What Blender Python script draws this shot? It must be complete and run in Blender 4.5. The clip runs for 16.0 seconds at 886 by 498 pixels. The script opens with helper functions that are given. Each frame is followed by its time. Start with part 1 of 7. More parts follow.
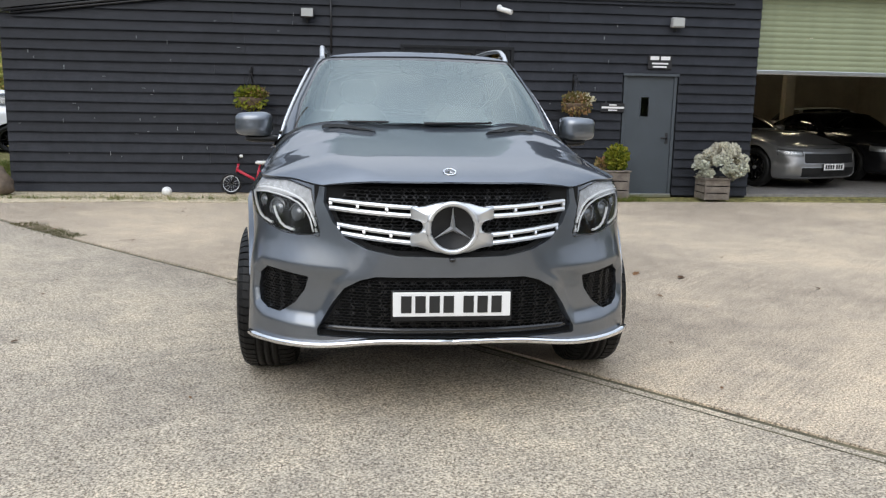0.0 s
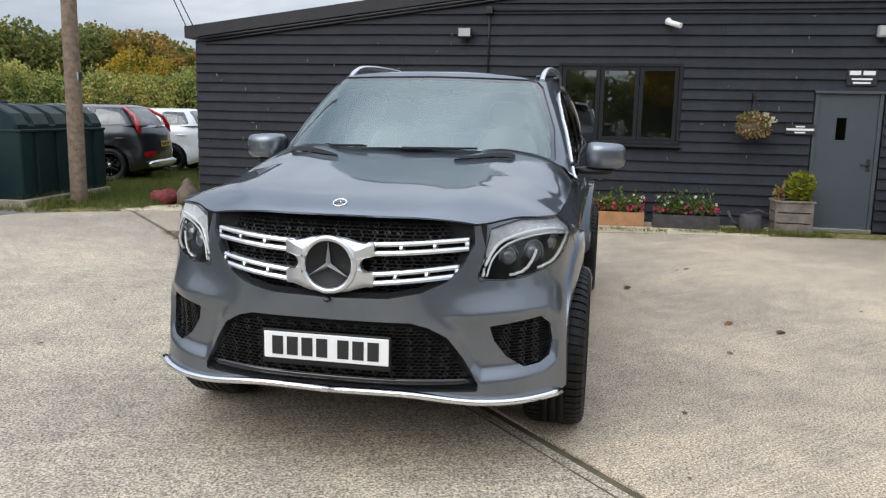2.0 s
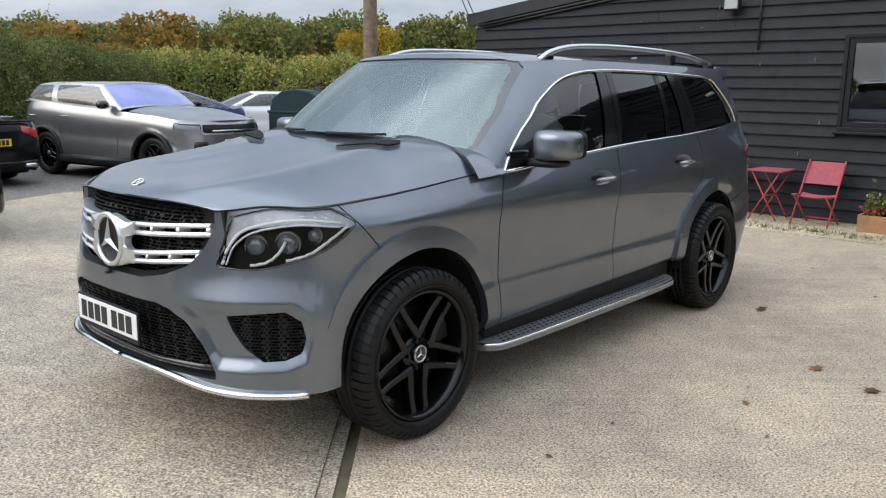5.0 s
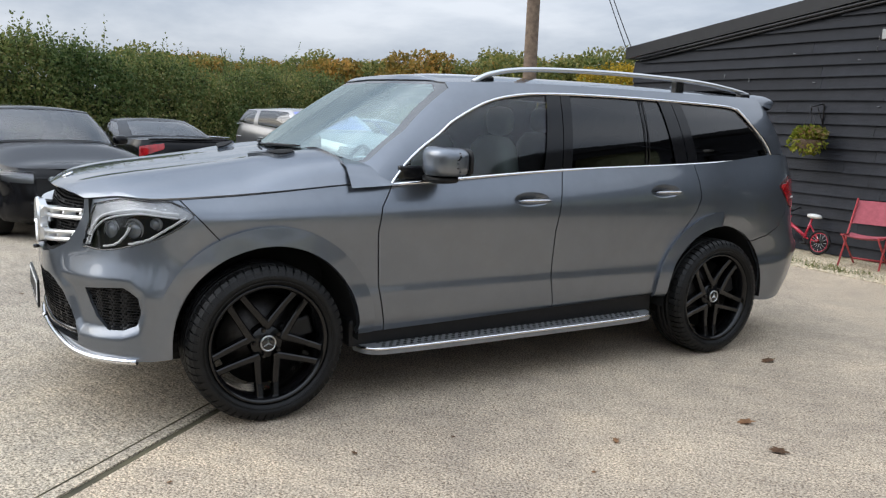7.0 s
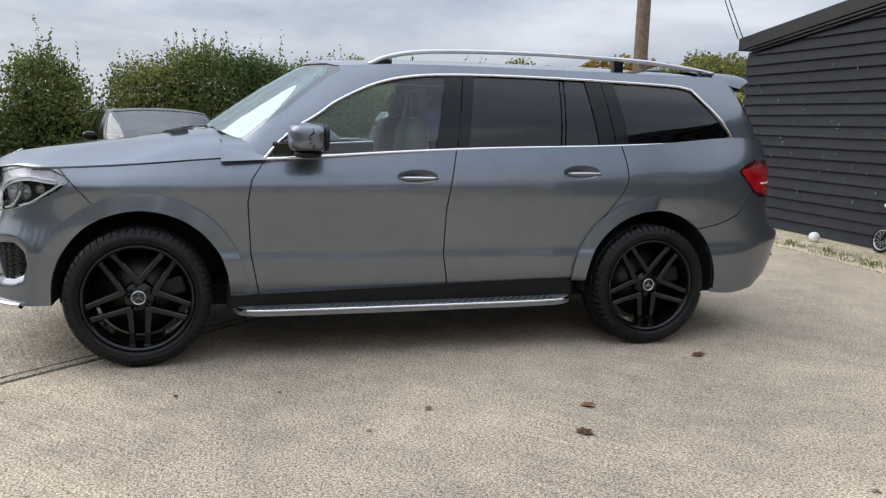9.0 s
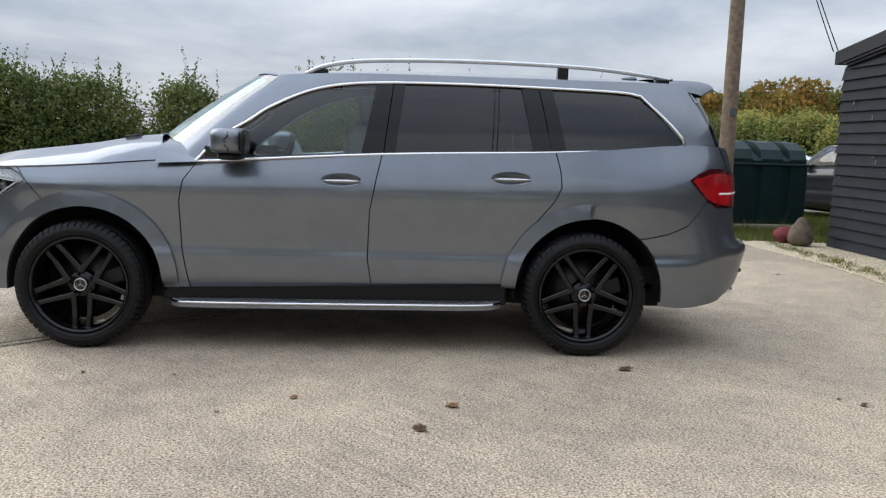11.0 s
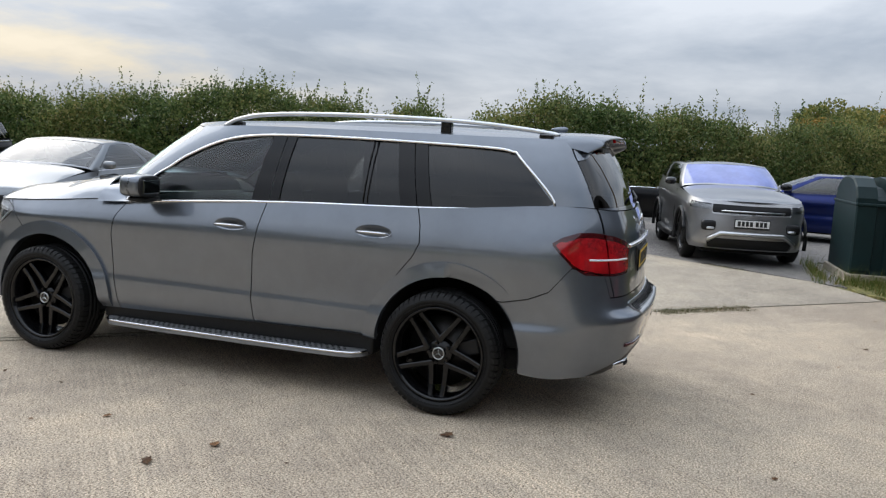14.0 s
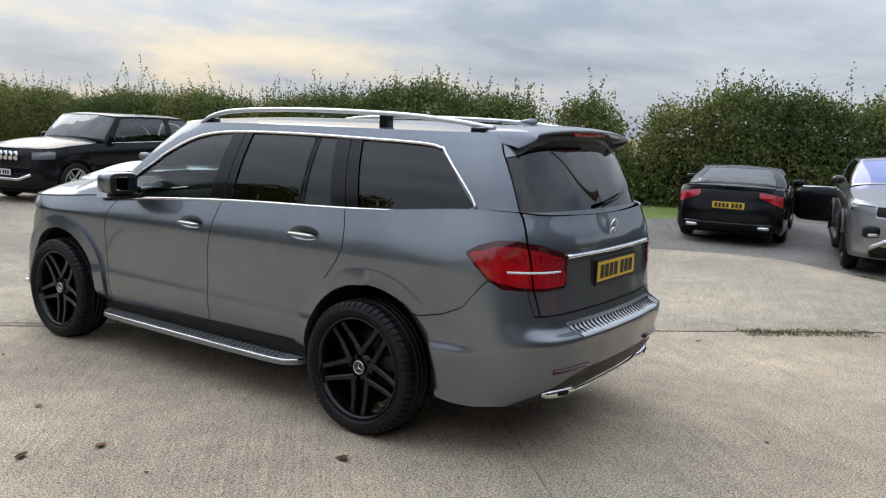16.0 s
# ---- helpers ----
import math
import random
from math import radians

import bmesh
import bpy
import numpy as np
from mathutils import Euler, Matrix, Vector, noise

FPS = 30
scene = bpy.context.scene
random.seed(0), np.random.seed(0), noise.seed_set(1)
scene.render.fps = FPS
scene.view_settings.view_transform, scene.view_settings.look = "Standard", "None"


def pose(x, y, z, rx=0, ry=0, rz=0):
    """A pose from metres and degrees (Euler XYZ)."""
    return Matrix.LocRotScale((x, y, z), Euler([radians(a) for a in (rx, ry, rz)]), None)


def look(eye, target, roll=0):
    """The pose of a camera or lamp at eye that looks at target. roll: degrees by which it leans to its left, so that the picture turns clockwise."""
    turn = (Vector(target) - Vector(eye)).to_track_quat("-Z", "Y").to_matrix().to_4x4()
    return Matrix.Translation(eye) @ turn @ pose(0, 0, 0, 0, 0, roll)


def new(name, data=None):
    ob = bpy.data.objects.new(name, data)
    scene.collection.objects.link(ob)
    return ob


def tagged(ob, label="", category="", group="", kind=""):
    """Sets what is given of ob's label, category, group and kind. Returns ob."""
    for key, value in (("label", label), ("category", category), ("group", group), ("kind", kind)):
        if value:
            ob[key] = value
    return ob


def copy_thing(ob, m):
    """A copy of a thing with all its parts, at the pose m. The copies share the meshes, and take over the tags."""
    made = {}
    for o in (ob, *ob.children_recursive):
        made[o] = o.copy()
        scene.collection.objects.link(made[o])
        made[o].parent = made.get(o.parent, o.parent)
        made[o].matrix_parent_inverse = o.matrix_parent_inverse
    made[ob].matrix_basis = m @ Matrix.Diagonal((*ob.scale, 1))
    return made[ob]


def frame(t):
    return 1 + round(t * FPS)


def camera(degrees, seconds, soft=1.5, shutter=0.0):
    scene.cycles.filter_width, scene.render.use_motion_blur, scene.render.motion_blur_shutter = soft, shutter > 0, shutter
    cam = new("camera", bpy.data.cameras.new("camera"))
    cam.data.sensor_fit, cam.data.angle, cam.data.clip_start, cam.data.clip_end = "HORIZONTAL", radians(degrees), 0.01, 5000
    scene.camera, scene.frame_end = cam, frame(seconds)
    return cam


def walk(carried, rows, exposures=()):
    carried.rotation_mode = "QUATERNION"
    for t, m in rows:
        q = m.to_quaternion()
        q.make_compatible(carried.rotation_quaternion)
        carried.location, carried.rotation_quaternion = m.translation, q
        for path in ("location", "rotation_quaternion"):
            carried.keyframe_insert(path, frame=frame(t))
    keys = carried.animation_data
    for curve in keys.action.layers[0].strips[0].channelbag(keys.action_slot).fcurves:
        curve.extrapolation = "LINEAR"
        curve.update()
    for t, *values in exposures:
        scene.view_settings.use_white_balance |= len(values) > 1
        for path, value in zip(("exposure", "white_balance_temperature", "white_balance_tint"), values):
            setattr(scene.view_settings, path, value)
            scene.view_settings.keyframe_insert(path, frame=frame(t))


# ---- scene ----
cam = camera(57.6, 16.0, 1.25)
PATH = [
    (0, (-0.441, -4.345, 1.437), (-0.213, -2.392, 1.075), 1.1),
    (0.5, (-0.129, -4.204, 1.416), (-0.068, -2.238, 1.053), 0.6),
    (1, (0.227, -4.076, 1.449), (0.131, -2.11, 1.095), 0.6),
    (1.5, (0.655, -4.045, 1.467), (0.412, -2.089, 1.127), 0.8),
    (2, (1.054, -3.886, 1.487), (0.667, -1.951, 1.157), 1.2),
    (2.5, (1.475, -3.773, 1.502), (0.94, -1.875, 1.169), 1.6),
    (3, (1.88, -3.612, 1.515), (1.189, -1.767, 1.174), 1.6),
    (3.5, (2.254, -3.361, 1.566), (1.408, -1.585, 1.206), 1.4),
    (4, (2.671, -3.154, 1.559), (1.667, -1.464, 1.187), 1.0),
    (4.2, (2.787, -3.038, 1.545), (1.724, -1.387, 1.167), 0.8),
    (6.3, (4.218, -1.668, 1.525), (2.622, -0.51, 1.187), 2.0),
    (6.5, (4.354, -1.561, 1.519), (2.726, -0.445, 1.195), 2.1),
    (7, (4.622, -1.187, 1.48), (2.916, -0.19, 1.165), 2.3),
    (7.5, (4.93, -0.812, 1.478), (3.159, 0.06, 1.157), 2.3),
    (8, (5.179, -0.396, 1.441), (3.351, 0.35, 1.121), 1.9),
    (8.5, (5.314, 0.059, 1.431), (3.443, 0.69, 1.113), 1.8),
    (9, (5.516, 0.474, 1.376), (3.608, 0.989, 1.065), 1.7),
    (9.2, (5.555, 0.629, 1.341), (3.636, 1.1, 1.035), 1.6),
    (11.3, (5.918, 2.206, 1.293), (3.935, 2.229, 1.033), 1.8),
    (11.5, (5.949, 2.419, 1.338), (3.967, 2.381, 1.075), 1.8),
    (12, (5.937, 2.836, 1.401), (3.958, 2.712, 1.138), 2.6),
    (12.5, (5.97, 3.331, 1.452), (4.001, 3.084, 1.198), 3.2),
    (13, (5.894, 3.778, 1.515), (3.945, 3.409, 1.26), 3.5),
    (13.5, (5.739, 4.206, 1.584), (3.82, 3.708, 1.327), 3.4),
    (14, (5.527, 4.616, 1.662), (3.649, 3.98, 1.403), 3.1),
    (14.5, (5.183, 4.974, 1.764), (3.356, 4.208, 1.491), 2.9),
    (15, (4.91, 5.35, 1.773), (3.143, 4.459, 1.483), 2.8),
    (15.5, (4.641, 5.581, 1.769), (2.926, 4.6, 1.46), 2.8),
    (16, (4.31, 5.95, 1.731), (2.686, 4.82, 1.438), 2.5),
]
walk(cam, [(t, look(eye, target, roll)) for t, eye, target, roll in PATH], [(0, .03), (3.5, .10), (6.3, .10), (9, .0), (11.3, -.03), (16, -.08)])

# ---- world, sun ----
world = bpy.data.worlds.new("overcast_sky")
scene.world = world
world.use_nodes = True
wn, wl = world.node_tree.nodes, world.node_tree.links
wn.clear()
SUN_ELEVATION, SUN_TURN = 36.0, 208.0
sky = wn.new("ShaderNodeTexSky")
sky.sky_type, sky.sun_disc = "NISHITA", False
sky.sun_elevation, sky.sun_rotation = radians(SUN_ELEVATION), radians(SUN_TURN)
sky.air_density, sky.dust_density = 1.0, 2.5
w_co = wn.new("ShaderNodeTexCoord")
w_den = wn.new("ShaderNodeMath")
w_den.operation, w_den.inputs[1].default_value = "ADD", 0.2
w_max = wn.new("ShaderNodeMath")
w_max.operation, w_max.inputs[1].default_value = "MAXIMUM", 0.1
w_inv = wn.new("ShaderNodeMath")
w_inv.operation, w_inv.inputs[0].default_value = "DIVIDE", 1.0
w_map = wn.new("ShaderNodeVectorMath")
w_map.operation = "SCALE"
w_noise = wn.new("ShaderNodeTexNoise")
w_noise.inputs["Scale"].default_value, w_noise.inputs["Detail"].default_value = 1.05, 7.0
w_noise.inputs["Roughness"].default_value, w_noise.inputs["Distortion"].default_value = 0.55, 0.2
w_ramp = wn.new("ShaderNodeValToRGB")
w_ramp.color_ramp.elements[0].position, w_ramp.color_ramp.elements[0].color = 0.34, (3.9, 4.6, 5.7, 1)
w_ramp.color_ramp.elements[1].position, w_ramp.color_ramp.elements[1].color = 0.66, (8.0, 8.5, 9.3, 1)
w_mix = wn.new("ShaderNodeMix")
w_mix.data_type = "RGBA"
w_mix.inputs["Factor"].default_value = 0.88
w_sep = wn.new("ShaderNodeSeparateXYZ")
w_up = wn.new("ShaderNodeMapRange")
w_up.inputs["From Min"].default_value, w_up.inputs["From Max"].default_value = 0.05, 0.9
w_up.inputs["To Min"].default_value, w_up.inputs["To Max"].default_value = 0.96, 2.4
# brighter where the hidden sun stands behind the cloud
w_dot = wn.new("ShaderNodeVectorMath")
w_dot.operation = "DOT_PRODUCT"
w_dot.inputs[1].default_value = (math.sin(radians(SUN_TURN)) * math.cos(radians(58)), math.cos(radians(SUN_TURN)) * math.cos(radians(58)), math.sin(radians(58)))
w_glow = wn.new("ShaderNodeMapRange")
w_glow.interpolation_type = "SMOOTHSTEP"
w_glow.inputs["From Min"].default_value, w_glow.inputs["From Max"].default_value = 0.45, 1.0
w_glow.inputs["To Min"].default_value, w_glow.inputs["To Max"].default_value = 0.94, 1.32
w_both = wn.new("ShaderNodeMath")
w_both.operation = "MULTIPLY"
wl.new(w_co.outputs["Generated"], w_dot.inputs[0])
wl.new(w_dot.outputs["Value"], w_glow.inputs["Value"])
wl.new(w_glow.outputs["Result"], w_both.inputs[0])
w_mul = wn.new("ShaderNodeVectorMath")
w_mul.operation = "SCALE"
wl.new(w_co.outputs["Generated"], w_sep.inputs[0])
wl.new(w_sep.outputs["Z"], w_up.inputs["Value"])
wl.new(w_up.outputs["Result"], w_both.inputs[1])
wl.new(w_both.outputs[0], w_mul.inputs["Scale"])
w_bg = wn.new("ShaderNodeBackground")
w_bg.inputs["Strength"].default_value = 0.1
w_out = wn.new("ShaderNodeOutputWorld")
wl.new(w_sep.outputs["Z"], w_den.inputs[0])
wl.new(w_den.outputs[0], w_max.inputs[0])
wl.new(w_max.outputs[0], w_inv.inputs[1])
wl.new(w_inv.outputs[0], w_map.inputs["Scale"])
wl.new(w_co.outputs["Generated"], w_map.inputs[0])
wl.new(w_map.outputs["Vector"], w_noise.inputs["Vector"])
wl.new(w_noise.outputs["Fac"], w_ramp.inputs["Fac"])
wl.new(sky.outputs["Color"], w_mix.inputs["A"])
wl.new(w_ramp.outputs["Color"], w_mix.inputs["B"])
# clouds lit warm and bright low on the sun's side
w_low = wn.new("ShaderNodeVectorMath")
w_low.operation = "DOT_PRODUCT"
w_low.inputs[1].default_value = (-0.62, -0.77, 0.14)
w_near = wn.new("ShaderNodeMapRange")
w_near.interpolation_type = "SMOOTHSTEP"
w_near.inputs["From Min"].default_value, w_near.inputs["From Max"].default_value = 0.86, 0.99
w_gap = wn.new("ShaderNodeMapRange")
w_gap.inputs["From Min"].default_value, w_gap.inputs["From Max"].default_value = 0.46, 0.60
w_amt = wn.new("ShaderNodeMath")
w_amt.operation = "MULTIPLY"
w_warm = wn.new("ShaderNodeMix")
w_warm.data_type, w_warm.blend_type = "RGBA", "MULTIPLY"
w_warm.inputs["B"].default_value = (1.16, 1.02, 0.80, 1)
wl.new(w_co.outputs["Generated"], w_low.inputs[0])
wl.new(w_low.outputs["Value"], w_near.inputs["Value"])
wl.new(w_noise.outputs["Fac"], w_gap.inputs["Value"])
wl.new(w_near.outputs["Result"], w_amt.inputs[0])
wl.new(w_gap.outputs["Result"], w_amt.inputs[1])
wl.new(w_amt.outputs[0], w_warm.inputs["Factor"])
wl.new(w_mix.outputs["Result"], w_warm.inputs["A"])
wl.new(w_warm.outputs["Result"], w_mul.inputs[0])
wl.new(w_mul.outputs["Vector"], w_bg.inputs["Color"])
wl.new(w_bg.outputs["Background"], w_out.inputs["Surface"])

sun = new("sun", bpy.data.lights.new("sun", "SUN"))
sun.data.energy, sun.data.angle, sun.data.color = 1.25, radians(50), (1.0, 0.99, 0.97)
az, el = radians(SUN_TURN), radians(SUN_ELEVATION)
sun.matrix_world = look((0, 0, 30), Vector((0, 0, 30)) - Vector((math.sin(az) * math.cos(el), math.cos(az) * math.cos(el), math.sin(el))))


# ---- materials ----
def mat(name, colour, rough=0.6, metal=0.0, vary=0.0, scale=8.0, bump=0.0, bump_scale=60.0, coat=0.0, spec=0.5, per_object=0.0, colour2=None, trans=0.0, ior=1.45, emit=0.0, alpha=1.0):
    """A surface with a base colour, a second tone in patches, fine grain relief and optional clear coat."""
    m = bpy.data.materials.new(name)
    m.use_nodes = True
    n, l = m.node_tree.nodes, m.node_tree.links
    b = n["Principled BSDF"]
    c = (*colour, 1)
    b.inputs["Base Color"].default_value = c
    b.inputs["Roughness"].default_value, b.inputs["Metallic"].default_value = rough, metal
    b.inputs["Specular IOR Level"].default_value = spec
    b.inputs["Coat Weight"].default_value, b.inputs["Coat Roughness"].default_value = coat, 0.04
    b.inputs["Transmission Weight"].default_value, b.inputs["IOR"].default_value = trans, ior
    b.inputs["Alpha"].default_value = alpha
    if emit:
        b.inputs["Emission Color"].default_value, b.inputs["Emission Strength"].default_value = c, emit
    co = n.new("ShaderNodeTexCoord")
    if vary or colour2:
        noise_node = n.new("ShaderNodeTexNoise")
        noise_node.inputs["Scale"].default_value, noise_node.inputs["Detail"].default_value = scale, 8
        noise_node.inputs["Roughness"].default_value = 0.65
        l.new(co.outputs["Object"], noise_node.inputs["Vector"])
        ramp = n.new("ShaderNodeValToRGB")
        lo = colour2 or tuple(v * (1 - vary) for v in colour)
        hi = colour if colour2 else tuple(min(1, v * (1 + vary)) for v in colour)
        ramp.color_ramp.elements[0].position, ramp.color_ramp.elements[0].color = 0.36, (*lo, 1)
        ramp.color_ramp.elements[1].position, ramp.color_ramp.elements[1].color = 0.66, (*hi, 1)
        l.new(noise_node.outputs["Fac"], ramp.inputs["Fac"])
        out = ramp.outputs["Color"]
        if per_object:
            info = n.new("ShaderNodeObjectInfo")
            hsv = n.new("ShaderNodeHueSaturation")
            rng = n.new("ShaderNodeMapRange")
            rng.inputs["To Min"].default_value, rng.inputs["To Max"].default_value = 1 - per_object, 1 + per_object
            l.new(info.outputs["Random"], rng.inputs["Value"])
            l.new(rng.outputs["Result"], hsv.inputs["Value"])
            l.new(out, hsv.inputs["Color"])
            out = hsv.outputs["Color"]
        l.new(out, b.inputs["Base Color"])
    if bump:
        grain = n.new("ShaderNodeTexNoise")
        grain.inputs["Scale"].default_value, grain.inputs["Detail"].default_value = bump_scale, 5
        l.new(co.outputs["Object"], grain.inputs["Vector"])
        bp = n.new("ShaderNodeBump")
        bp.inputs["Strength"].default_value, bp.inputs["Distance"].default_value = bump, 0.01
        l.new(grain.outputs["Fac"], bp.inputs["Height"])
        l.new(bp.outputs["Normal"], b.inputs["Normal"])
    return m


def flake_paint(name, colour, coarse=0.25, coat_ior=1.32):
    """Metallic car paint: flakes under a clear coat, with a little road dust."""
    m = mat(name, colour, rough=0.31, metal=0.82, vary=0.05, scale=5, coat=1.0)
    n, l = m.node_tree.nodes, m.node_tree.links
    b = n["Principled BSDF"]
    b.inputs["Specular Tint"].default_value = (0.36, 0.38, 0.41, 1)
    b.inputs["Coat IOR"].default_value, b.inputs["Coat Roughness"].default_value = coat_ior, 0.02
    fl = n.new("ShaderNodeTexVoronoi")
    fl.inputs["Scale"].default_value = 900
    co = n.new("ShaderNodeTexCoord")
    l.new(co.outputs["Object"], fl.inputs["Vector"])
    bp = n.new("ShaderNodeBump")
    bp.inputs["Strength"].default_value, bp.inputs["Distance"].default_value = coarse * 0.3, 0.002
    l.new(fl.outputs["Distance"], bp.inputs["Height"])
    l.new(bp.outputs["Normal"], b.inputs["Normal"])
    return m


PAINT = flake_paint("grey_metallic_paint", (0.164, 0.182, 0.208), coat_ior=1.6)
BLACK_PLASTIC = mat("black_plastic", (0.010, 0.010, 0.0105), 0.45, spec=0.35, vary=0.2, scale=30, bump=0.1, bump_scale=300)
GLOSS_BLACK = mat("gloss_black", (0.008, 0.008, 0.009), 0.18, coat=0.6)
LINER = mat("wheel_arch_felt", (0.006, 0.006, 0.006), 0.95)
RUBBER = mat("tyre_rubber", (0.008, 0.008, 0.008), 0.5, spec=0.3, vary=0.25, scale=14, bump=0.25, bump_scale=90)
CHROME = mat("chrome", (0.8, 0.8, 0.81), 0.12, metal=1.0)
SATIN = mat("satin_aluminium", (0.62, 0.63, 0.64), 0.28, metal=1.0, vary=0.05, scale=20)
RIM_BLACK = mat("gloss_black_alloy", (0.004, 0.004, 0.0045), 0.14, spec=0.5)
MIRROR = mat("dark_mirror", (0.30, 0.31, 0.33), 0.03, metal=1.0)
DISC = mat("brake_steel", (0.05, 0.047, 0.045), 0.45, metal=1.0, vary=0.2, scale=30)
GLASS_ROOF = mat("roof_glass", (0.006, 0.006, 0.007), 0.05)
RED_LENS = mat("red_lens", (0.50, 0.008, 0.012), 0.12, coat=1.0, colour2=(0.24, 0.003, 0.006), scale=9)
PLATE_WHITE = mat("white_plate", (0.78, 0.78, 0.77), 0.4)
PLATE_YELLOW = mat("yellow_plate", (0.75, 0.50, 0.04), 0.4)
PLATE_INK = mat("plate_ink", (0.02, 0.02, 0.02), 0.5)
SEAT_DARK = mat("dark_leather", (0.03, 0.03, 0.032), 0.6, vary=0.2, bump=0.1)

BOARD = mat("black_stained_weatherboard", (0.0190, 0.0210, 0.0275), 0.6, spec=0.3, colour2=(0.0115, 0.0130, 0.0175), scale=6, bump=0.3, bump_scale=50, per_object=0.18)
BLACK_TRIM = mat("black_gutter", (0.016, 0.016, 0.018), 0.45, vary=0.2)
DOOR_GREY = mat("grey_door_paint", (0.052, 0.062, 0.072), 0.5, vary=0.05, scale=3)
SHUTTER = mat("sage_shutter", (0.235, 0.265, 0.165), 0.55, vary=0.1, scale=3)
WHITE_WALL = mat("inside_white_wall", (0.62, 0.57, 0.47), 0.8, vary=0.1, scale=2)
FLOOR_GREY = mat("workshop_floor", (0.2, 0.19, 0.18), 0.5, vary=0.2)
TIMBER = mat("weathered_timber", (0.26, 0.19, 0.135), 0.9, colour2=(0.13, 0.095, 0.07), scale=12, bump=0.6, bump_scale=40)
TANK_GREEN = mat("dark_green_tank", (0.006, 0.021, 0.022), 0.5, spec=0.3, vary=0.15, scale=3)


# ---- building helpers ----
def mesh_of(name, verts, faces, material, smooth=False):
    me = bpy.data.meshes.new(name)
    me.from_pydata([tuple(v) for v in verts], [], [tuple(f) for f in faces])
    me.materials.append(material)
    if smooth:
        me.shade_smooth()
    me.update()
    return me


def part(name, data, material=None, parent=None, label=""):
    """Link a bmesh or mesh as one object under a thing."""
    if isinstance(data, bmesh.types.BMesh):
        me = bpy.data.meshes.new(name)
        data.to_mesh(me)
        data.free()
        data = me
        data.materials.append(material)
    ob = new(name, data)
    ob.parent = parent
    if label:
        ob["label"] = label
    return ob


def thing(name, label, category, at=None, group="", kind=""):
    ob = new(name)
    ob.matrix_world = at or Matrix()
    return tagged(ob, label, category, group, kind)


def box(bm, lo, hi, bevel=0.0, m=None):
    """Add a box between two corners, its edges rounded."""
    r = bmesh.ops.create_cube(bm, size=1)
    c, s = (Vector(lo) + Vector(hi)) / 2, Vector(hi) - Vector(lo)
    for v in r["verts"]:
        v.co = Vector((v.co.x * s.x, v.co.y * s.y, v.co.z * s.z)) + c
    vs = r["verts"]
    if bevel:
        es = list({e for v in vs for e in v.link_edges})
        g = bmesh.ops.bevel(bm, geom=es, offset=bevel, segments=2, profile=0.5, affect="EDGES")
        vs = list({v for f in g["faces"] for v in f.verts} | {v for v in vs if v.is_valid})
    if m:
        bmesh.ops.transform(bm, matrix=m, verts=vs)
    return vs


def boxes(*items, bevel=0.0):
    bm = bmesh.new()
    for lo, hi in items:
        box(bm, lo, hi, bevel)
    return bm


def tube(points, radius, sides=8, closed=False, flat=1.0):
    """A tube along points; flat squeezes it in height."""
    pts = [Vector(p) for p in points]
    bm = bmesh.new()
    rings = []
    k = len(pts)
    for i, p in enumerate(pts):
        a, b = (pts[(i - 1) % k], pts[(i + 1) % k]) if closed else (pts[max(i - 1, 0)], pts[min(i + 1, k - 1)])
        d = (b - a).normalized()
        up = Vector((0, 0, 1)) if abs(d.z) < 0.95 else Vector((0, 1, 0))
        s = d.cross(up).normalized()
        u = s.cross(d).normalized()
        r = radius[i] if isinstance(radius, (list, tuple)) else radius
        rings.append([bm.verts.new(p + s * (r * math.cos(q)) + u * (r * flat * math.sin(q))) for q in (2 * math.pi * j / sides for j in range(sides))])
    for i in range(k if closed else k - 1):
        a, b = rings[i], rings[(i + 1) % k]
        for j in range(sides):
            f = bm.faces.new((a[j], a[(j + 1) % sides], b[(j + 1) % sides], b[j]))
            f.smooth = True
    if not closed:
        bm.faces.new(rings[0][::-1])
        bm.faces.new(rings[-1])
    bmesh.ops.recalc_face_normals(bm, faces=bm.faces)
    return bm


def lathe(profile, sides=48, axis="x"):
    """Turn a profile of (along, radius) round an axis."""
    bm = bmesh.new()
    rings = []
    for a, r in profile:
        ring = []
        for j in range(sides):
            q = 2 * math.pi * j / sides
            c, s = r * math.cos(q), r * math.sin(q)
            ring.append(bm.verts.new((a, c, s) if axis == "x" else (c, s, a)))
        rings.append(ring)
    for a, b in zip(rings, rings[1:]):
        for j in range(sides):
            f = bm.faces.new((a[j], a[(j + 1) % sides], b[(j + 1) % sides], b[j]))
            f.smooth = True
    bmesh.ops.recalc_face_normals(bm, faces=bm.faces)
    return bm


def spline(pts, n):
    """n points along a Catmull-Rom curve through pts, evenly by its own parameter."""
    p = np.array(pts, float)
    k = len(p)
    out = []
    for q in np.linspace(0, k - 1, n):
        i = min(int(q), k - 2)
        t = q - i
        p1, p2 = p[i], p[i + 1]
        p0 = p[i - 1] if i else 2 * p1 - p2
        p3 = p[i + 2] if i + 2 < k else 2 * p2 - p1
        out.append(0.5 * (2 * p1 + (p2 - p0) * t + (2 * p0 - 5 * p1 + 4 * p2 - p3) * t * t + (3 * p1 - p0 - 3 * p2 + p3) * t ** 3))
    return np.array(out)

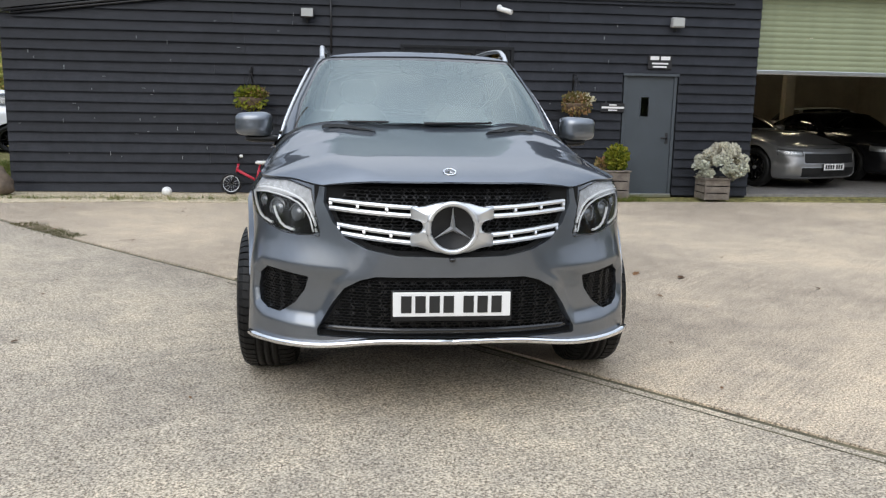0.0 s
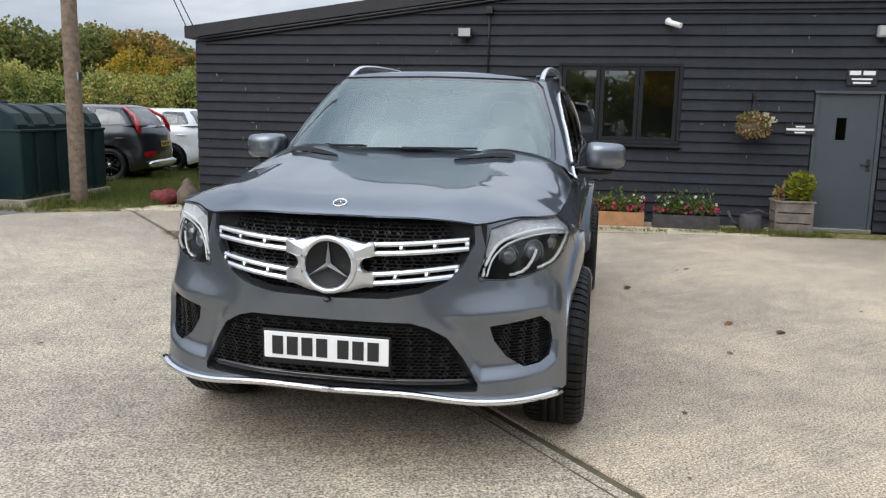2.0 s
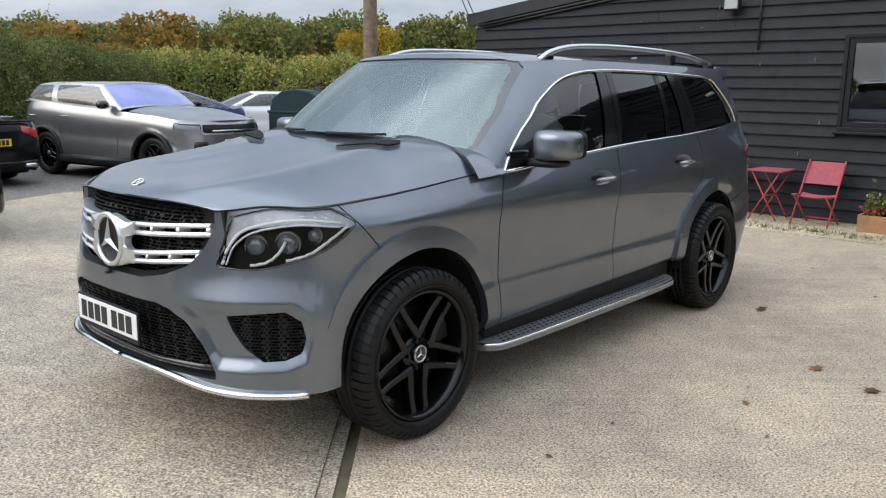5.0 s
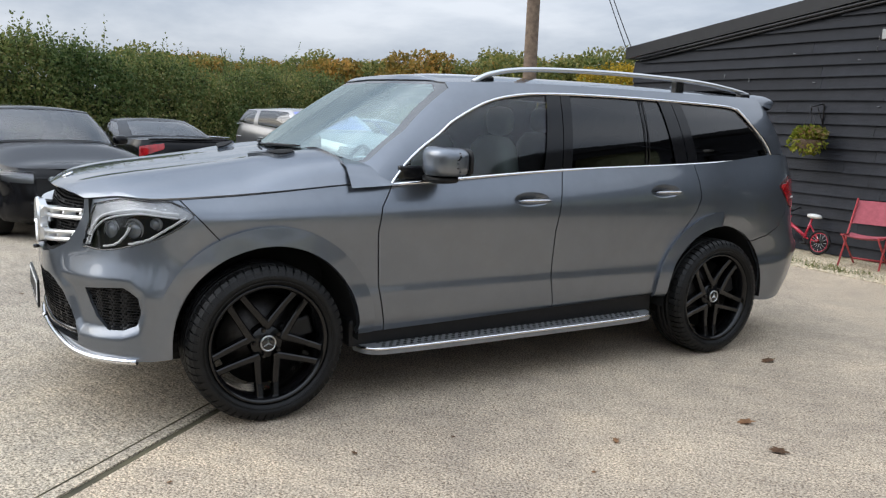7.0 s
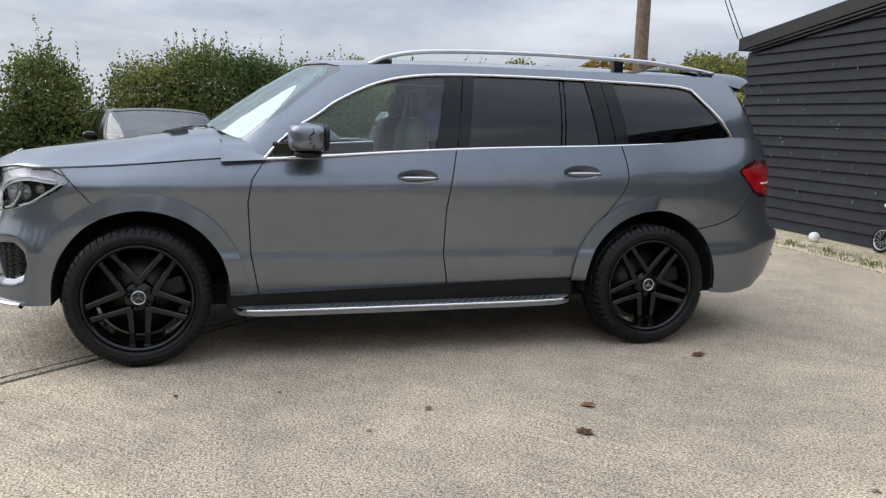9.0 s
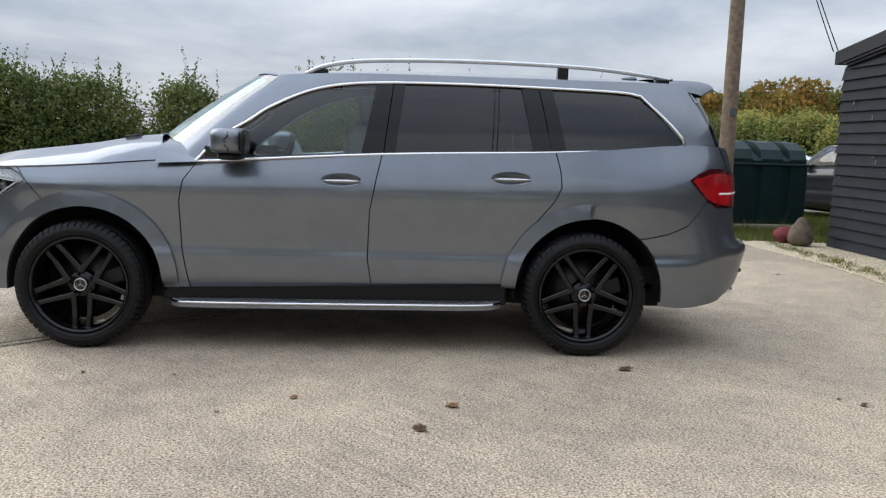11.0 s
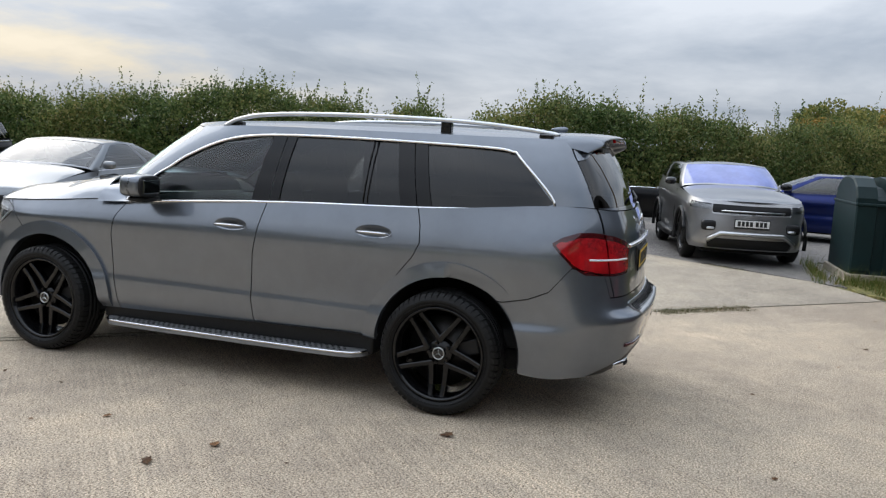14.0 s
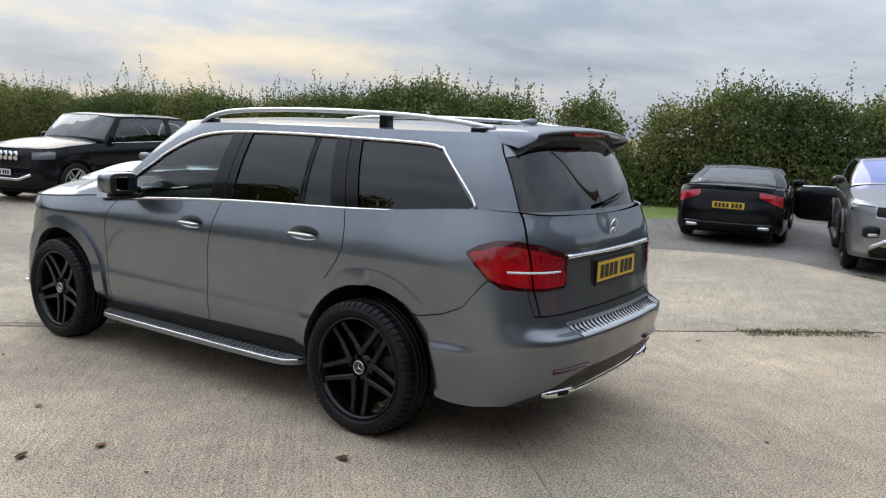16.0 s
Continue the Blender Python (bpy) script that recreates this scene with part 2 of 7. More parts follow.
# ---- a car's shell: spline patches, cut along lines into panels ----
def patch(grid, nu, nv):
    """Verts and triangles of a spline surface through a grid of control points [column][row]."""
    cols = np.array([spline(c, nv) for c in grid])
    pts = np.array([spline(cols[:, j], nu) for j in range(nv)]).transpose(1, 0, 2)
    v = pts.reshape(-1, 3)
    t = []
    for i in range(nu - 1):
        for j in range(nv - 1):
            a, b, c, d = i * nv + j, (i + 1) * nv + j, (i + 1) * nv + j + 1, i * nv + j + 1
            t += [(a, b, c), (a, c, d)]
    return v, np.array(t)


def poly_dist(p, poly):
    """Signed distance of 2D points to a polygon, inside positive."""
    q = np.array(poly, float)
    best = np.full(len(p), 1e9)
    inside = np.zeros(len(p), bool)
    for a, b in zip(q, np.roll(q, -1, 0)):
        e = b - a
        w = p - a
        h = np.clip((w @ e) / (e @ e + 1e-12), 0, 1)
        best = np.minimum(best, np.hypot(*(w - h[:, None] * e).T))
        cond = (a[1] > p[:, 1]) != (b[1] > p[:, 1])
        with np.errstate(divide="ignore", invalid="ignore"):
            xs = (b[0] - a[0]) * (p[:, 1] - a[1]) / (b[1] - a[1] + 1e-15) + a[0]
        inside ^= cond & (p[:, 0] < xs)
    return np.where(inside, best, -best)


def split(mesh, f):
    """Cut a triangle mesh where f (a value per vertex) changes sign: the part with f > 0, and the rest."""
    v, t = mesh
    if len(t) == 0:
        return mesh, mesh
    s = f[t] > 0
    full, none = s.all(1), ~s.any(1)
    verts = list(map(tuple, v))
    cut = {}

    def mid(a, b):
        k = (min(a, b), max(a, b))
        if k not in cut:
            h = f[a] / (f[a] - f[b])
            cut[k] = len(verts)
            verts.append(tuple(v[a] + (v[b] - v[a]) * h))
        return cut[k]

    inn, out = list(map(tuple, t[full])), list(map(tuple, t[none]))
    for tri, sg in zip(t[~full & ~none], s[~full & ~none]):
        k = sg.sum()
        o = int(np.argmax(sg if k == 1 else ~sg))
        a, b, c = tri[o], tri[(o + 1) % 3], tri[(o + 2) % 3]
        ab, ac = mid(a, b), mid(a, c)
        one, two = [(a, ab, ac)], [(ab, b, c), (ab, c, ac)]
        if k == 1:
            inn += one
            out += two
        else:
            out += one
            inn += two
    vv = np.array(verts)
    return pack(vv, inn), pack(vv, out)


def pack(v, t):
    t = np.array(t, int).reshape(-1, 3)
    used, inv = np.unique(t, return_inverse=True)
    return v[used], inv.reshape(-1, 3)


def with_normals(mesh):
    """Append each vertex's smooth normal, so that cut panels keep the shading of the whole surface."""
    v, t = mesh
    v = v[:, :3]
    n = np.zeros_like(v)
    fn = np.cross(v[t[:, 1]] - v[t[:, 0]], v[t[:, 2]] - v[t[:, 0]])
    for i in range(3):
        np.add.at(n, t[:, i], fn)
    n[np.abs(v[:, 0]) < 1e-5, 0] = 0
    n /= np.linalg.norm(n, axis=1, keepdims=True) + 1e-12
    return np.hstack((v, n)), t


def shell_part(name, mesh, material, parent, side=1, label="", push=0.0, thick=0.0, both=False):
    """One panel as an object with turned-in edges; side -1 mirrors it, both adds its mirror image to the same mesh."""
    v, t = mesh
    if len(t) == 0:
        return None
    if v.shape[1] == 3:
        v, t = with_normals(mesh)
    p, n = v[:, :3] + v[:, 3:] * push, v[:, 3:]
    if thick:
        e = {}
        for f in t:
            for i in range(3):
                k = (f[i], f[(i + 1) % 3])
                if (k[1], k[0]) in e:
                    del e[(k[1], k[0])]
                else:
                    e[k] = 1
        edges = [k for k in e if not (abs(p[k[0], 0]) < 1e-4 and abs(p[k[1], 0]) < 1e-4)]
        if edges:
            ea = np.array(edges)
            a, b = p[ea[:, 0]], p[ea[:, 1]]
            a2, b2 = a - n[ea[:, 0]] * thick, b - n[ea[:, 1]] * thick
            out = np.cross(b - a, n[ea[:, 0]])
            out /= np.linalg.norm(out, axis=1, keepdims=True) + 1e-12
            k0, m = len(p), len(ea)
            p = np.vstack((p, a, b, b2, a2))
            n = np.vstack((n, out, out, out, out))
            i = np.arange(m)
            t = np.vstack((t, np.stack((k0 + m + i, k0 + i, k0 + 3 * m + i), 1), np.stack((k0 + m + i, k0 + 3 * m + i, k0 + 2 * m + i), 1)))
    flip = np.array((-1, 1, 1))
    if side < 0:
        p, n, t = p * flip, n * flip, t[:, ::-1]
    if both:
        p, n, t = np.vstack((p, p * flip)), np.vstack((n, n * flip)), np.vstack((t, t[:, ::-1] + len(p)))
    me = bpy.data.meshes.new(name)
    me.from_pydata(p.tolist(), [], t.tolist())
    me.materials.append(material)
    me.shade_smooth()
    me.normals_split_custom_set_from_vertices(n.tolist())
    me.update()
    return part(name, me, None, parent, label)

def smooth01(a, b, x):
    q = np.clip((x - a) / (b - a), 0, 1)
    return q * q * (3 - 2 * q)


def arch_r(v, yc, zc):
    """Distance round a wheel arch, straight down below the hub."""
    return np.hypot(v[:, 1] - yc, np.maximum(v[:, 2] - zc, 0))


def band(mesh, f, gap):
    """Cut along f = 0 and leave a shut line of that width: (f > 0 side, f < 0 side)."""
    a, _ = split(mesh, f(mesh[0]) - gap / 2)
    _, b = split(mesh, f(mesh[0]) + gap / 2)
    return a, b


def line_side(line, upright=True):
    """A test on (y, z): positive behind a broken line that rises in z."""
    ys, zs = np.array([p[0] for p in line]), np.array([p[1] for p in line])
    return lambda v: v[:, 1] - np.interp(v[:, 2], zs, ys)


def tread_blocks(r, h, n=58):
    """Shoulder blocks and centre ribs of a road tyre, standing off the carcass."""
    bm = lathe([(-h * .36, r - .012), (-h * .36, r), (-h * .16, r), (-h * .16, r - .012)], 72)
    for c in (-.1, .16):
        b2 = lathe([(h * c, r - .012), (h * c, r), (h * (c + .2), r), (h * (c + .2), r - .012)], 72)
        me = bpy.data.meshes.new("tread")
        b2.to_mesh(me)
        b2.free()
        bm.from_mesh(me)
    prof = [(.42, r), (.76, r - .004), (.92, r - .018), (1.0, r - .045)]
    for side in (-1, 1):
        for k in range(n):
            rows = []
            for j, (px, pr) in enumerate(prof):
                q0 = (k + .10 * j * side) * 2 * math.pi / n
                w = .39 * 2 * math.pi / n
                rows.append([bm.verts.new((px * h * side, rad * math.cos(q), rad * math.sin(q))) for q, rad in ((q0 - w, pr - .012), (q0 - w, pr), (q0 + w, pr), (q0 + w, pr - .012))])
            for a, b in zip(rows, rows[1:]):
                for i in range(3):
                    bm.faces.new((a[i], a[i + 1], b[i + 1], b[i]))
            bm.faces.new(rows[0])
            bm.faces.new(rows[-1][::-1])
    bmesh.ops.recalc_face_normals(bm, faces=bm.faces)
    return bm


def wheel(parent, x, y, r, rim_r, width, side, material=None, spokes=5, lug=True):
    """Tyre with tread blocks, twin-spoke rim, brake disc and hub cap."""
    w = thing_part("wheel", parent, Matrix.Translation((x * side, y, r)) @ (Matrix() if side > 0 else pose(0, 0, 0, 0, 0, 180)))
    h = width / 2
    c = r - (.009 if lug else 0)
    prof = [(-h * 0.82, rim_r), (-h * 0.98, rim_r + 0.03), (-h, (rim_r + r) / 2), (-h * 0.93, c - 0.022), (-h * 0.8, c - 0.006), (-h * 0.4, c), (h * 0.4, c), (h * 0.8, c - 0.006), (h * 0.93, c - 0.022), (h, (rim_r + r) / 2), (h * 0.99, rim_r + 0.035), (h * 0.9, rim_r + 0.012), (h * 0.8, rim_r)]
    tyre = part("tyre", lathe(prof, 72), RUBBER, w)
    if lug:
        part("tread", tread_blocks(r, h), RUBBER, tyre)
        for rr in (rim_r + .022, rim_r + .040):
            part("sidewall_rib", tube([(h * .985, rr * math.cos(q), rr * math.sin(q)) for q in (2 * math.pi * j / 64 for j in range(64))], .0025, 5, closed=True), RUBBER, tyre)
    rm = material or RIM_BLACK
    bm = lathe([(h * 0.78, rim_r - 0.004), (h * 0.88, rim_r + 0.004), (h * 0.86, rim_r - 0.010), (h * 0.78, rim_r - 0.018), (h * 0.5, rim_r - 0.030), (-h * 0.7, rim_r - 0.03), (-h * 0.8, rim_r)], 64)
    dist = rim_r - 0.012
    for k in range(spokes):
        for sg in (-1, 1):
            # two straight spokes side by side; each meets its neighbour's in a chevron at the hub
            mm = Matrix.Rotation(2 * math.pi * k / spokes + math.pi, 4, "X")
            rows = []
            for q, off, hw, face in ((.058, .051, .0215, .60), (.085, .049, .0205, .61), (.130, .046, .0190, .60), (.200, .0415, .0175, .62), (dist * .93, .038, .0180, .70), (dist, .039, .024, .74)):
                q, off, hw, x0 = q * rim_r / .292, off * rim_r / .292, hw * rim_r / .292, h * face
                sec = [(x0 - .055, -hw * .75), (x0 - .018, -hw), (x0 - .004, -hw * .86), (x0, -hw * .55), (x0, hw * .55), (x0 - .004, hw * .86), (x0 - .018, hw), (x0 - .055, hw * .75)]
                rows.append([bm.verts.new(mm @ Vector((px, sg * off + py, q))) for px, py in sec])
            for r0, r1 in zip(rows, rows[1:]):
                for i in range(8):
                    bm.faces.new((r0[i], r0[(i + 1) % 8], r1[(i + 1) % 8], r1[i]))
            bm.faces.new(rows[0])
            bm.faces.new(rows[-1][::-1])
    bm2 = lathe([(h * 0.1, 0.085), (h * 0.44, 0.083), (h * 0.50, 0.074), (h * 0.50, 0.0)], 32)
    me = bpy.data.meshes.new("rim")
    bm2.to_mesh(me)
    bm2.free()
    bm.from_mesh(me)
    part("rim", bm, rm, w)
    if lug:
        for k in range(5):
            q = 2 * math.pi * (k + 0.5) / 5
            nut = bmesh.new()
            bmesh.ops.create_cone(nut, cap_ends=True, segments=6, radius1=0.011, radius2=0.009, depth=0.03)
            part("wheel_bolt", nut, DISC, w).matrix_local = pose(h * 0.54, 0.066 * math.cos(q), 0.066 * math.sin(q), 0, 90, 0)
        cap = part("hub_cap", lathe([(h * 0.45, 0.042), (h * 0.64, 0.040), (h * 0.67, 0.034), (h * 0.67, 0.0)], 32), GLOSS_BLACK, w, "black hub cap with a silver star")
        e = part("star", star(.033, .006), SATIN, cap)
        e.matrix_local = pose(h * .672, 0, 0, 0, 0, 90)
        part("ring", tube([(h * .66, .036 * math.cos(q), .036 * math.sin(q)) for q in (2 * math.pi * j / 28 for j in range(28))], .0045, 6, closed=True), SATIN, cap)
    else:
        part("hub_cap", lathe([(h * 0.50, 0.036), (h * 0.66, 0.035), (h * 0.68, 0.030), (h * 0.68, 0.0)], 24), SATIN, w, "silver hub cap")
    bm = lathe([(h * 0.05, 0.0), (h * 0.05, rim_r - 0.07), (-h * 0.12, rim_r - 0.07), (-h * 0.12, 0.0)], 40)
    part("brake_disc", bm, DISC, w, "steel brake disc")
    bm = boxes(((-0.05, -0.05, 0.09), (h * 0.30, 0.05, rim_r - 0.045)), bevel=0.012)
    bmesh.ops.transform(bm, matrix=Matrix.Rotation(radians(-75 if side > 0 else 75), 4, "X"), verts=bm.verts)
    part("brake_caliper", bm, BLACK_PLASTIC, w)
    return w


def thing_part(name, parent, m):
    e = new(name)
    e.parent = parent
    e.matrix_local = m
    return e


def thin_glass(name, tint, gloss=0.02, ior=1.6, sheen=(1.0, 1.0, 1.0)):
    """A pane: tinted see-through with a mirror reflection that grows to the edge of view."""
    m = bpy.data.materials.new(name)
    m.use_nodes = True
    n, l = m.node_tree.nodes, m.node_tree.links
    n.clear()
    o, mix, tr, gl, fr = (n.new(k) for k in ("ShaderNodeOutputMaterial", "ShaderNodeMixShader", "ShaderNodeBsdfTransparent", "ShaderNodeBsdfGlossy", "ShaderNodeFresnel"))
    tr.inputs["Color"].default_value = (*tint, 1)
    gl.inputs["Roughness"].default_value = gloss
    fr.inputs["IOR"].default_value = ior
    gl.inputs["Color"].default_value = (*sheen, 1)
    l.new(fr.outputs["Fac"], mix.inputs["Fac"])
    l.new(tr.outputs["BSDF"], mix.inputs[1])
    l.new(gl.outputs["BSDF"], mix.inputs[2])
    l.new(mix.outputs["Shader"], o.inputs["Surface"])
    return m


GLASS_CLEAR = thin_glass("green_tinted_glass", (0.80, 0.90, 0.88), ior=1.65)
GLASS_SCREEN = thin_glass("windscreen_glass", (0.70, 0.86, 0.83), ior=2.9, sheen=(0.88, 1.0, 0.98))
GLASS_BORDER = thin_glass("printed_glass", (0.03, 0.032, 0.033), ior=2.4)
GLASS_DARK = thin_glass("privacy_glass", (0.05, 0.05, 0.052))
LENS = thin_glass("lamp_lens", (0.985, 0.99, 0.995), 0.01, 1.5)


def nearest(mesh, axes, pts, want, keep=None):
    """The third coordinate of a shell at points given by two others."""
    v = mesh[0] if keep is None else mesh[0][keep(mesh[0])]
    q = axes(v)
    out = []
    for p in pts:
        d = np.hypot(q[:, 0] - p[0], q[:, 1] - p[1])
        i = np.argpartition(d, 4)[:4]
        w = 1 / (d[i] + 1e-4)
        out.append(float((v[i, want] * w).sum() / w.sum()))
    return out


def front_y(x, z):
    return nearest(body, lambda v: np.stack((v[:, 0], v[:, 2]), 1), [(abs(x), z)], 1, lambda v: (v[:, 1] < -.3))[0]


def hexmesh(poly, cell, y_of, depth, bar=0.16, two_sided=True, proj=None):
    """A honeycomb of flat struts inside a polygon in (x, z), laid on a surface."""
    verts, faces = [], []
    poly = np.array(poly)
    zs0, zs1 = poly[:, 1].min(), poly[:, 1].max()
    xs0, xs1 = poly[:, 0].min(), poly[:, 0].max()
    dz, dx = cell * .75, cell * math.sqrt(3) / 2 * 1.5
    pts = []
    r = 0
    z = zs0
    while z < zs1 + cell:
        x = xs0 + (dx / 2 if r % 2 else 0)
        while x < xs1 + cell:
            pts.append((x, z))
            x += dx
        z += dz
        r += 1
    keep = poly_dist(np.array(pts), poly) > -cell * .15
    for (x, z), ok in zip(pts, keep):
        if not ok:
            continue
        ring = []
        for k in range(6):
            q = math.pi / 6 + k * math.pi / 3
            ring.append((math.cos(q) * 1.5, math.sin(q)))
        for k in range(6):
            a, b = ring[k], ring[(k + 1) % 6]
            base = len(verts)
            for (px, pz), f, dd in ((a, 1, 0), (b, 1, 0), (b, 1 - bar * 1.6, 0), (a, 1 - bar * 1.6, 0), (b, 1 - bar * 1.6, .012), (a, 1 - bar * 1.6, .012)):
                X, Z = x + px * f * cell / 2, z + pz * f * cell / 2
                verts.append((X, Z, dd))
            faces += [(base, base + 1, base + 2, base + 3), (base + 3, base + 2, base + 4, base + 5)]
    if not verts:
        return [], []
    uniq = {}
    out = []
    for X, Z, dd in verts:
        key = (round(X, 2), round(Z, 2))
        if key not in uniq:
            uniq[key] = y_of(X, Z)
        px, py = uniq[key]
        out.append((px, py + depth + dd, Z))
    return out, faces


def star(radius, depth, tip=0.13):
    """A three-pointed star with ridged arms, in its own x-z plane, facing -y."""
    bm = bmesh.new()
    top = bm.verts.new((0, -depth, 0))
    ring = []
    for k in range(6):
        q = math.pi / 2 + k * math.pi / 3
        r = radius if k % 2 == 0 else radius * tip
        ring.append(bm.verts.new((r * math.cos(q), 0, r * math.sin(q))))
    for k in range(6):
        bm.faces.new((top, ring[k], ring[(k + 1) % 6]))
    bm.faces.new(ring)
    bmesh.ops.recalc_face_normals(bm, faces=bm.faces)
    return bm


def ring_tube(r, thick, n=40, flat=1.0):
    return tube([(r * math.cos(q), 0, r * math.sin(q)) for q in (2 * math.pi * j / n for j in range(n))], thick, 8, closed=True, flat=flat)


def rounded(lo, hi, power=3.0, n=16, squeeze=None):
    """A soft box: a superellipsoid between two corners, optionally reshaped by a function of its unit coordinates."""
    bm = bmesh.new()
    bmesh.ops.create_uvsphere(bm, u_segments=2 * n, v_segments=n, radius=1)
    c, s = (Vector(lo) + Vector(hi)) / 2, (Vector(hi) - Vector(lo)) / 2
    for v in bm.verts:
        d = v.co.normalized()
        k = (abs(d.x) ** power + abs(d.y) ** power + abs(d.z) ** power) ** (-1 / power)
        p = d * k
        if squeeze:
            p = Vector(squeeze(p.x, p.y, p.z))
        v.co = Vector((c.x + p.x * s.x, c.y + p.y * s.y, c.z + p.z * s.z))
    for f in bm.faces:
        f.smooth = True
    return bm


def number_plate(parent, m, material, name="number_plate", w=.52, h=.111):
    """A registration plate whose characters are plain bars."""
    pl = part(name, boxes(((-w / 2, -.006, -h / 2), (w / 2, .006, h / 2)), bevel=.004), material, parent)
    pl.matrix_local = m
    x = -w * .43
    for k in range(7):
        bar = part("plate_bar", boxes(((x, -.0085, -h * .34), (x + w * .088, -.0062, h * .34))), PLATE_INK, pl)
        x += w * .119 + (w * .05 if k == 3 else 0)
    part("plate_surround", boxes(((-w / 2 - .008, -.004, -h / 2 - .022), (w / 2 + .008, .008, h / 2 + .008)), bevel=.005), BLACK_PLASTIC, pl)
    return pl


def on_skin(q, z, depth):
    """A point of the front corner, given along the corner (x + y) and in height, sunk by depth."""
    v = body[0]
    d = np.hypot(v[:, 0] + v[:, 1] - q, v[:, 2] - z) + (v[:, 1] > -.1) * 9 + (v[:, 0] < .4) * 9
    i = np.argpartition(d, 4)[:4]
    w = 1 / (d[i] + 1e-4)
    p = (v[i] * w[:, None]).sum(0) / w.sum()
    return p[:3] - p[3:] * depth


def headlight_insides(lamp, s):
    """Silvery bowl, projector lenses and white light guides behind the lens."""
    shell_part("bowl", head, LAMP_DARK, lamp, s, push=-.055)
    top_band, _ = split(head, head[0][:, 2] - np.interp(head[0][:, 0] + head[0][:, 1], [-.2, -.16, -.10, .0, .2, .36, .58], [.85, .90, .955, .992, 1.012, 1.012, .985]))
    shell_part("reflector", top_band, LAMP_LINING, lamp, s, push=-.008, label="bright reflector band")
    edge = spline(HEADLIGHT + [HEADLIGHT[0]], 70)
    part("lamp_rim", tube([on_skin(q, z, .004) * np.array((s, 1, 1)) for q, z in edge], .0055, 5, closed=True), GLOSS_BLACK, lamp)
    for q, z, r in ((.02, .925, .040), (.20, .935, .044), (.36, .965, .028)):
        p = on_skin(q, z, .040)
        at_ = pose(p[0] * s, p[1], p[2], 0, 0, (-50 if s > 0 else -130))
        ob = part("projector", lathe([(.004, r), (.016, r * .8), (.022, r * .45), (.024, 0)], 24), PROJECTOR, lamp, "clear projector lens")
        ob.matrix_local = at_
        ob = part("projector_ring", lathe([(-.03, r * 1.25), (.002, r * 1.25), (.010, r * 1.12), (.006, r), (-.02, r)], 24), LAMP_RING, lamp, "grey projector ring")
        ob.matrix_local = at_
    curves = [[(-.165, .85), (-.125, .92), (-.04, .985), (.12, 1.018), (.30, 1.030), (.50, 1.012)], [(-.14, .85), (-.10, .915), (-.02, .968), (.12, .998), (.30, 1.010), (.50, .995)], [(.0, .852), (.08, .862), (.15, .895), (.195, .945)], [(.20, .872), (.32, .892), (.42, .935), (.54, .998)]]
    for c, r in zip(curves, (.007, .0045, .0065, .0065)):
        part("light_guide", tube([on_skin(q, z, .008) * np.array((s, 1, 1)) for q, z in spline(c, 26)], r, 6), LAMP_GUIDE, lamp, "white light guide")
    for k in range(7):
        p = on_skin(.05 + .06 * k, 1.043 - .004 * abs(k - 4), .014)
        led = part("indicator", boxes(((-.011, -.005, -.006), (.011, .005, .006)), bevel=.002), LAMP_GUIDE, lamp)
        led.matrix_local = pose(p[0] * s, p[1], p[2], 0, 0, 52 * s)


LAMP_LINING = mat("lamp_lining", (0.50, 0.51, 0.525), 0.3, vary=0.25, scale=26)
LAMP_DARK = mat("dark_lamp_bowl", (0.045, 0.046, 0.048), 0.35, metal=0.4, colour2=(0.02, 0.02, 0.021), scale=18)
LAMP_RING = mat("grey_lamp_ring", (0.22, 0.225, 0.23), 0.3, metal=0.6)
PROJECTOR = mat("projector_lens", (0.16, 0.17, 0.18), 0.06, metal=0.35, coat=1.0)
MESH_BLACK = mat("satin_black_mesh", (0.009, 0.009, 0.0095), 0.45, spec=0.3)
RED_RIB = mat("ribbed_red_lens", (0.30, 0.006, 0.010), 0.2, coat=1.0, vary=0.5, scale=60)
RED_DARK = mat("dark_red_lens", (0.05, 0.002, 0.003), 0.1, coat=1.0)
LAMP_GUIDE = mat("white_light_guide", (0.88, 0.89, 0.90), 0.25, coat=0.5)
SILVER_PAINT = mat("silver_grille_paint", (0.70, 0.71, 0.72), 0.30, metal=0.75)
SEAT_GREY = mat("grey_leather", (0.16, 0.155, 0.15), 0.55, vary=0.1, bump=0.1)


# ---- the grey estate car in the middle of the yard ----
suv = thing("suv_car", "dark grey metallic SUV with black alloy wheels on the concrete yard", "car")

# plan of the lower body: column feet and the way that they face
FEET = [(0, -.90, 0, -1), (.30, -.883, .08, -1), (.57, -.80, .5, -.87), (.77, -.69, .68, -.73), (.90, -.50, .95, -.3), (.935, -.2, 1, 0), (.94, .05, 1, 0), (.935, .6, 1, 0),
        (.93, 1.75, 1, 0), (.935, 2.6, 1, 0), (.935, 3.1, 1, .03), (.915, 3.64, .98, .2), (.85, 3.93, .8, .6), (.66, 4.09, .3, .95), (.3, 4.14, .06, 1), (0, 4.15, 0, 1)]
FEET_BOT = [.372, .372, .342, .340, .346, .36, .37, .375, .405, .425, .40, .305, .32, .335, .345, .35]
FEET_TOP = [1.075, 1.07, 1.052, 1.072, 1.070, 1.084, 1.103, 1.150, 1.215, 1.25, 1.278, 1.325, 1.33, 1.315, 1.305, 1.30]
FRONT = [-.012, .0, .015, .02, .015, .0, -.015, -.05]
CORNER = [.022, .020, .018, .018, -.026, -.055, -.070, -.092]
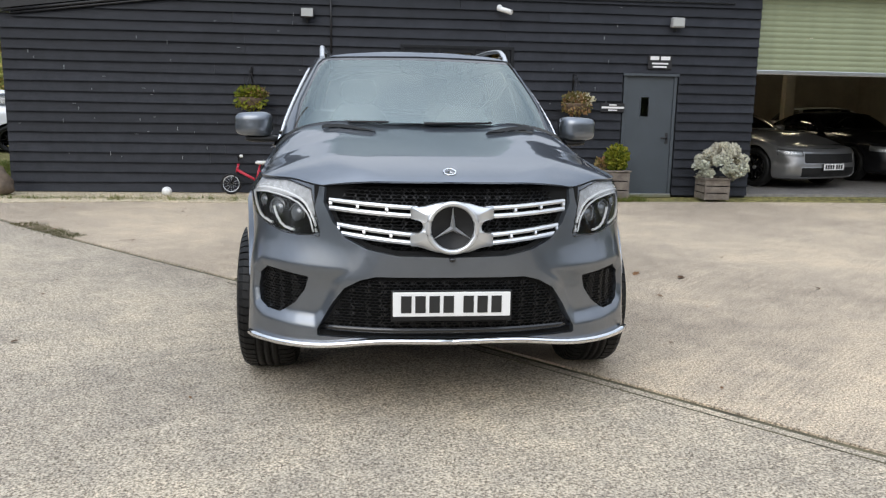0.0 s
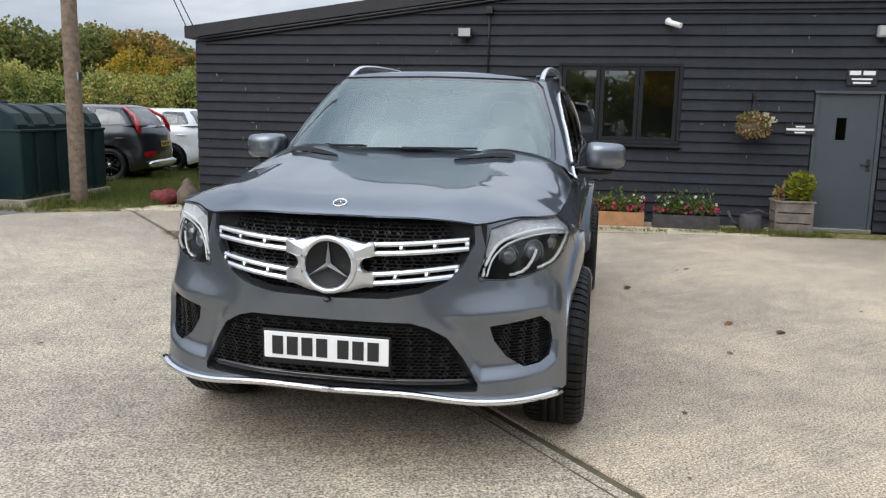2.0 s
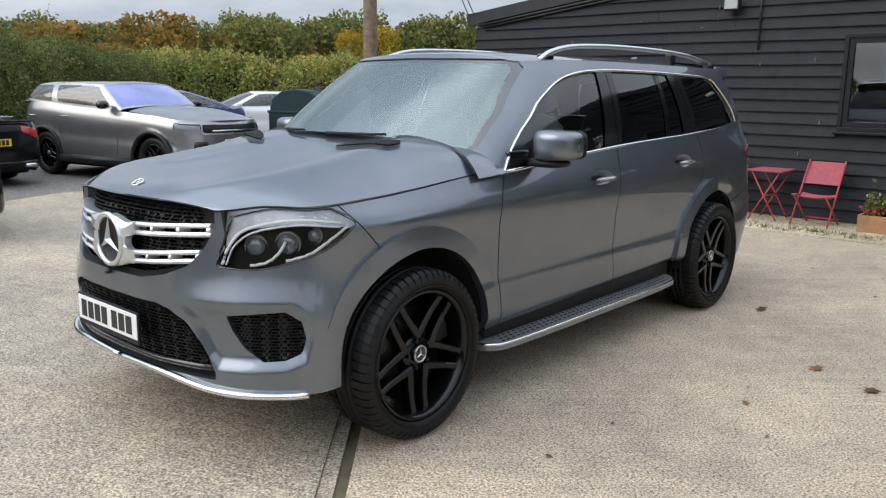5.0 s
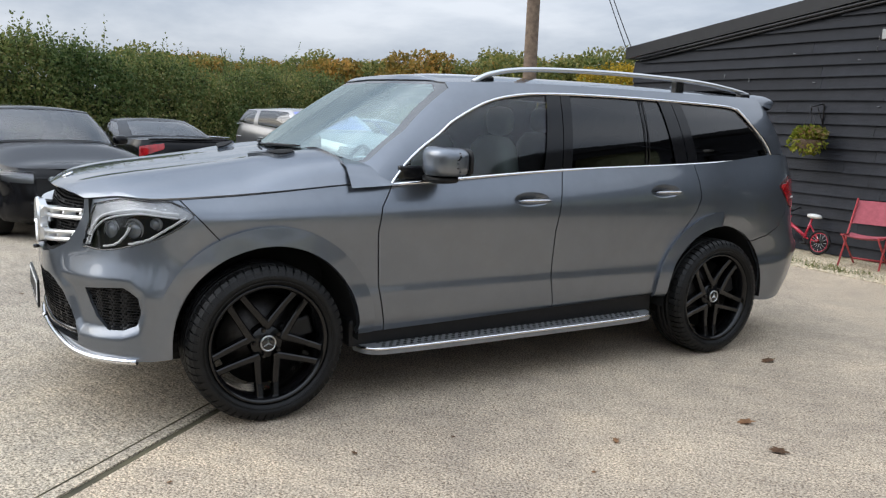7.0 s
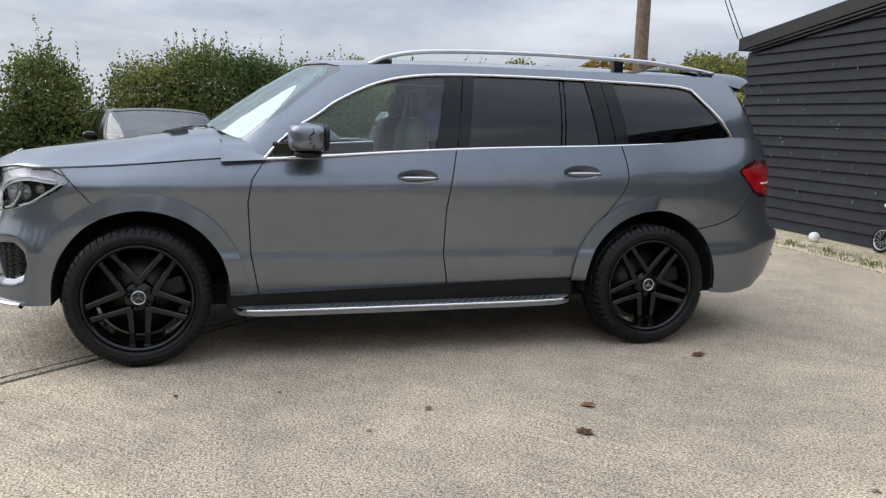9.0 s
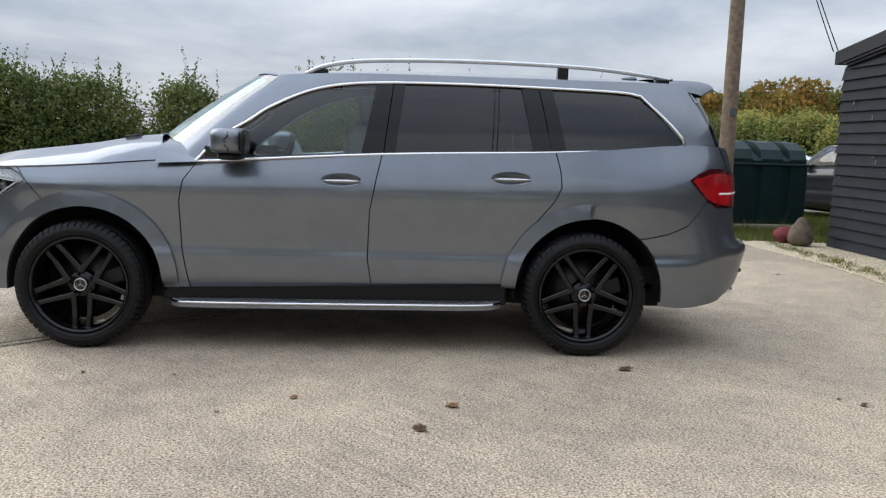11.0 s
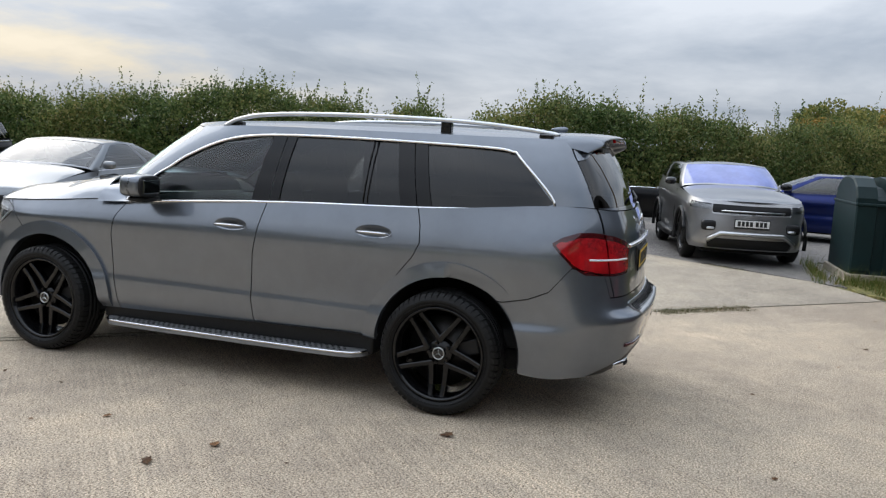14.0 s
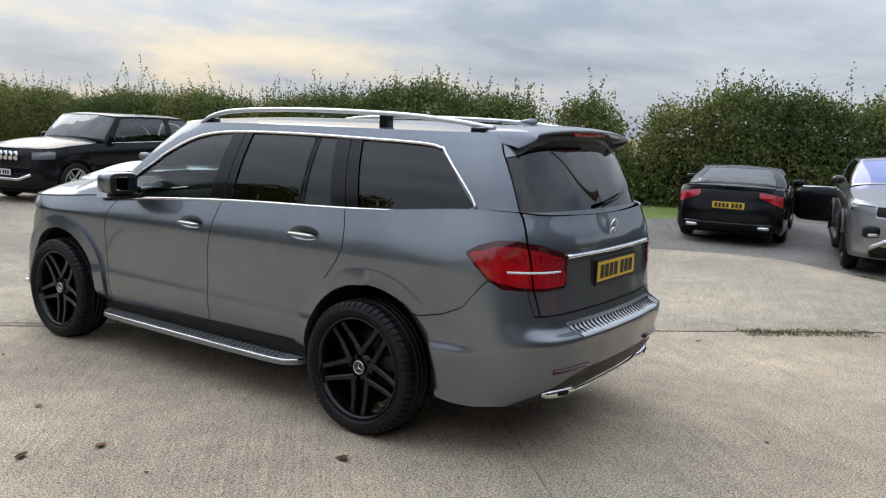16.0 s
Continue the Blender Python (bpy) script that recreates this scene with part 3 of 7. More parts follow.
SIDE = [-.035, -.010, -.005, -.011, -.005, .003, -.010, -.062]
QUARTER = [-.02, -.005, .005, -.008, .0, .006, -.012, -.10]
TAIL = [-.03, .05, .09, .105, .035, .01, -.005, -.06]
lower = []
for i, ((x, y, nx, ny), zb, zt) in enumerate(zip(FEET, FEET_BOT, FEET_TOP)):
    k = [FRONT, FRONT, [.012, .010, .010, .018, -.018, -.036, -.043, -.048], CORNER, [.032, .026, .018, .012, -.014, -.026, -.034, -.056], SIDE, SIDE, SIDE, SIDE, SIDE, SIDE, QUARTER, [-.03, .0, .025, .03, .01, -.01, -.035, -.09], TAIL, TAIL, TAIL][i]
    zs = [zb, max(.43, zb + .03), .58, .66, .80, .95, .95 + .55 * (zt - .95), zt]
    if 5 <= i <= 11:
        zs = [zb, max(.44, zb + .03), .565, .645, .80, .96, .96 + .42 * (zt - .96), zt]
    if i >= 13:
        zs[3:5] = [.690, .752]
    lower.append([(x + nx * o, y + ny * o, z) for o, z in zip(k, zs)])
body = patch(lower, 420, 96)
bv = body[0]
# scooped corners of the front bumper, with a crest above them
SCOOP = [(-.40, .690), (-.10, .700), (.10, .705), (.24, .700), (.325, .655), (.345, .56), (.315, .475), (.2, .445), (-.02, .432), (-.20, .425), (-.26, .47)]
scoop = poly_dist(np.stack((bv[:, 0] + bv[:, 1], bv[:, 2]), 1), SCOOP) - (bv[:, 1] > -.35) * 9
into = np.stack((-np.clip(bv[:, 0] - .35, 0, .5) * 1.2, np.full(len(bv), .8), np.zeros(len(bv))), 1)
bv += into * (.030 * smooth01(-.012, .062, scoop) * smooth01(-.25, -.5, bv[:, 1]))[:, None]
top_edge = body[0].reshape(420, 96, 3)[:, -1]
foot_edge = body[0].reshape(420, 96, 3)[:, 0]
body = with_normals(body)
upper_green = [((0, .31, 1.312), (0, .98, 1.735)), ((.35, .35, 1.306), (.32, .99, 1.73)), ((.62, .455, 1.283), (.52, 1.03, 1.715)), ((.80, .572, 1.23), (.605, 1.095, 1.695)),
               ((.888, .68, 1.137), (.650, 1.25, 1.70)), ((.875, 1.2, 1.18), (.680, 1.5, 1.712)), ((.862, 1.79, 1.215), (.690, 1.9, 1.718)), ((.852, 2.7, 1.251), (.686, 2.75, 1.72)),
               ((.832, 3.3, 1.285), (.665, 3.3, 1.722)), ((.80, 3.70, 1.327), (.635, 3.62, 1.725)), ((.745, 3.915, 1.332), (.605, 3.742, 1.733)), ((.60, 4.010, 1.318), (.50, 3.782, 1.745)), ((.3, 4.06, 1.306), (.3, 3.81, 1.76)), ((0, 4.075, 1.30), (0, 3.82, 1.765))]
green = []
for i, (a, b) in enumerate(upper_green):
    a, b = np.array(a), np.array(b)
    out = np.array([(0, -1, .4), (.05, -1, .4), (.3, -.9, .4), (.8, -.6, .3)][i] if i < 4 else ((1, 0, .1) if i < 10 else ((.5, .8, .1) if i < 12 else (0, 1, .1))))
    green.append([a + (b - a) * h + out * 0.028 * 4 * h * (1 - h) * (0.7 if i < 4 else 1) for h in (0, .3, .6, .85, 1)])
cabin = with_normals(patch(green, 200, 26))

# bonnet
first = int(np.argmax(top_edge[:, 0] > .555))
last = int(np.argmax((top_edge[:, 1] > .47) & (top_edge[:, 0] > .6)))
EDGE = [top_edge[i] + np.array((-.0025, .001, .002)) for i in np.linspace(first, last, 30).astype(int)]
MID = [(-.852, 1.080), (-.80, 1.110), (-.70, 1.140), (-.55, 1.168), (-.38, 1.192), (-.12, 1.226), (.15, 1.262), (.355, 1.292)]
MID = [tuple(p) for p in spline(MID, 30)]
bonnet_grid = []
for (ex, ey, ez), (my, mz) in zip(EDGE, MID):
    row = []
    for h in (0, .2, .4, .58, .72, .84, .93, 1):
        fall = h ** (4.2 + 5.0 * min(1, max(0, my / .35)))
        ridge = 0.012 * math.exp(-((h - .60) / .11) ** 2) * min(1, max(0, (my + .86) / .1))
        row.append((ex * h, my + (ey - my) * h ** 2.2, mz + (ez - mz) * fall + ridge))
    bonnet_grid.append(row[::-1])
bonnet = with_normals(patch([r[::-1] for r in bonnet_grid], 60, 60))

# roof: from the eaves of the cabin to its spine
roof_grid = []
for a, b in upper_green:
    x, y, z = b
    ys = min(max(y, 1.16), 3.62)
    zs = 1.735 + .05 * math.sin(math.pi * min(max((y - .6) / 3.9, 0), 1))
    roof_grid.append([(x * (1 - h), y + (ys - y) * h, z + (zs - z) * (1 - (1 - h) ** 2.2)) for h in (0, .12, .3, .6, 1)])
roof = with_normals(patch(roof_grid, 140, 24))

GAP = 0.007
# --- cuts of the lower body ---
shell = body
for yc in (0.02, 3.10):
    _, shell = split(shell, 0.462 - arch_r(shell[0], yc, .40) - (shell[0][:, 0] < .6) * 9)
liner = shell
flares = []
for yc, out_y in ((0.02, -1), (3.10, 1)):
    q = shell[0]
    fl, _ = split(shell, .552 - arch_r(q, yc, .40) - (q[:, 0] < .6) * 9 - (np.abs(q[:, 1] - yc) > .7) * 9)
    low_z = .60 if out_y < 0 else .80
    fl, _ = split(fl, np.where((fl[0][:, 1] - yc) * out_y > 0, fl[0][:, 2] - low_z, 1.0))
    p = fl[0].copy()
    fade = np.where((p[:, 1] - yc) * out_y > 0, smooth01(low_z, low_z + .20, p[:, 2]), 1.0) * smooth01(.36, .46, p[:, 2])
    lean = 1 - .45 * np.clip((arch_r(p, yc, .40) - .462) / .09, 0, 1)
    p[:, :3] += p[:, 3:] * (.003 + .030 * fade * lean)[:, None]
    flares.append((p, fl[1]))
front_seam = lambda v: (v[:, 1] + .33) - (1.01 - v[:, 2]) * .9
door_a = line_side([(.64, .30), (.64, .382), (.596, .617), (.582, .904), (.605, 1.03), (.68, 1.14)])
door_b = line_side([(1.745, .30), (1.745, .414), (1.718, .583), (1.727, .87), (1.76, 1.05), (1.80, 1.24)])
door_c = line_side([(2.50, .30), (2.559, .435), (2.631, .597), (2.729, .797), (2.863, .961), (2.905, 1.05), (2.896, 1.155), (2.857, 1.30)])
rest, bumper_f = band(shell, front_seam, GAP)
rest, wing = band(rest, door_a, GAP)
rest, door_front = band(rest, door_b, GAP)
rest, door_rear = band(rest, door_c, GAP)
bumper_line = lambda v: v[:, 2] - np.interp(v[:, 1], [3.45, 3.6, 3.72, 3.84, 3.95, 4.02, 4.06], [.742, .775, .83, .98, .96, .94, .81])
rest, bumper_r = band(rest, bumper_line, GAP)
gate, quarter = band(rest, lambda v: np.interp(v[:, 2], [.8, .95, 1.17, 1.3], [.727, .754, .764, .746]) - v[:, 0] + (v[:, 1] < 3.8) * -9, GAP)

HEADLIGHT = [(-.10, 1.040), (.058, 1.064), (.223, 1.082), (.358, 1.080), (.462, 1.060), (.578, 1.009), (.515, .957), (.394, .902), (.189, .857), (-.01, .832), (-.139, .838), (-.19, .852)]
FOG = [(-.142, .65), (.041, .667), (.191, .675), (.281, .633), (.305, .564), (.281, .504), (.191, .478), (.07, .472), (-.037, .521), (-.106, .588)]
GRILLE = [(-.6, 1.10), (.30, 1.10), (.552, 1.070), (.560, .985), (.520, .90), (.465, .835), (.37, .793), (.24, .768), (-.6, .745)]
INTAKE = [(-.6, .674), (.33, .674), (.40, .655), (.47, .615), (.53, .53), (.592, .415), (.592, .385), (-.6, .385)]
TAILLIGHT = [(-2.818, 1.114), (-2.90, 1.155), (-3.027, 1.188), (-3.16, 1.190), (-3.33, 1.172), (-3.525, 1.133), (-3.565, 1.10), (-3.575, .97), (-3.55, .945), (-3.33, .937), (-3.064, .943), (-2.96, .987), (-2.87, 1.06)]
qz = lambda v: np.stack((v[:, 0] + v[:, 1], v[:, 2]), 1)
rz = lambda v: np.stack((v[:, 0] - v[:, 1], v[:, 2]), 1)
xz = lambda v: np.stack((v[:, 0], v[:, 2]), 1)
yz = lambda v: np.stack((v[:, 1], v[:, 2]), 1)
xy = lambda v: np.stack((v[:, 0], v[:, 1]), 1)
head, bumper_f = split(bumper_f, poly_dist(qz(bumper_f[0]), HEADLIGHT))
_, bumper_f = split(bumper_f, poly_dist(qz(bumper_f[0]), FOG) * np.where(bumper_f[0][:, 1] < -.4, 1, 0) - 1e-4)
fog, _ = split(body, poly_dist(qz(body[0]), FOG) - (body[0][:, 1] > -.4) * 9)
_, bumper_f = split(bumper_f, poly_dist(xz(bumper_f[0]), GRILLE))
grille_skin, _ = split(body, poly_dist(xz(body[0]), GRILLE) - (body[0][:, 1] > -.5) * 9)
_, bumper_f = split(bumper_f, poly_dist(xz(bumper_f[0]), INTAKE))
intake_skin, _ = split(body, poly_dist(xz(body[0]), INTAKE) - (body[0][:, 1] > -.5) * 9)
tail_gate, gate = split(gate, poly_dist(rz(gate[0]), TAILLIGHT))
tail_side, quarter = split(quarter, poly_dist(rz(quarter[0]), TAILLIGHT) - (quarter[0][:, 1] < 3.6) * 9)
tail_bump, bumper_r = split(bumper_r, poly_dist(rz(bumper_r[0]), TAILLIGHT) - (bumper_r[0][:, 1] < 3.6) * 9)

# the black backing behind all shut lines and openings
_, liner = split(liner, (0.02 - np.minimum(poly_dist(xz(liner[0]), GRILLE), 9)) * -1 + (liner[0][:, 1] > -.5) * -9)
shell_part("inner_shell", liner, LINER, suv, push=-0.03, both=True)
shell_part("front_bumper", bumper_f, PAINT, suv, thick=.03, both=True)
DIFFUSER = [(-.7, .25), (-.7, .50), (.40, .50), (.58, .475), (.70, .42), (.80, .33), (.82, .25)]
diff, bumper_r = split(bumper_r, poly_dist(xz(bumper_r[0]), DIFFUSER) - (bumper_r[0][:, 1] < 3.8) * 9)
tread, _ = split(body, poly_dist(xz(body[0]), [(-.7, .690), (.52, .690), (.57, .765), (-.7, .765)]) - (body[0][:, 1] < 3.8) * 9)
shell_part("rear_bumper", bumper_r, PAINT, suv, thick=.012, both=True)
shell_part("diffuser", diff, BLACK_PLASTIC, suv, push=-.004, both=True, label="black lower rear diffuser")
guard = shell_part("sill_guard", tread, SATIN, suv, push=.006, thick=.006, both=True, label="ribbed silver loading sill guard")

shell_part("tailgate", gate, PAINT, suv, thick=.012, both=True)
for s in (1, -1):
    shell_part("front_wing", wing, PAINT, suv, s, thick=.012)
    shell_part("rear_quarter", quarter, PAINT, suv, s, thick=.012)
    for fl in flares:
        shell_part("arch_flare", with_normals((fl[0][:, :3], fl[1])), PAINT, suv, s, thick=.03)
bonnet_whole = bonnet
vent_skin, bonnet = split(bonnet, poly_dist(xy(bonnet[0]), [(.290, .086), (.44, .115), (.585, .160), (.600, .225), (.575, .262), (.46, .215), (.375, .170)]))
shell_part("bonnet", bonnet, PAINT, suv, thick=.01, both=True)

# cabin: windows cut from the side, screens from the front and rear
SIDE_GLASS = [(.67, 1.142), (.76, 1.242), (.86, 1.325), (.985, 1.405), (1.10, 1.485), (1.32, 1.588), (1.53, 1.638), (1.80, 1.660), (2.27, 1.667), (2.774, 1.662), (3.25, 1.652), (3.40, 1.635), (3.455, 1.60), (3.700, 1.333), (3.45, 1.295), (2.85, 1.259), (1.79, 1.217)]
side_sd = lambda v: poly_dist(yz(v), SIDE_GLASS) - (v[:, 0] < .5) * 9
glass, frame_rest = split(cabin, side_sd(cabin[0]))
WINDSCREEN = [(-.6, 1.29), (.35, 1.285), (.60, 1.262), (.765, 1.232), (.782, 1.255), (.756, 1.42), (.655, 1.66), (.61, 1.702), (-.6, 1.722)]
screen, frame_rest = split(frame_rest, poly_dist(xz(frame_rest[0]), WINDSCREEN) - (frame_rest[0][:, 1] > 1.4) * 9)
REAR_GLASS = [(-.7, 1.325), (.66, 1.33), (.95, 1.33), (.95, 1.60), (.684, 1.60), (.50, 1.66), (.3, 1.695), (-.7, 1.70)]
rear_zone = lambda v: np.minimum((np.interp(v[:, 2], [1.29, 1.45, 1.623, 1.742], [-2.022, -1.995, -1.972, -1.985]) - v[:, 0] + .7 * v[:, 1]) / 1.22, (v[:, 1] - 3.60) * 9)
gate_top, frame_rest = band(frame_rest, rear_zone, .008)
rear_glass, gate_top = split(gate_top, poly_dist(xz(gate_top[0]), REAR_GLASS))
border, screen = split(screen, .022 - poly_dist(xz(screen[0]), WINDSCREEN))
ws = shell_part("windscreen", screen, GLASS_SCREEN, suv, push=-.006, both=True)
shell_part("screen_border", border, GLASS_BORDER, ws, push=-.006, both=True, label="black printed edge of the windscreen")
shell_part("rear_window", rear_glass, GLASS_DARK, suv, push=-.006, both=True, label="dark tinted tailgate window")
shell_part("cabin_frame", frame_rest, PAINT, suv, both=True, thick=.015)
shell_part("tailgate_frame", gate_top, PAINT, suv, both=True, thick=.015)
pillar1 = lambda v: v[:, 1] - np.interp(v[:, 2], [1.2, 1.67], [1.80, 1.858])
pillar2 = lambda v: v[:, 1] - np.interp(v[:, 2], [1.2, 1.67], [2.86, 2.765])
g1, g23 = glass, glass
g23, g1 = band(glass, pillar1, .006)
g3, g2 = band(g23, pillar2, .006)
g1b, g1a = split(g1, g1[0][:, 1] - np.interp(g1[0][:, 2], [1.2, 1.67], [1.665, 1.755]))
g2p, g2q = split(g2, g2[0][:, 1] - np.interp(g2[0][:, 2], [1.2, 1.67], [1.87, 1.93]))
g2r, g2c = split(g2p, g2p[0][:, 1] - np.interp(g2p[0][:, 2], [1.2, 1.67], [2.745, 2.655]))
g3p, g3q = split(g3, g3[0][:, 1] - np.interp(g3[0][:, 2], [1.2, 1.67], [2.955, 2.85]))
PILLAR = mat("piano_black_pillar", (0.008, 0.008, 0.009), 0.12, spec=0.4)
roof_panel, roof_skin = split(roof, poly_dist(xy(roof[0]), [(-.6, 1.10), (.50, 1.16), (.515, 2.85), (-.6, 2.85)]))
shell_part("roof_panel", roof_skin, PAINT, suv, both=True, thick=.01)
shell_part("roof_glass", roof_panel, GLASS_ROOF, suv, both=True, label="black glass sunroof")

def handle_bowl(door, hy, hz):
    """Cut an oval out of a door and sink it into a finger bowl."""
    oval = [(hy + .125 * math.cos(q) - .005, hz + .006 + .043 * math.sin(q)) for q in np.linspace(0, 2 * math.pi, 33)[:-1]]
    sd = lambda v: poly_dist(yz(v), oval)
    hole, door = split(door, sd(door[0]))
    v = hole[0].copy()
    v[:, :3] -= v[:, 3:] * (.034 * smooth01(0, .036, sd(v)))[:, None]
    return door, with_normals((v[:, :3], hole[1]))


door_front, bowl_front = handle_bowl(door_front, 1.555, 1.050)
door_rear, bowl_rear = handle_bowl(door_rear, 2.595, 1.088)
wheel_pos = [(.865, 0.0), (.865, 3.075)]
for s in (1, -1):
    fd = shell_part("front_door", door_front, PAINT, suv, s, thick=.012)
    shell_part("finger_bowl", bowl_front, PAINT, fd, s)
    shell_part("window_pane", g1a, GLASS_CLEAR, fd, s, push=-.008)
    shell_part("pillar_trim", g1b, PILLAR, fd, s)
    rd = shell_part("rear_door", door_rear, PAINT, suv, s, thick=.012)
    shell_part("finger_bowl", bowl_rear, PAINT, rd, s)
    shell_part("window_pane", g2c, GLASS_DARK, rd, s, push=-.008)
    for o in (0, .028):
        part("division_bar", tube([(nearest(cabin, yz, [(y + o, z)], 0, lambda v: v[:, 0] > .4)[0] * s, y + o, z) for y, z in ((2.475, 1.245), (2.482, 1.40), (2.487, 1.55), (2.490, 1.662))], .0035, 5), PILLAR, rd)
    shell_part("pillar_trim", g2q, PILLAR, rd, s)
    shell_part("pillar_trim", g2r, PILLAR, rd, s)
    shell_part("quarter_window", g3p, GLASS_DARK, suv, s, push=-.008, label="dark tinted rear quarter window")
    shell_part("pillar_trim", g3q, PILLAR, suv, s)
    lamp = shell_part("headlight", head, LENS, suv, s, label="clear headlight lens with chrome insides")
    lamp.visible_shadow = False
    headlight_insides(lamp, s)
    for m in (tail_side, tail_gate, tail_bump):
        lens = shell_part("rear_light", m, RED_DARK, suv, s, label="dark red rear lamp housing", push=.003, thick=.02)
        glow, _ = split(m, poly_dist(rz(m[0]), TAILLIGHT) - .016)
        top_, low_ = split(glow, glow[0][:, 2] - 1.128 + .10 * np.clip((-2.95 - (glow[0][:, 0] - glow[0][:, 1])) / .6, 0, 1))
        shell_part("lens", low_, RED_LENS, lens or suv, s, push=.006, thick=.01, label="bright red lens")
        ribs, _ = split(top_, poly_dist(rz(top_[0]), TAILLIGHT) - .030)
        shell_part("ribbed_lens", ribs, RED_RIB, lens or suv, s, push=.006, thick=.01, label="ribbed deep red lens")
    for x, y in wheel_pos:
        wheel(suv, x, y, .385, .292, .285, s)

# --- wheel arches, underbody, sills and running boards ---
for s in (1, -1):
    for yc in (0.02, 3.10):
        bm = bmesh.new()
        arc = [(yc + .465 * math.cos(q), .40 + .465 * math.sin(q)) for q in np.linspace(-.12, math.pi + .12, 40)]
        rows = [[bm.verts.new((x * s, y, z)) for y, z in arc] for x in (.935, .30)]
        for a, b, c, d in zip(rows[0], rows[0][1:], rows[1][1:], rows[1]):
            bm.faces.new((a, b, c, d)).smooth = True
        bm.faces.new(rows[1])
        part("arch_liner", bm, LINER, suv)
    sill = part("sill", boxes(((.70 if s > 0 else -.865, .46, .285), (.865 if s > 0 else -.70, 2.60, .435)), bevel=.02), BLACK_PLASTIC, suv)
    pts = [(.83, .50, .297), (.93, .55, .295), (.975, .72, .297), (.985, 1.5, .303), (.98, 2.35, .311), (.93, 2.53, .315), (.83, 2.57, .315)]
    pts = [(x * s, y, z) for x, y, z in spline(pts, 40)]
    board = bmesh.new()
    top = [board.verts.new(p) for p in pts]
    inn = [board.verts.new((.83 * s, p[1], p[2] + .006)) for p in pts]
    for a, b, c, d in zip(top, top[1:], inn[1:], inn):
        board.faces.new((a, b, c, d))
    ext = bmesh.ops.extrude_face_region(board, geom=board.faces[:])
    for v in ext["geom"]:
        if isinstance(v, bmesh.types.BMVert):
            v.co.z -= .035
    bmesh.ops.recalc_face_normals(board, faces=board.faces)
    rb = part("running_board", board, mat("anodised_board", (0.22, 0.225, 0.23), 0.4, metal=0.25, vary=0.08, scale=20), suv, label="brushed silver running board with black studs")
    part("edge_strip", tube([(p[0], p[1], p[2] - .004) for p in pts], .0085, 8), CHROME, rb)
    st = bmesh.new()
    for j in range(43):
        for k in range(3):
            y = .62 + j * .0425 + (.02 if k % 2 else 0)
            q = bmesh.ops.create_cone(st, cap_ends=True, segments=8, radius1=.0095, radius2=.008, depth=.0025)["verts"]
            bmesh.ops.scale(st, vec=(.75, 1.25, 1), verts=q)
            bmesh.ops.translate(st, vec=((.885 + .033 * k) * s, y, .3040 + (y - .6) * .0085), verts=q)
    tagged(part("grip_studs", st, BLACK_PLASTIC, rb), kind="stuff")
part("underbody", boxes(((-.72, -.45, .27), (.72, 3.90, .42)), bevel=.05), LINER, suv)
part("engine_block", boxes(((-.62, -.70, .42), (.62, .42, 1.0)), bevel=.05), LINER, suv)

# --- cowl between bonnet and screen ---
cw = patch([[(0, .23, 1.268), (0, .29, 1.274), (0, .36, 1.309)], [(.35, .27, 1.262), (.35, .33, 1.268), (.35, .40, 1.304)], [(.62, .37, 1.258), (.62, .43, 1.264), (.62, .50, 1.284)],
            [(.79, .44, 1.240), (.79, .53, 1.242), (.79, .62, 1.236)], [(.865, .44, 1.193), (.868, .56, 1.184), (.87, .71, 1.160)], [(.915, .44, 1.128), (.915, .57, 1.135), (.908, .71, 1.144)]], 48, 8)
shell_part("cowl", cw, PAINT, suv, both=True)
for s in (1, -1):
    x0 = -.02 if s > 0 else -.62
    pts = [(x0 + .40 * h, nearest(cabin, xz, [(abs(x0 + .40 * h), 1.320)], 1, lambda v: v[:, 1] < 1.2)[0] - .018, 1.304 + .008 * h - .02 * (abs(x0 + .40 * h) > .5)) for h in np.linspace(0, 1, 9)]
    wp = part("wiper", tube(pts, [.010, .010, .009, .009, .008, .008, .007, .007, .006], 6), BLACK_PLASTIC, suv)
    # bonnet vents
    vent = shell_part("bonnet_vent", vent_skin, LINER, suv, s, push=-.016, label="black louvred bonnet vent")
    for k in range(4):
        p0, p1 = np.array((.315 + .066 * k, .118 + .030 * k)), np.array((.360 + .066 * k, .178 + .022 * k))
        pts = [p0 + (p1 - p0) * h for h in np.linspace(0, 1, 5)]
        part("slat", tube([(p[0] * s, p[1], nearest(bonnet_whole, xy, [p], 2)[0] - .004) for p in pts], .0055, 6), BLACK_PLASTIC, vent)

# --- grille ---
def grille_y(x, z):
    return (x, front_y(x, z))


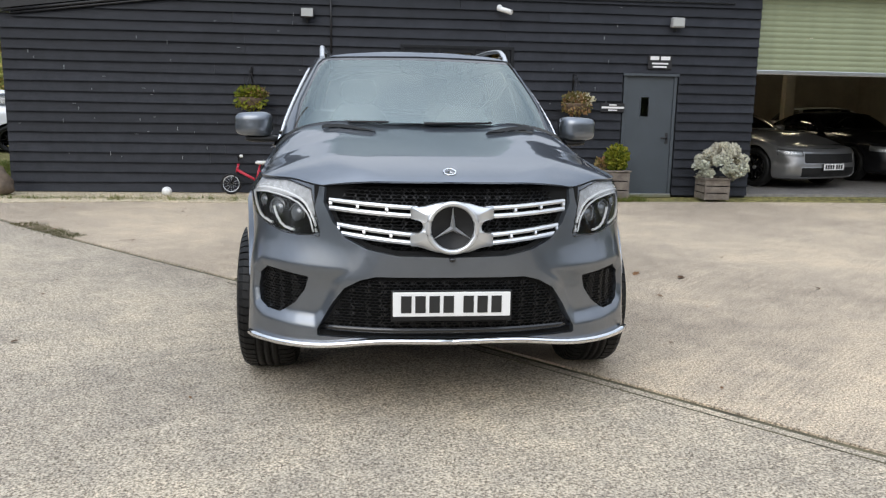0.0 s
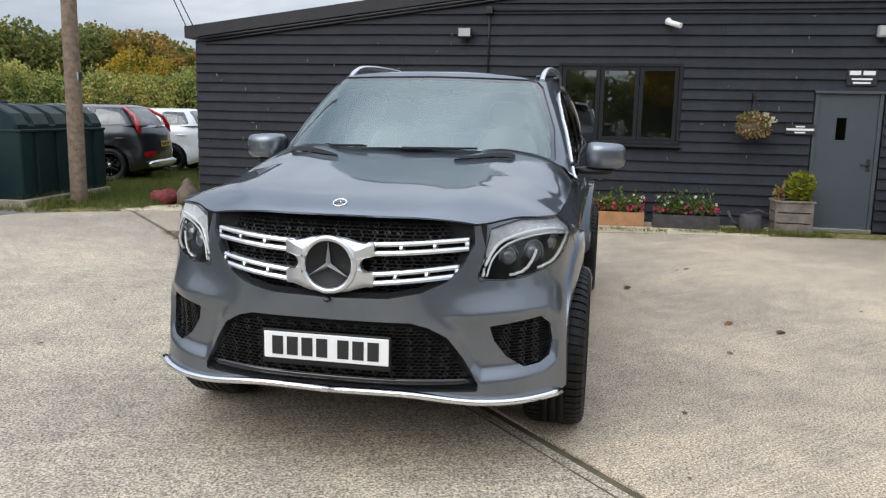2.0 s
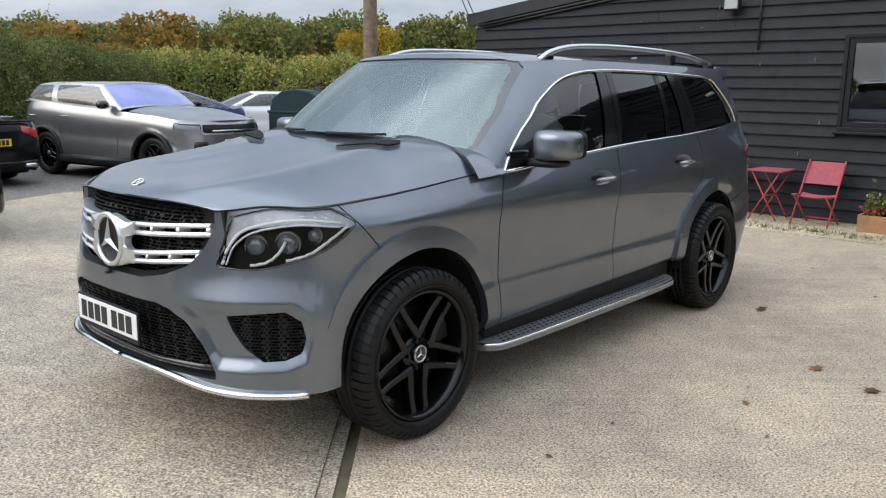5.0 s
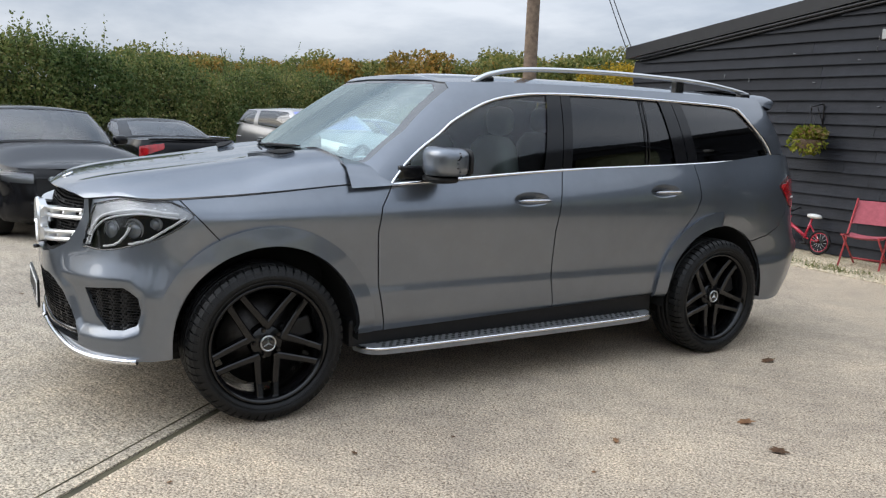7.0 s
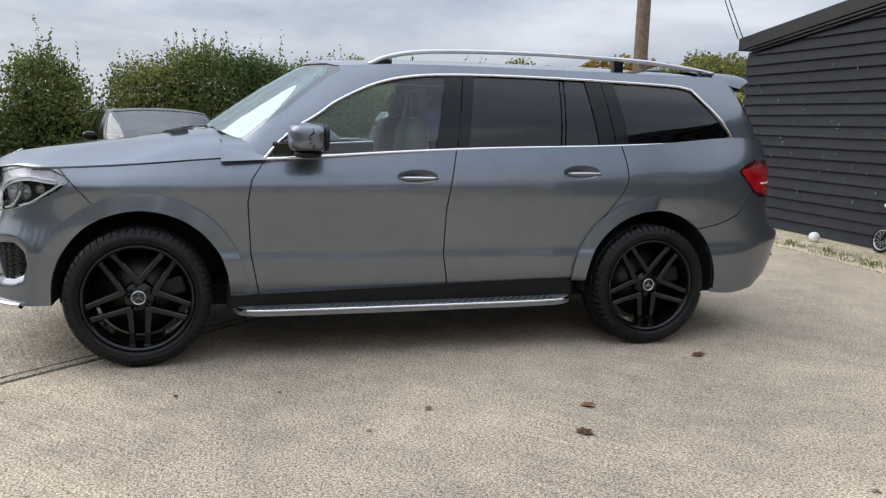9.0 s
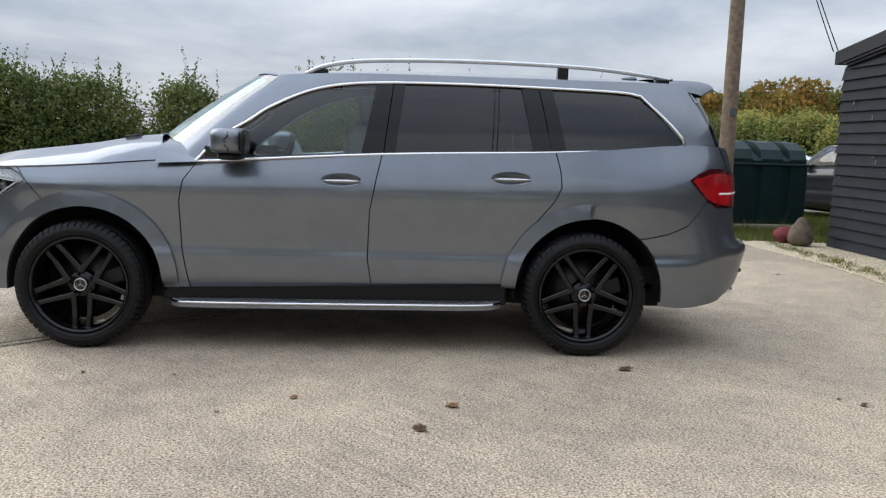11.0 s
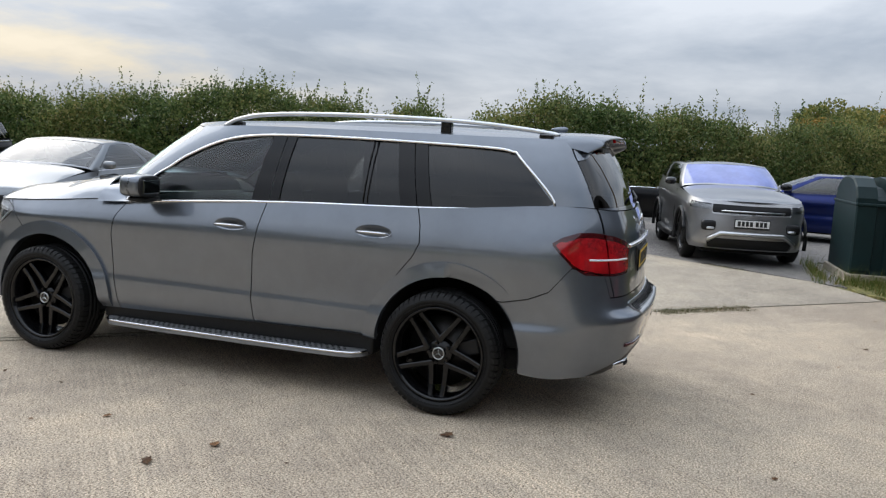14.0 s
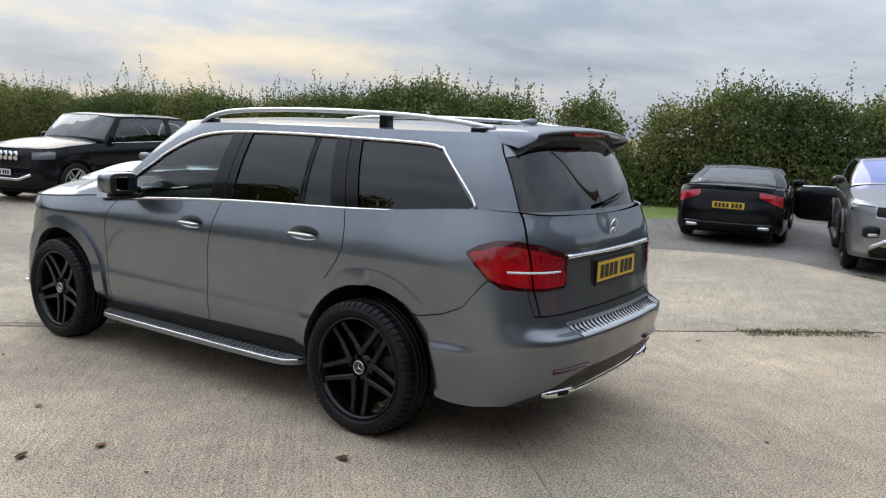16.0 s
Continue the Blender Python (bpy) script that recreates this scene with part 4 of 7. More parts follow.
gv, gf = hexmesh([(-.54, 1.055), (.54, 1.045), (.55, .98), (.50, .89), (.36, .80), (0, .76), (-.36, .80), (-.50, .89), (-.55, .98)], .019, grille_y, .06)
gr = part("grille", mesh_of("grille", gv, gf, MESH_BLACK), None, suv, "black honeycomb grille with two silver louvres")
bk = part("backing", boxes(((-.60, -.74, .74), (.60, -.72, 1.06))), LINER, gr)
for s in (1, -1):
    for zo, zi, xo, xi in ((.978, .957, .535, .15), (.872, .838, .50, .14)):
        bm = bmesh.new()

        def bar(q0, q1, h0, h1, dep=.0):
            vs = []
            for q in np.linspace(q0, q1, 6):
                x = xi + (xo - xi) * q
                z = zi + (zo - zi) * q
                y = front_y(x, z) + .012 + dep
                vs.append([bm.verts.new((x * s, y, z + h0)), bm.verts.new((x * s, y - .006, z + (h0 + h1) / 2)), bm.verts.new((x * s, y, z + h1)), bm.verts.new((x * s, y + .05, z + h1 - .004)), bm.verts.new((x * s, y + .05, z + h0 + .004))])
            for a, b in zip(vs, vs[1:]):
                for k in range(5):
                    bm.faces.new((a[k], a[(k + 1) % 5], b[(k + 1) % 5], b[k]))
            bm.faces.new(vs[0][::-1])
            bm.faces.new(vs[-1])
        bar(0, 1, .009, .027)
        bar(0, 1, -.027, -.008)
        bar(.965, 1, -.012, .014)
        for q in (.0, .335, .66):
            bar(q, q + .03, -.012, .014)
        bar(0, .05, -.012, .014)
        bmesh.ops.recalc_face_normals(bm, faces=bm.faces)
        part("louvre", bm, SILVER_PAINT, gr, "silver slotted louvre")
    bm = bmesh.new()
    rim_line = spline([(.02, .112), (.075, .105), (.115, .094), (.150, .0885), (.180, .0905), (.181, .064), (.180, .040), (.152, .035), (.134, .022), (.127, .004), (.134, -.014), (.150, -.025), (.180, -.027), (.181, -.052), (.180, -.080), (.150, -.083), (.115, -.092), (.075, -.105), (.02, -.112)], 72)
    face = [bm.verts.new((px * s, -.914 + .55 * max(0, px - .10) ** 1.5, .893 + pz)) for px, pz in rim_line]
    inner = [bm.verts.new((px * .102 / math.hypot(px, pz) * s, -.918, .893 + pz * .102 / math.hypot(px, pz))) for px, pz in rim_line]
    back = [bm.verts.new((v.co.x, v.co.y + .03, v.co.z)) for v in face]
    for k in range(71):
        bm.faces.new((inner[k], inner[k + 1], face[k + 1], face[k])).smooth = True
        bm.faces.new((face[k], face[k + 1], back[k + 1], back[k]))
    bmesh.ops.recalc_face_normals(bm, faces=bm.faces)
    part("star_wing", bm, SILVER_PAINT, gr)
emb = thing_part("emblem", gr, Matrix.Translation((0, -.915, .893)))
part("ring", ring_tube(.106, .0125, 56), SILVER_PAINT, emb)
part("disc", lathe([(-.004, 0), (-.004, .11), (.01, .115)], 40, "z"), BLACK_PLASTIC, emb).matrix_local = pose(0, .004, 0, 90, 0, 0)
part("star", star(.098, .022), SILVER_PAINT, emb)
part("parking_camera", rounded((-.014, -.945, .745), (.014, -.915, .765), n=8), GLOSS_BLACK, gr)
b2 = thing_part("bonnet_badge", suv, pose(0, -.772, nearest(bonnet_whole, xy, [(0, -.772)], 2)[0] + .005, -64, 0, 0))
part("ring", ring_tube(.027, .004, 24), CHROME, b2)
part("star", star(.026, .005), CHROME, b2)

# --- lower intakes ---
iv, jf = hexmesh([(-.34, .655), (.34, .655), (.44, .61), (.54, .46), (.54, .43), (-.54, .43), (-.54, .46), (-.44, .61)], .018, grille_y, .012)
ik = part("lower_intake", mesh_of("lower_intake", iv, jf, MESH_BLACK), None, suv, "black honeycomb lower intake")
part("backing", boxes(((-.59, -.735, .37), (.59, -.72, .69))), LINER, ik)
part("crossbar", tube([(x, front_y(x, .47) + .02, .425) for x in np.linspace(-.57, .57, 20)], .016, 8), GLOSS_BLACK, ik)
for s in (1, -1):
    def fog_y(q, z):
        v = body[0]
        d = np.hypot(v[:, 0] + v[:, 1] - q, (v[:, 2] - z)) + (v[:, 1] > -.3) * 9
        i = np.argmin(d)
        return (v[i, 0] * s - .010 * s, v[i, 1] + .010)
    fv, ff = hexmesh([(q * .97 + .003, z) for q, z in FOG], .017, fog_y, 0)
    fg = part("side_intake", mesh_of("side_intake", fv, ff, MESH_BLACK), None, suv, "black honeycomb corner intake")
    shell_part("backing", fog, LINER, fg, s, push=-.055)
    pts = [p + np.array((p[0] * .012, -.010, .004)) for p in foot_edge if p[1] < -.58]
    pts = [pts[i] for i in np.linspace(0, len(pts) - 1, 26).astype(int)]
    lip = tube([(x * s, y, z) for x, y, z in pts], .017, 8, flat=.9)
    part("chrome_lip", lip, CHROME, suv, "chrome lower bumper lip")
part("skid_panel", boxes(((-.46, -.84, .340), (.46, -.70, .376)), bevel=.012), BLACK_PLASTIC, suv)
number_plate(suv, Matrix.Translation((0, -.945, .562)), PLATE_WHITE, "front_number_plate")

# --- chrome window frames, handles, mirrors, rails ---
def cabin_x(y, z):
    return nearest(cabin, yz, [(y, z)], 0, lambda v: v[:, 0] > .4)[0]


outline = spline(SIDE_GLASS + [SIDE_GLASS[0]], 150)
for s in (1, -1):
    part("chrome_window_frame", tube([((cabin_x(y, z) + .003) * s, y, z) for y, z in outline], .0095, 6, closed=True), CHROME, suv)
    for hy, hz in ((1.555, 1.050), (2.595, 1.088)):
        hd = part("door_handle", rounded((.936 if s > 0 else -.968, hy - .115, hz - .016), (.968 if s > 0 else -.936, hy + .115, hz + .013), 2.6, 12), PAINT, suv, "grey door handle with a chrome strip")
        part("chrome_strip", rounded((.955 if s > 0 else -.9705, hy - .10, hz - .002), (.9705 if s > 0 else -.955, hy + .10, hz + .009), 2.6, 10), CHROME, hd)
    mir = part("door_mirror", rounded((.930 if s > 0 else -1.160, .785, 1.190), (1.160 if s > 0 else -.930, 1.010, 1.352), 4.6, 18, lambda x, y, z: (x, y * (1 - .16 * (x * s + 1) / 2) + (.25 * (x * s) ** 2 if y < 0 else 0), z * (1 - .14 * (x * s + 1) / 2))), PAINT, suv)
    part("mirror_base", rounded((.87 if s > 0 else -1.10, .83, 1.158), (1.10 if s > 0 else -.87, .98, 1.204), 3, 10), BLACK_PLASTIC, mir)
    part("mirror_bezel", rounded((.945 if s > 0 else -1.150, .985, 1.200), (1.150 if s > 0 else -.945, 1.010, 1.342), 5, 10), BLACK_PLASTIC, mir)
    part("mirror_glass", boxes(((.965 if s > 0 else -1.120, .998, 1.222), (1.120 if s > 0 else -.965, 1.013, 1.320)), bevel=.006), MIRROR, mir)
    for zz, q0, r in ((1.245, 0, .0065), (1.268, .015, .004), (1.288, .03, .004)):
        part("indicator_strip", tube([(x * s, y, zz) for x, y in ((1.02 + q0, .806 + q0 * .3), (1.09, .826), (1.138, .865), (1.158, .91))], r, 6), GLOSS_BLACK, mir)
    part("mirror_sail", boxes(((.845 if s > 0 else -.875, .72, 1.16), (.875 if s > 0 else -.845, .90, 1.24)), bevel=.01), GLOSS_BLACK, suv)
    rail = spline([(.628, 1.30, 1.705), (.632, 1.42, 1.757), (.640, 1.65, 1.795), (.645, 2.1, 1.813), (.642, 2.6, 1.815), (.630, 3.1, 1.803), (.605, 3.45, 1.775), (.585, 3.66, 1.748)], 60)
    rl = part("roof_rail", tube([(x * s, y, z) for x, y, z in rail], .0175, 10, flat=.85), SATIN, suv, "brushed silver roof rail")
    for y0, y1 in ((1.34, 1.44), (2.90, 2.97), (3.54, 3.63)):
        zz = np.interp((y0 + y1) / 2, [p[1] for p in rail], [p[2] for p in rail])
        part("rail_foot", boxes(((.605 * s - .02, y0, 1.69), (.605 * s + .02 + .012 * s, y1, zz - .006)), bevel=.008), GLOSS_BLACK, rl)

# --- tail ---
def rear_y(x, z):
    return nearest(body, xz, [(abs(x), z)], 1, lambda v: v[:, 1] > 3.6)[0]


wing_cols = [[(x, 3.56 - .02 * x, zr + .004), (x, 3.70, zr + .006), (x * .985, 3.87 - .05 * x, zr + .004), (x * .97, 3.965 - .07 * x, zr - .012), (x * .965, 3.955 - .07 * x, zr - .03), (x * .96, 3.86 - .04 * x, zr - .05), (x * .96, 3.79, zr - .065)] for x, zr in ((0, 1.775), (.2, 1.772), (.4, 1.763), (.54, 1.750), (.60, 1.738), (.628, 1.715))]
wing_cols.append([(.648, 3.54, 1.690), (.652, 3.66, 1.685), (.650, 3.76, 1.672), (.645, 3.84, 1.655), (.642, 3.835, 1.645), (.642, 3.79, 1.635), (.645, 3.74, 1.630)])
sp = patch(wing_cols, 40, 22)
spoiler = shell_part("rear_spoiler", sp, PAINT, suv, both=True)
part("brake_light", boxes(((-.2, 3.93, 1.725), (.2, 3.95, 1.742)), bevel=.004), RED_LENS, spoiler, "red high brake light")
part("tailgate_strip", tube([(x, rear_y(x, 1.106) + .006, 1.106) for x in np.linspace(-.56, .56, 24)], .015, 8, flat=.8), CHROME, suv, "chrome strip over the plate recess")
part("plate_recess", boxes(((-.31, 4.10, .905), (.31, 4.155, 1.085)), bevel=.02), BLACK_PLASTIC, suv)
number_plate(suv, pose(0, 4.162, .995, 0, 0, 180), PLATE_YELLOW, "rear_number_plate")
em = thing_part("rear_emblem", suv, pose(0, rear_y(0, 1.222) + .008, 1.222, 8, 0, 180))
part("ring", ring_tube(.045, .006, 28), CHROME, em)
part("star", star(.043, .008), CHROME, em)
part("rear_wiper", tube([(0.06, 4.085, 1.352), (-.12, 4.075, 1.372), (-.34, 4.03, 1.40)], [.014, .009, .006], 6), BLACK_PLASTIC, suv)
for k in range(26):
    x = -.52 + k * .0416
    part("rib", tube([(x, rear_y(x, zz) + .009, zz) for zz in (.712, .732, .752)], .005, 5), BLACK_PLASTIC, guard)
part("diffuser_trim", tube([(x, rear_y(x, .36) + .004, .345 + .03 * (x / .7) ** 4) for x in np.linspace(-.66, .66, 30)], .010, 6), CHROME, suv, "chrome lower trim line")
for s in (1, -1):
    part("reflector", tube([(x * s, rear_y(x, .53) + .001, .522 + .012 * (x - .4)) for x in np.linspace(.40, .70, 8)], .013, 6), RED_DARK, suv, "red bumper reflector")
    ex = part("exhaust_tip", tube([(x * s, rear_y(x, .385) + .004, .38 + .06 * (x - .45)) for x in np.linspace(.44, .70, 8)], [.012, .024, .028, .029, .029, .028, .026, .012], 8), CHROME, suv, "chrome exhaust finisher")
    part("outlet", tube([(x * s, rear_y(x, .385) + .018, .38 + .06 * (x - .45)) for x in np.linspace(.48, .66, 6)], [.008, .015, .017, .017, .015, .008], 8), LINER, ex)
    # bright bar inside the rear lamp
    pts = [(.832, 3.924, 1.033), (.77, 4.005, 1.033), (.70, 4.066, 1.034), (.61, 4.111, 1.036)]
    part("lamp_bar", tube([(x * s + .006 * s, y + .010, z) for x, y, z in spline(pts, 16)], .0065, 6), LAMP_GUIDE, suv, "clear bar in the rear lamp")
part("roof_antenna", rounded((-.018, 3.48, 1.775), (.018, 3.60, 1.825), 2.2, 10, lambda x, y, z: (x * (1 - .4 * (z + 1) / 2), y, z * (.35 + .65 * (y + 1) / 2))), PAINT, suv)

# --- cabin insides ---
def car_seat(parent, x, y, z, m):
    st = part("seat", rounded((x - .25, y - .24, z), (x + .25, y + .27, z + .2), 4, 10), m, parent)
    part("backrest", rounded((x - .24, y + .16, z + .1), (x + .24, y + .34, z + .72), 4, 10, lambda a, b, c: (a * (1 - .15 * (c + 1) / 2), b + .35 * (c + 1) / 2, c)), m, st)
    part("headrest", rounded((x - .13, y + .27, z + .72), (x + .13, y + .36, z + .90), 3, 8), m, st)


for x in (-.38, .38):
    car_seat(suv, x, 1.35, .68, SEAT_GREY)
    car_seat(suv, x, 2.25, .70, SEAT_DARK)
part("dashboard", rounded((-.74, .42, .85), (.74, .98, 1.17), 4, 12), SEAT_DARK, suv)
sw = part("steering_wheel", ring_tube(.18, .015, 28), SEAT_DARK, suv)
sw.matrix_local = pose(-.38, 1.02, 1.12, -22, 0, 0)
part("cabin_floor", boxes(((-.78, .55, .43), (.78, 3.9, .55)), bevel=.02), LINER, suv)
part("centre_mirror", rounded((-.12, .93, 1.60), (.12, 1.06, 1.70), 3, 10), GLOSS_BLACK, suv)

# ---- setting: yard, building, ground ----
WALL_Y, WALL_L, SHUT_L, SHUT_R, WALL_R = 8.10, -5.37, 5.96, 10.4, 15.0


def roof_z(x):
    """Underside of the roof edge over the gable front."""
    return 2.57 + (x + 5.42) * 0.128


def slab_mesh(pts, z0, z1, bm=None):
    bm = bm or bmesh.new()
    top = [bm.verts.new((x, y, z1)) for x, y in pts]
    bot = [bm.verts.new((x, y, z0)) for x, y in pts]
    f = bm.faces.new(top)
    if f.normal.z < 0 or sum((b[0] - a[0]) * (b[1] + a[1]) for a, b in zip(pts, pts[1:] + pts[:1])) > 0:
        f.normal_flip()
    for i in range(len(pts)):
        j = (i + 1) % len(pts)
        bm.faces.new((top[i], top[j], bot[j], bot[i]))
    bmesh.ops.recalc_face_normals(bm, faces=bm.faces)
    return bm


def speckled(name, base, dark, light, stain, scale=130.0, streak=0.0):
    """Exposed-aggregate ground: speckles of stone in a paste, worn patches, drag marks."""
    m = bpy.data.materials.new(name)
    m.use_nodes = True
    n, l = m.node_tree.nodes, m.node_tree.links
    b = n["Principled BSDF"]
    b.inputs["Roughness"].default_value = 0.9
    b.inputs["Specular IOR Level"].default_value = 0.25
    co = n.new("ShaderNodeTexCoord")

    def tex(kind, sc, detail=4, rough=0.6, vec=None):
        t = n.new(kind)
        t.inputs["Scale"].default_value = sc
        if "Detail" in t.inputs:
            t.inputs["Detail"].default_value = detail
        if "Roughness" in t.inputs:
            t.inputs["Roughness"].default_value = rough
        l.new(vec or co.outputs["Object"], t.inputs["Vector"])
        return t

    def ramp(src, stops):
        r = n.new("ShaderNodeValToRGB")
        e = r.color_ramp.elements
        while len(e) < len(stops):
            e.new(0.5)
        for el_, (p, c) in zip(e, stops):
            el_.position, el_.color = p, (*c, 1)
        l.new(src, r.inputs["Fac"])
        return r.outputs["Color"]

    def mix(kind, fac, a, c):
        x = n.new("ShaderNodeMix")
        x.data_type, x.blend_type = "RGBA", kind
        if isinstance(fac, float):
            x.inputs["Factor"].default_value = fac
        else:
            l.new(fac, x.inputs["Factor"])
        l.new(a, x.inputs["A"])
        l.new(c, x.inputs["B"])
        return x.outputs["Result"]

    stones = tex("ShaderNodeTexVoronoi", scale * 1.25)
    st_col = ramp(stones.outputs["Color"], [(0.06, dark), (0.22, tuple(0.72 * q for q in base)), (0.5, base), (0.78, tuple(1.3 * q for q in base)), (0.93, light)])
    fine = tex("ShaderNodeTexNoise", scale * 0.85, 3)
    fine_col = ramp(fine.outputs["Fac"], [(0.36, (0.44, 0.42, 0.41)), (0.50, (0.96, 0.95, 0.95)), (0.65, (1.52, 1.49, 1.46))])
    col = mix("MULTIPLY", 1.0, st_col, fine_col)
    # single pebbles and pits, some pale and some dark
    for sc, cut in ((scale * .42, 0.24), (scale * .75, 0.20)):
        spot = tex("ShaderNodeTexVoronoi", sc)
        mask = n.new("ShaderNodeMapRange")
        mask.inputs["From Min"].default_value, mask.inputs["From Max"].default_value = cut, cut * 0.6
        l.new(spot.outputs["Distance"], mask.inputs["Value"])
        tone = ramp(spot.outputs["Color"], [(0.0, tuple(0.9 * q for q in dark)), (0.44, dark), (0.46, tuple(0.8 * q for q in base)), (0.72, base), (0.74, light), (1.0, tuple(1.25 * q for q in light))])
        col = mix("MIX", mask.outputs["Result"], col, tone)
    big = tex("ShaderNodeTexNoise", 0.55, 6, 0.62)
    col = mix("MULTIPLY", 1.0, col, ramp(big.outputs["Fac"], [(0.32, stain), (0.5, (0.92, 0.91, 0.89)), (0.68, (1.12, 1.09, 1.03))]))
    mid = tex("ShaderNodeTexNoise", 4.5, 5, 0.6)
    col = mix("MULTIPLY", 1.0, col, ramp(mid.outputs["Fac"], [(0.3, (0.86, 0.86, 0.87)), (0.65, (1.06, 1.05, 1.03))]))
    height = fine.outputs["Fac"]
    if streak:
        # brush and roller marks, drawn out along one direction
        mp = n.new("ShaderNodeMapping")
        mp.vector_type = "TEXTURE"
        mp.inputs["Rotation"].default_value = (0, 0, radians(streak))
        mp.inputs["Scale"].default_value = (2.2, 0.026, 1)
        l.new(co.outputs["Object"], mp.inputs["Vector"])
        drag = tex("ShaderNodeTexNoise", 1.0, 4, 0.6, mp.outputs["Vector"])
        where = tex("ShaderNodeTexNoise", 0.8, 3, 0.5)
        amount = n.new("ShaderNodeMapRange")
        amount.inputs["From Min"].default_value, amount.inputs["From Max"].default_value = 0.38, 0.62
        l.new(where.outputs["Fac"], amount.inputs["Value"])
        lines = ramp(drag.outputs["Fac"], [(0.36, (0.84, 0.84, 0.85)), (0.5, (0.98, 0.98, 0.98)), (0.62, (1.09, 1.08, 1.07))])
        col = mix("MULTIPLY", amount.outputs["Result"], col, lines)
        # damp, darker drifts
        damp = tex("ShaderNodeTexNoise", 0.23, 4, 0.55)
        col = mix("MULTIPLY", 1.0, col, ramp(damp.outputs["Fac"], [(0.34, (0.80, 0.80, 0.815)), (0.52, (1.0, 1.0, 1.0)), (0.7, (1.07, 1.06, 1.04))]))
        add = n.new("ShaderNodeMath")
        add.operation = "ADD"
        l.new(fine.outputs["Fac"], add.inputs[0])
        l.new(drag.outputs["Fac"], add.inputs[1])
        height = add.outputs[0]
    l.new(col, b.inputs["Base Color"])
    bp = n.new("ShaderNodeBump")
    bp.inputs["Strength"].default_value, bp.inputs["Distance"].default_value = 0.8, 0.006
    l.new(height, bp.inputs["Height"])
    l.new(bp.outputs["Normal"], b.inputs["Normal"])
    return m


CONCRETE = speckled("rolled_concrete", (0.181, 0.140, 0.099), (0.026, 0.023, 0.017), (0.56, 0.48, 0.375), (0.76, 0.75, 0.74), 108.0, 44.0)
CONCRETE_OLD = speckled("older_concrete", (0.156, 0.127, 0.094), (0.026, 0.024, 0.019), (0.48, 0.43, 0.35), (0.74, 0.73, 0.725), 104.0, 18.0)
TARMAC = speckled("loose_gravel_tarmac", (0.044, 0.042, 0.041), (0.010, 0.010, 0.010), (0.24, 0.23, 0.22), (0.66, 0.66, 0.66), 60.0)
GRAVEL = speckled("yellow_gravel", (0.33, 0.26, 0.15), (0.10, 0.075, 0.045), (0.60, 0.53, 0.40), (0.60, 0.60, 0.50), 45.0)
EARTH = speckled("rough_field", (0.10, 0.115, 0.035), (0.03, 0.04, 0.012), (0.22, 0.20, 0.08), (0.6, 0.65, 0.5), 14.0)
LAWN = speckled("mown_grass", (0.085, 0.15, 0.03), (0.03, 0.06, 0.012), (0.16, 0.22, 0.06), (0.75, 0.8, 0.7), 40.0)
JOINT = mat("mossy_joint", (0.15, 0.13, 0.075), 0.95, colour2=(0.06, 0.055, 0.036), scale=3)


def flat(name, pts, z, material, label, category):
    return tagged(part(name, slab_mesh(pts, z - 0.05, z), material), label, category, kind="structure")


flat("ground", [(-600, -600), (600, -600), (600, 700), (-600, 700)], -0.03, EARTH, "rough autumn field round the yard", "ground")
yard = thing("pavement", "pale rolled concrete yard with a mossy joint", "concrete yard", kind="structure")
part("joint_filler", slab_mesh([(-8.2, 1.2), (-8.4, 3.4), (-5.7, 6.85), (4, 7.15), (16, 7.3), (16, -16), (-12, -16), (-9.6, -4)], -0.06, -0.012), JOINT, yard)
g = 0.009
part("slab", slab_mesh([(-5.64 + g, 6.66 + g), (-3.35 + g, 4.16 + g), (-1.38 + g, 2.12 + g), (0.012, 3.4095), (.9525, 4.3195), (4.046, 7.284), (1.0, 6.78), (-1.5, 6.85), (-3.2, 6.98), (-5.5, 6.80)], -0.05, 0.0), CONCRETE, yard)
part("slab", slab_mesh([(-1.35 + g, 2.09 + g), (.36 + g, .24 + g), (1.8 + g, -1.36 + g), (9.0, -9.0), (15.9, -15.9), (15.9, 7.25), (4.05, 7.28), (.955, 4.315), (.015, 3.405)], -0.05, 0.0), CONCRETE, yard)
part("slab", slab_mesh([(-5.70 - g, 6.66), (-3.35 - g, 4.12 - g), (-1.35 - g, 2.05 - g), (.36 - g, .20 - g), (1.8 - g, -1.40 - g), (9.0 - g, -9.05), (15.9, -16), (-12, -16), (-9.6, -4), (-8.0, 1.2), (-8.55, 2.56), (-8.55, 3.39), (-8.05, 4.09), (-7.57, 4.77), (-6.9, 6.0), (-6.2, 6.45)], -0.05, -0.003), CONCRETE_OLD, yard)
for (xa, ya), (xb, yb) in (((-1.35, 2.05), (.36, .20)), ((.36, .20), (1.8, -1.40)), ((1.8, -1.40), (9.0, -9.05))):
    dx, dy = xb - xa, yb - ya
    k = math.hypot(dx, dy)
    nx, ny = dy / k, -dx / k
    part("trowel_line", slab_mesh([(xa + nx * q, ya + ny * q) for q in (.075, .080)] + [(xb + nx * q, yb + ny * q) for q in (.080, .075)], -.02, .0008), JOINT, yard)
flat("road", [(-40, -6), (-9.4, -5), (-7.5, .5), (-8.0, 4.6), (-6.7, 6.4), (-7.6, 6.9), (-9.5, 6.3), (-12, 9.5), (-14, 22), (-40, 30)], -0.012, TARMAC, "dark loose gravel of the parking area", "parking ground")
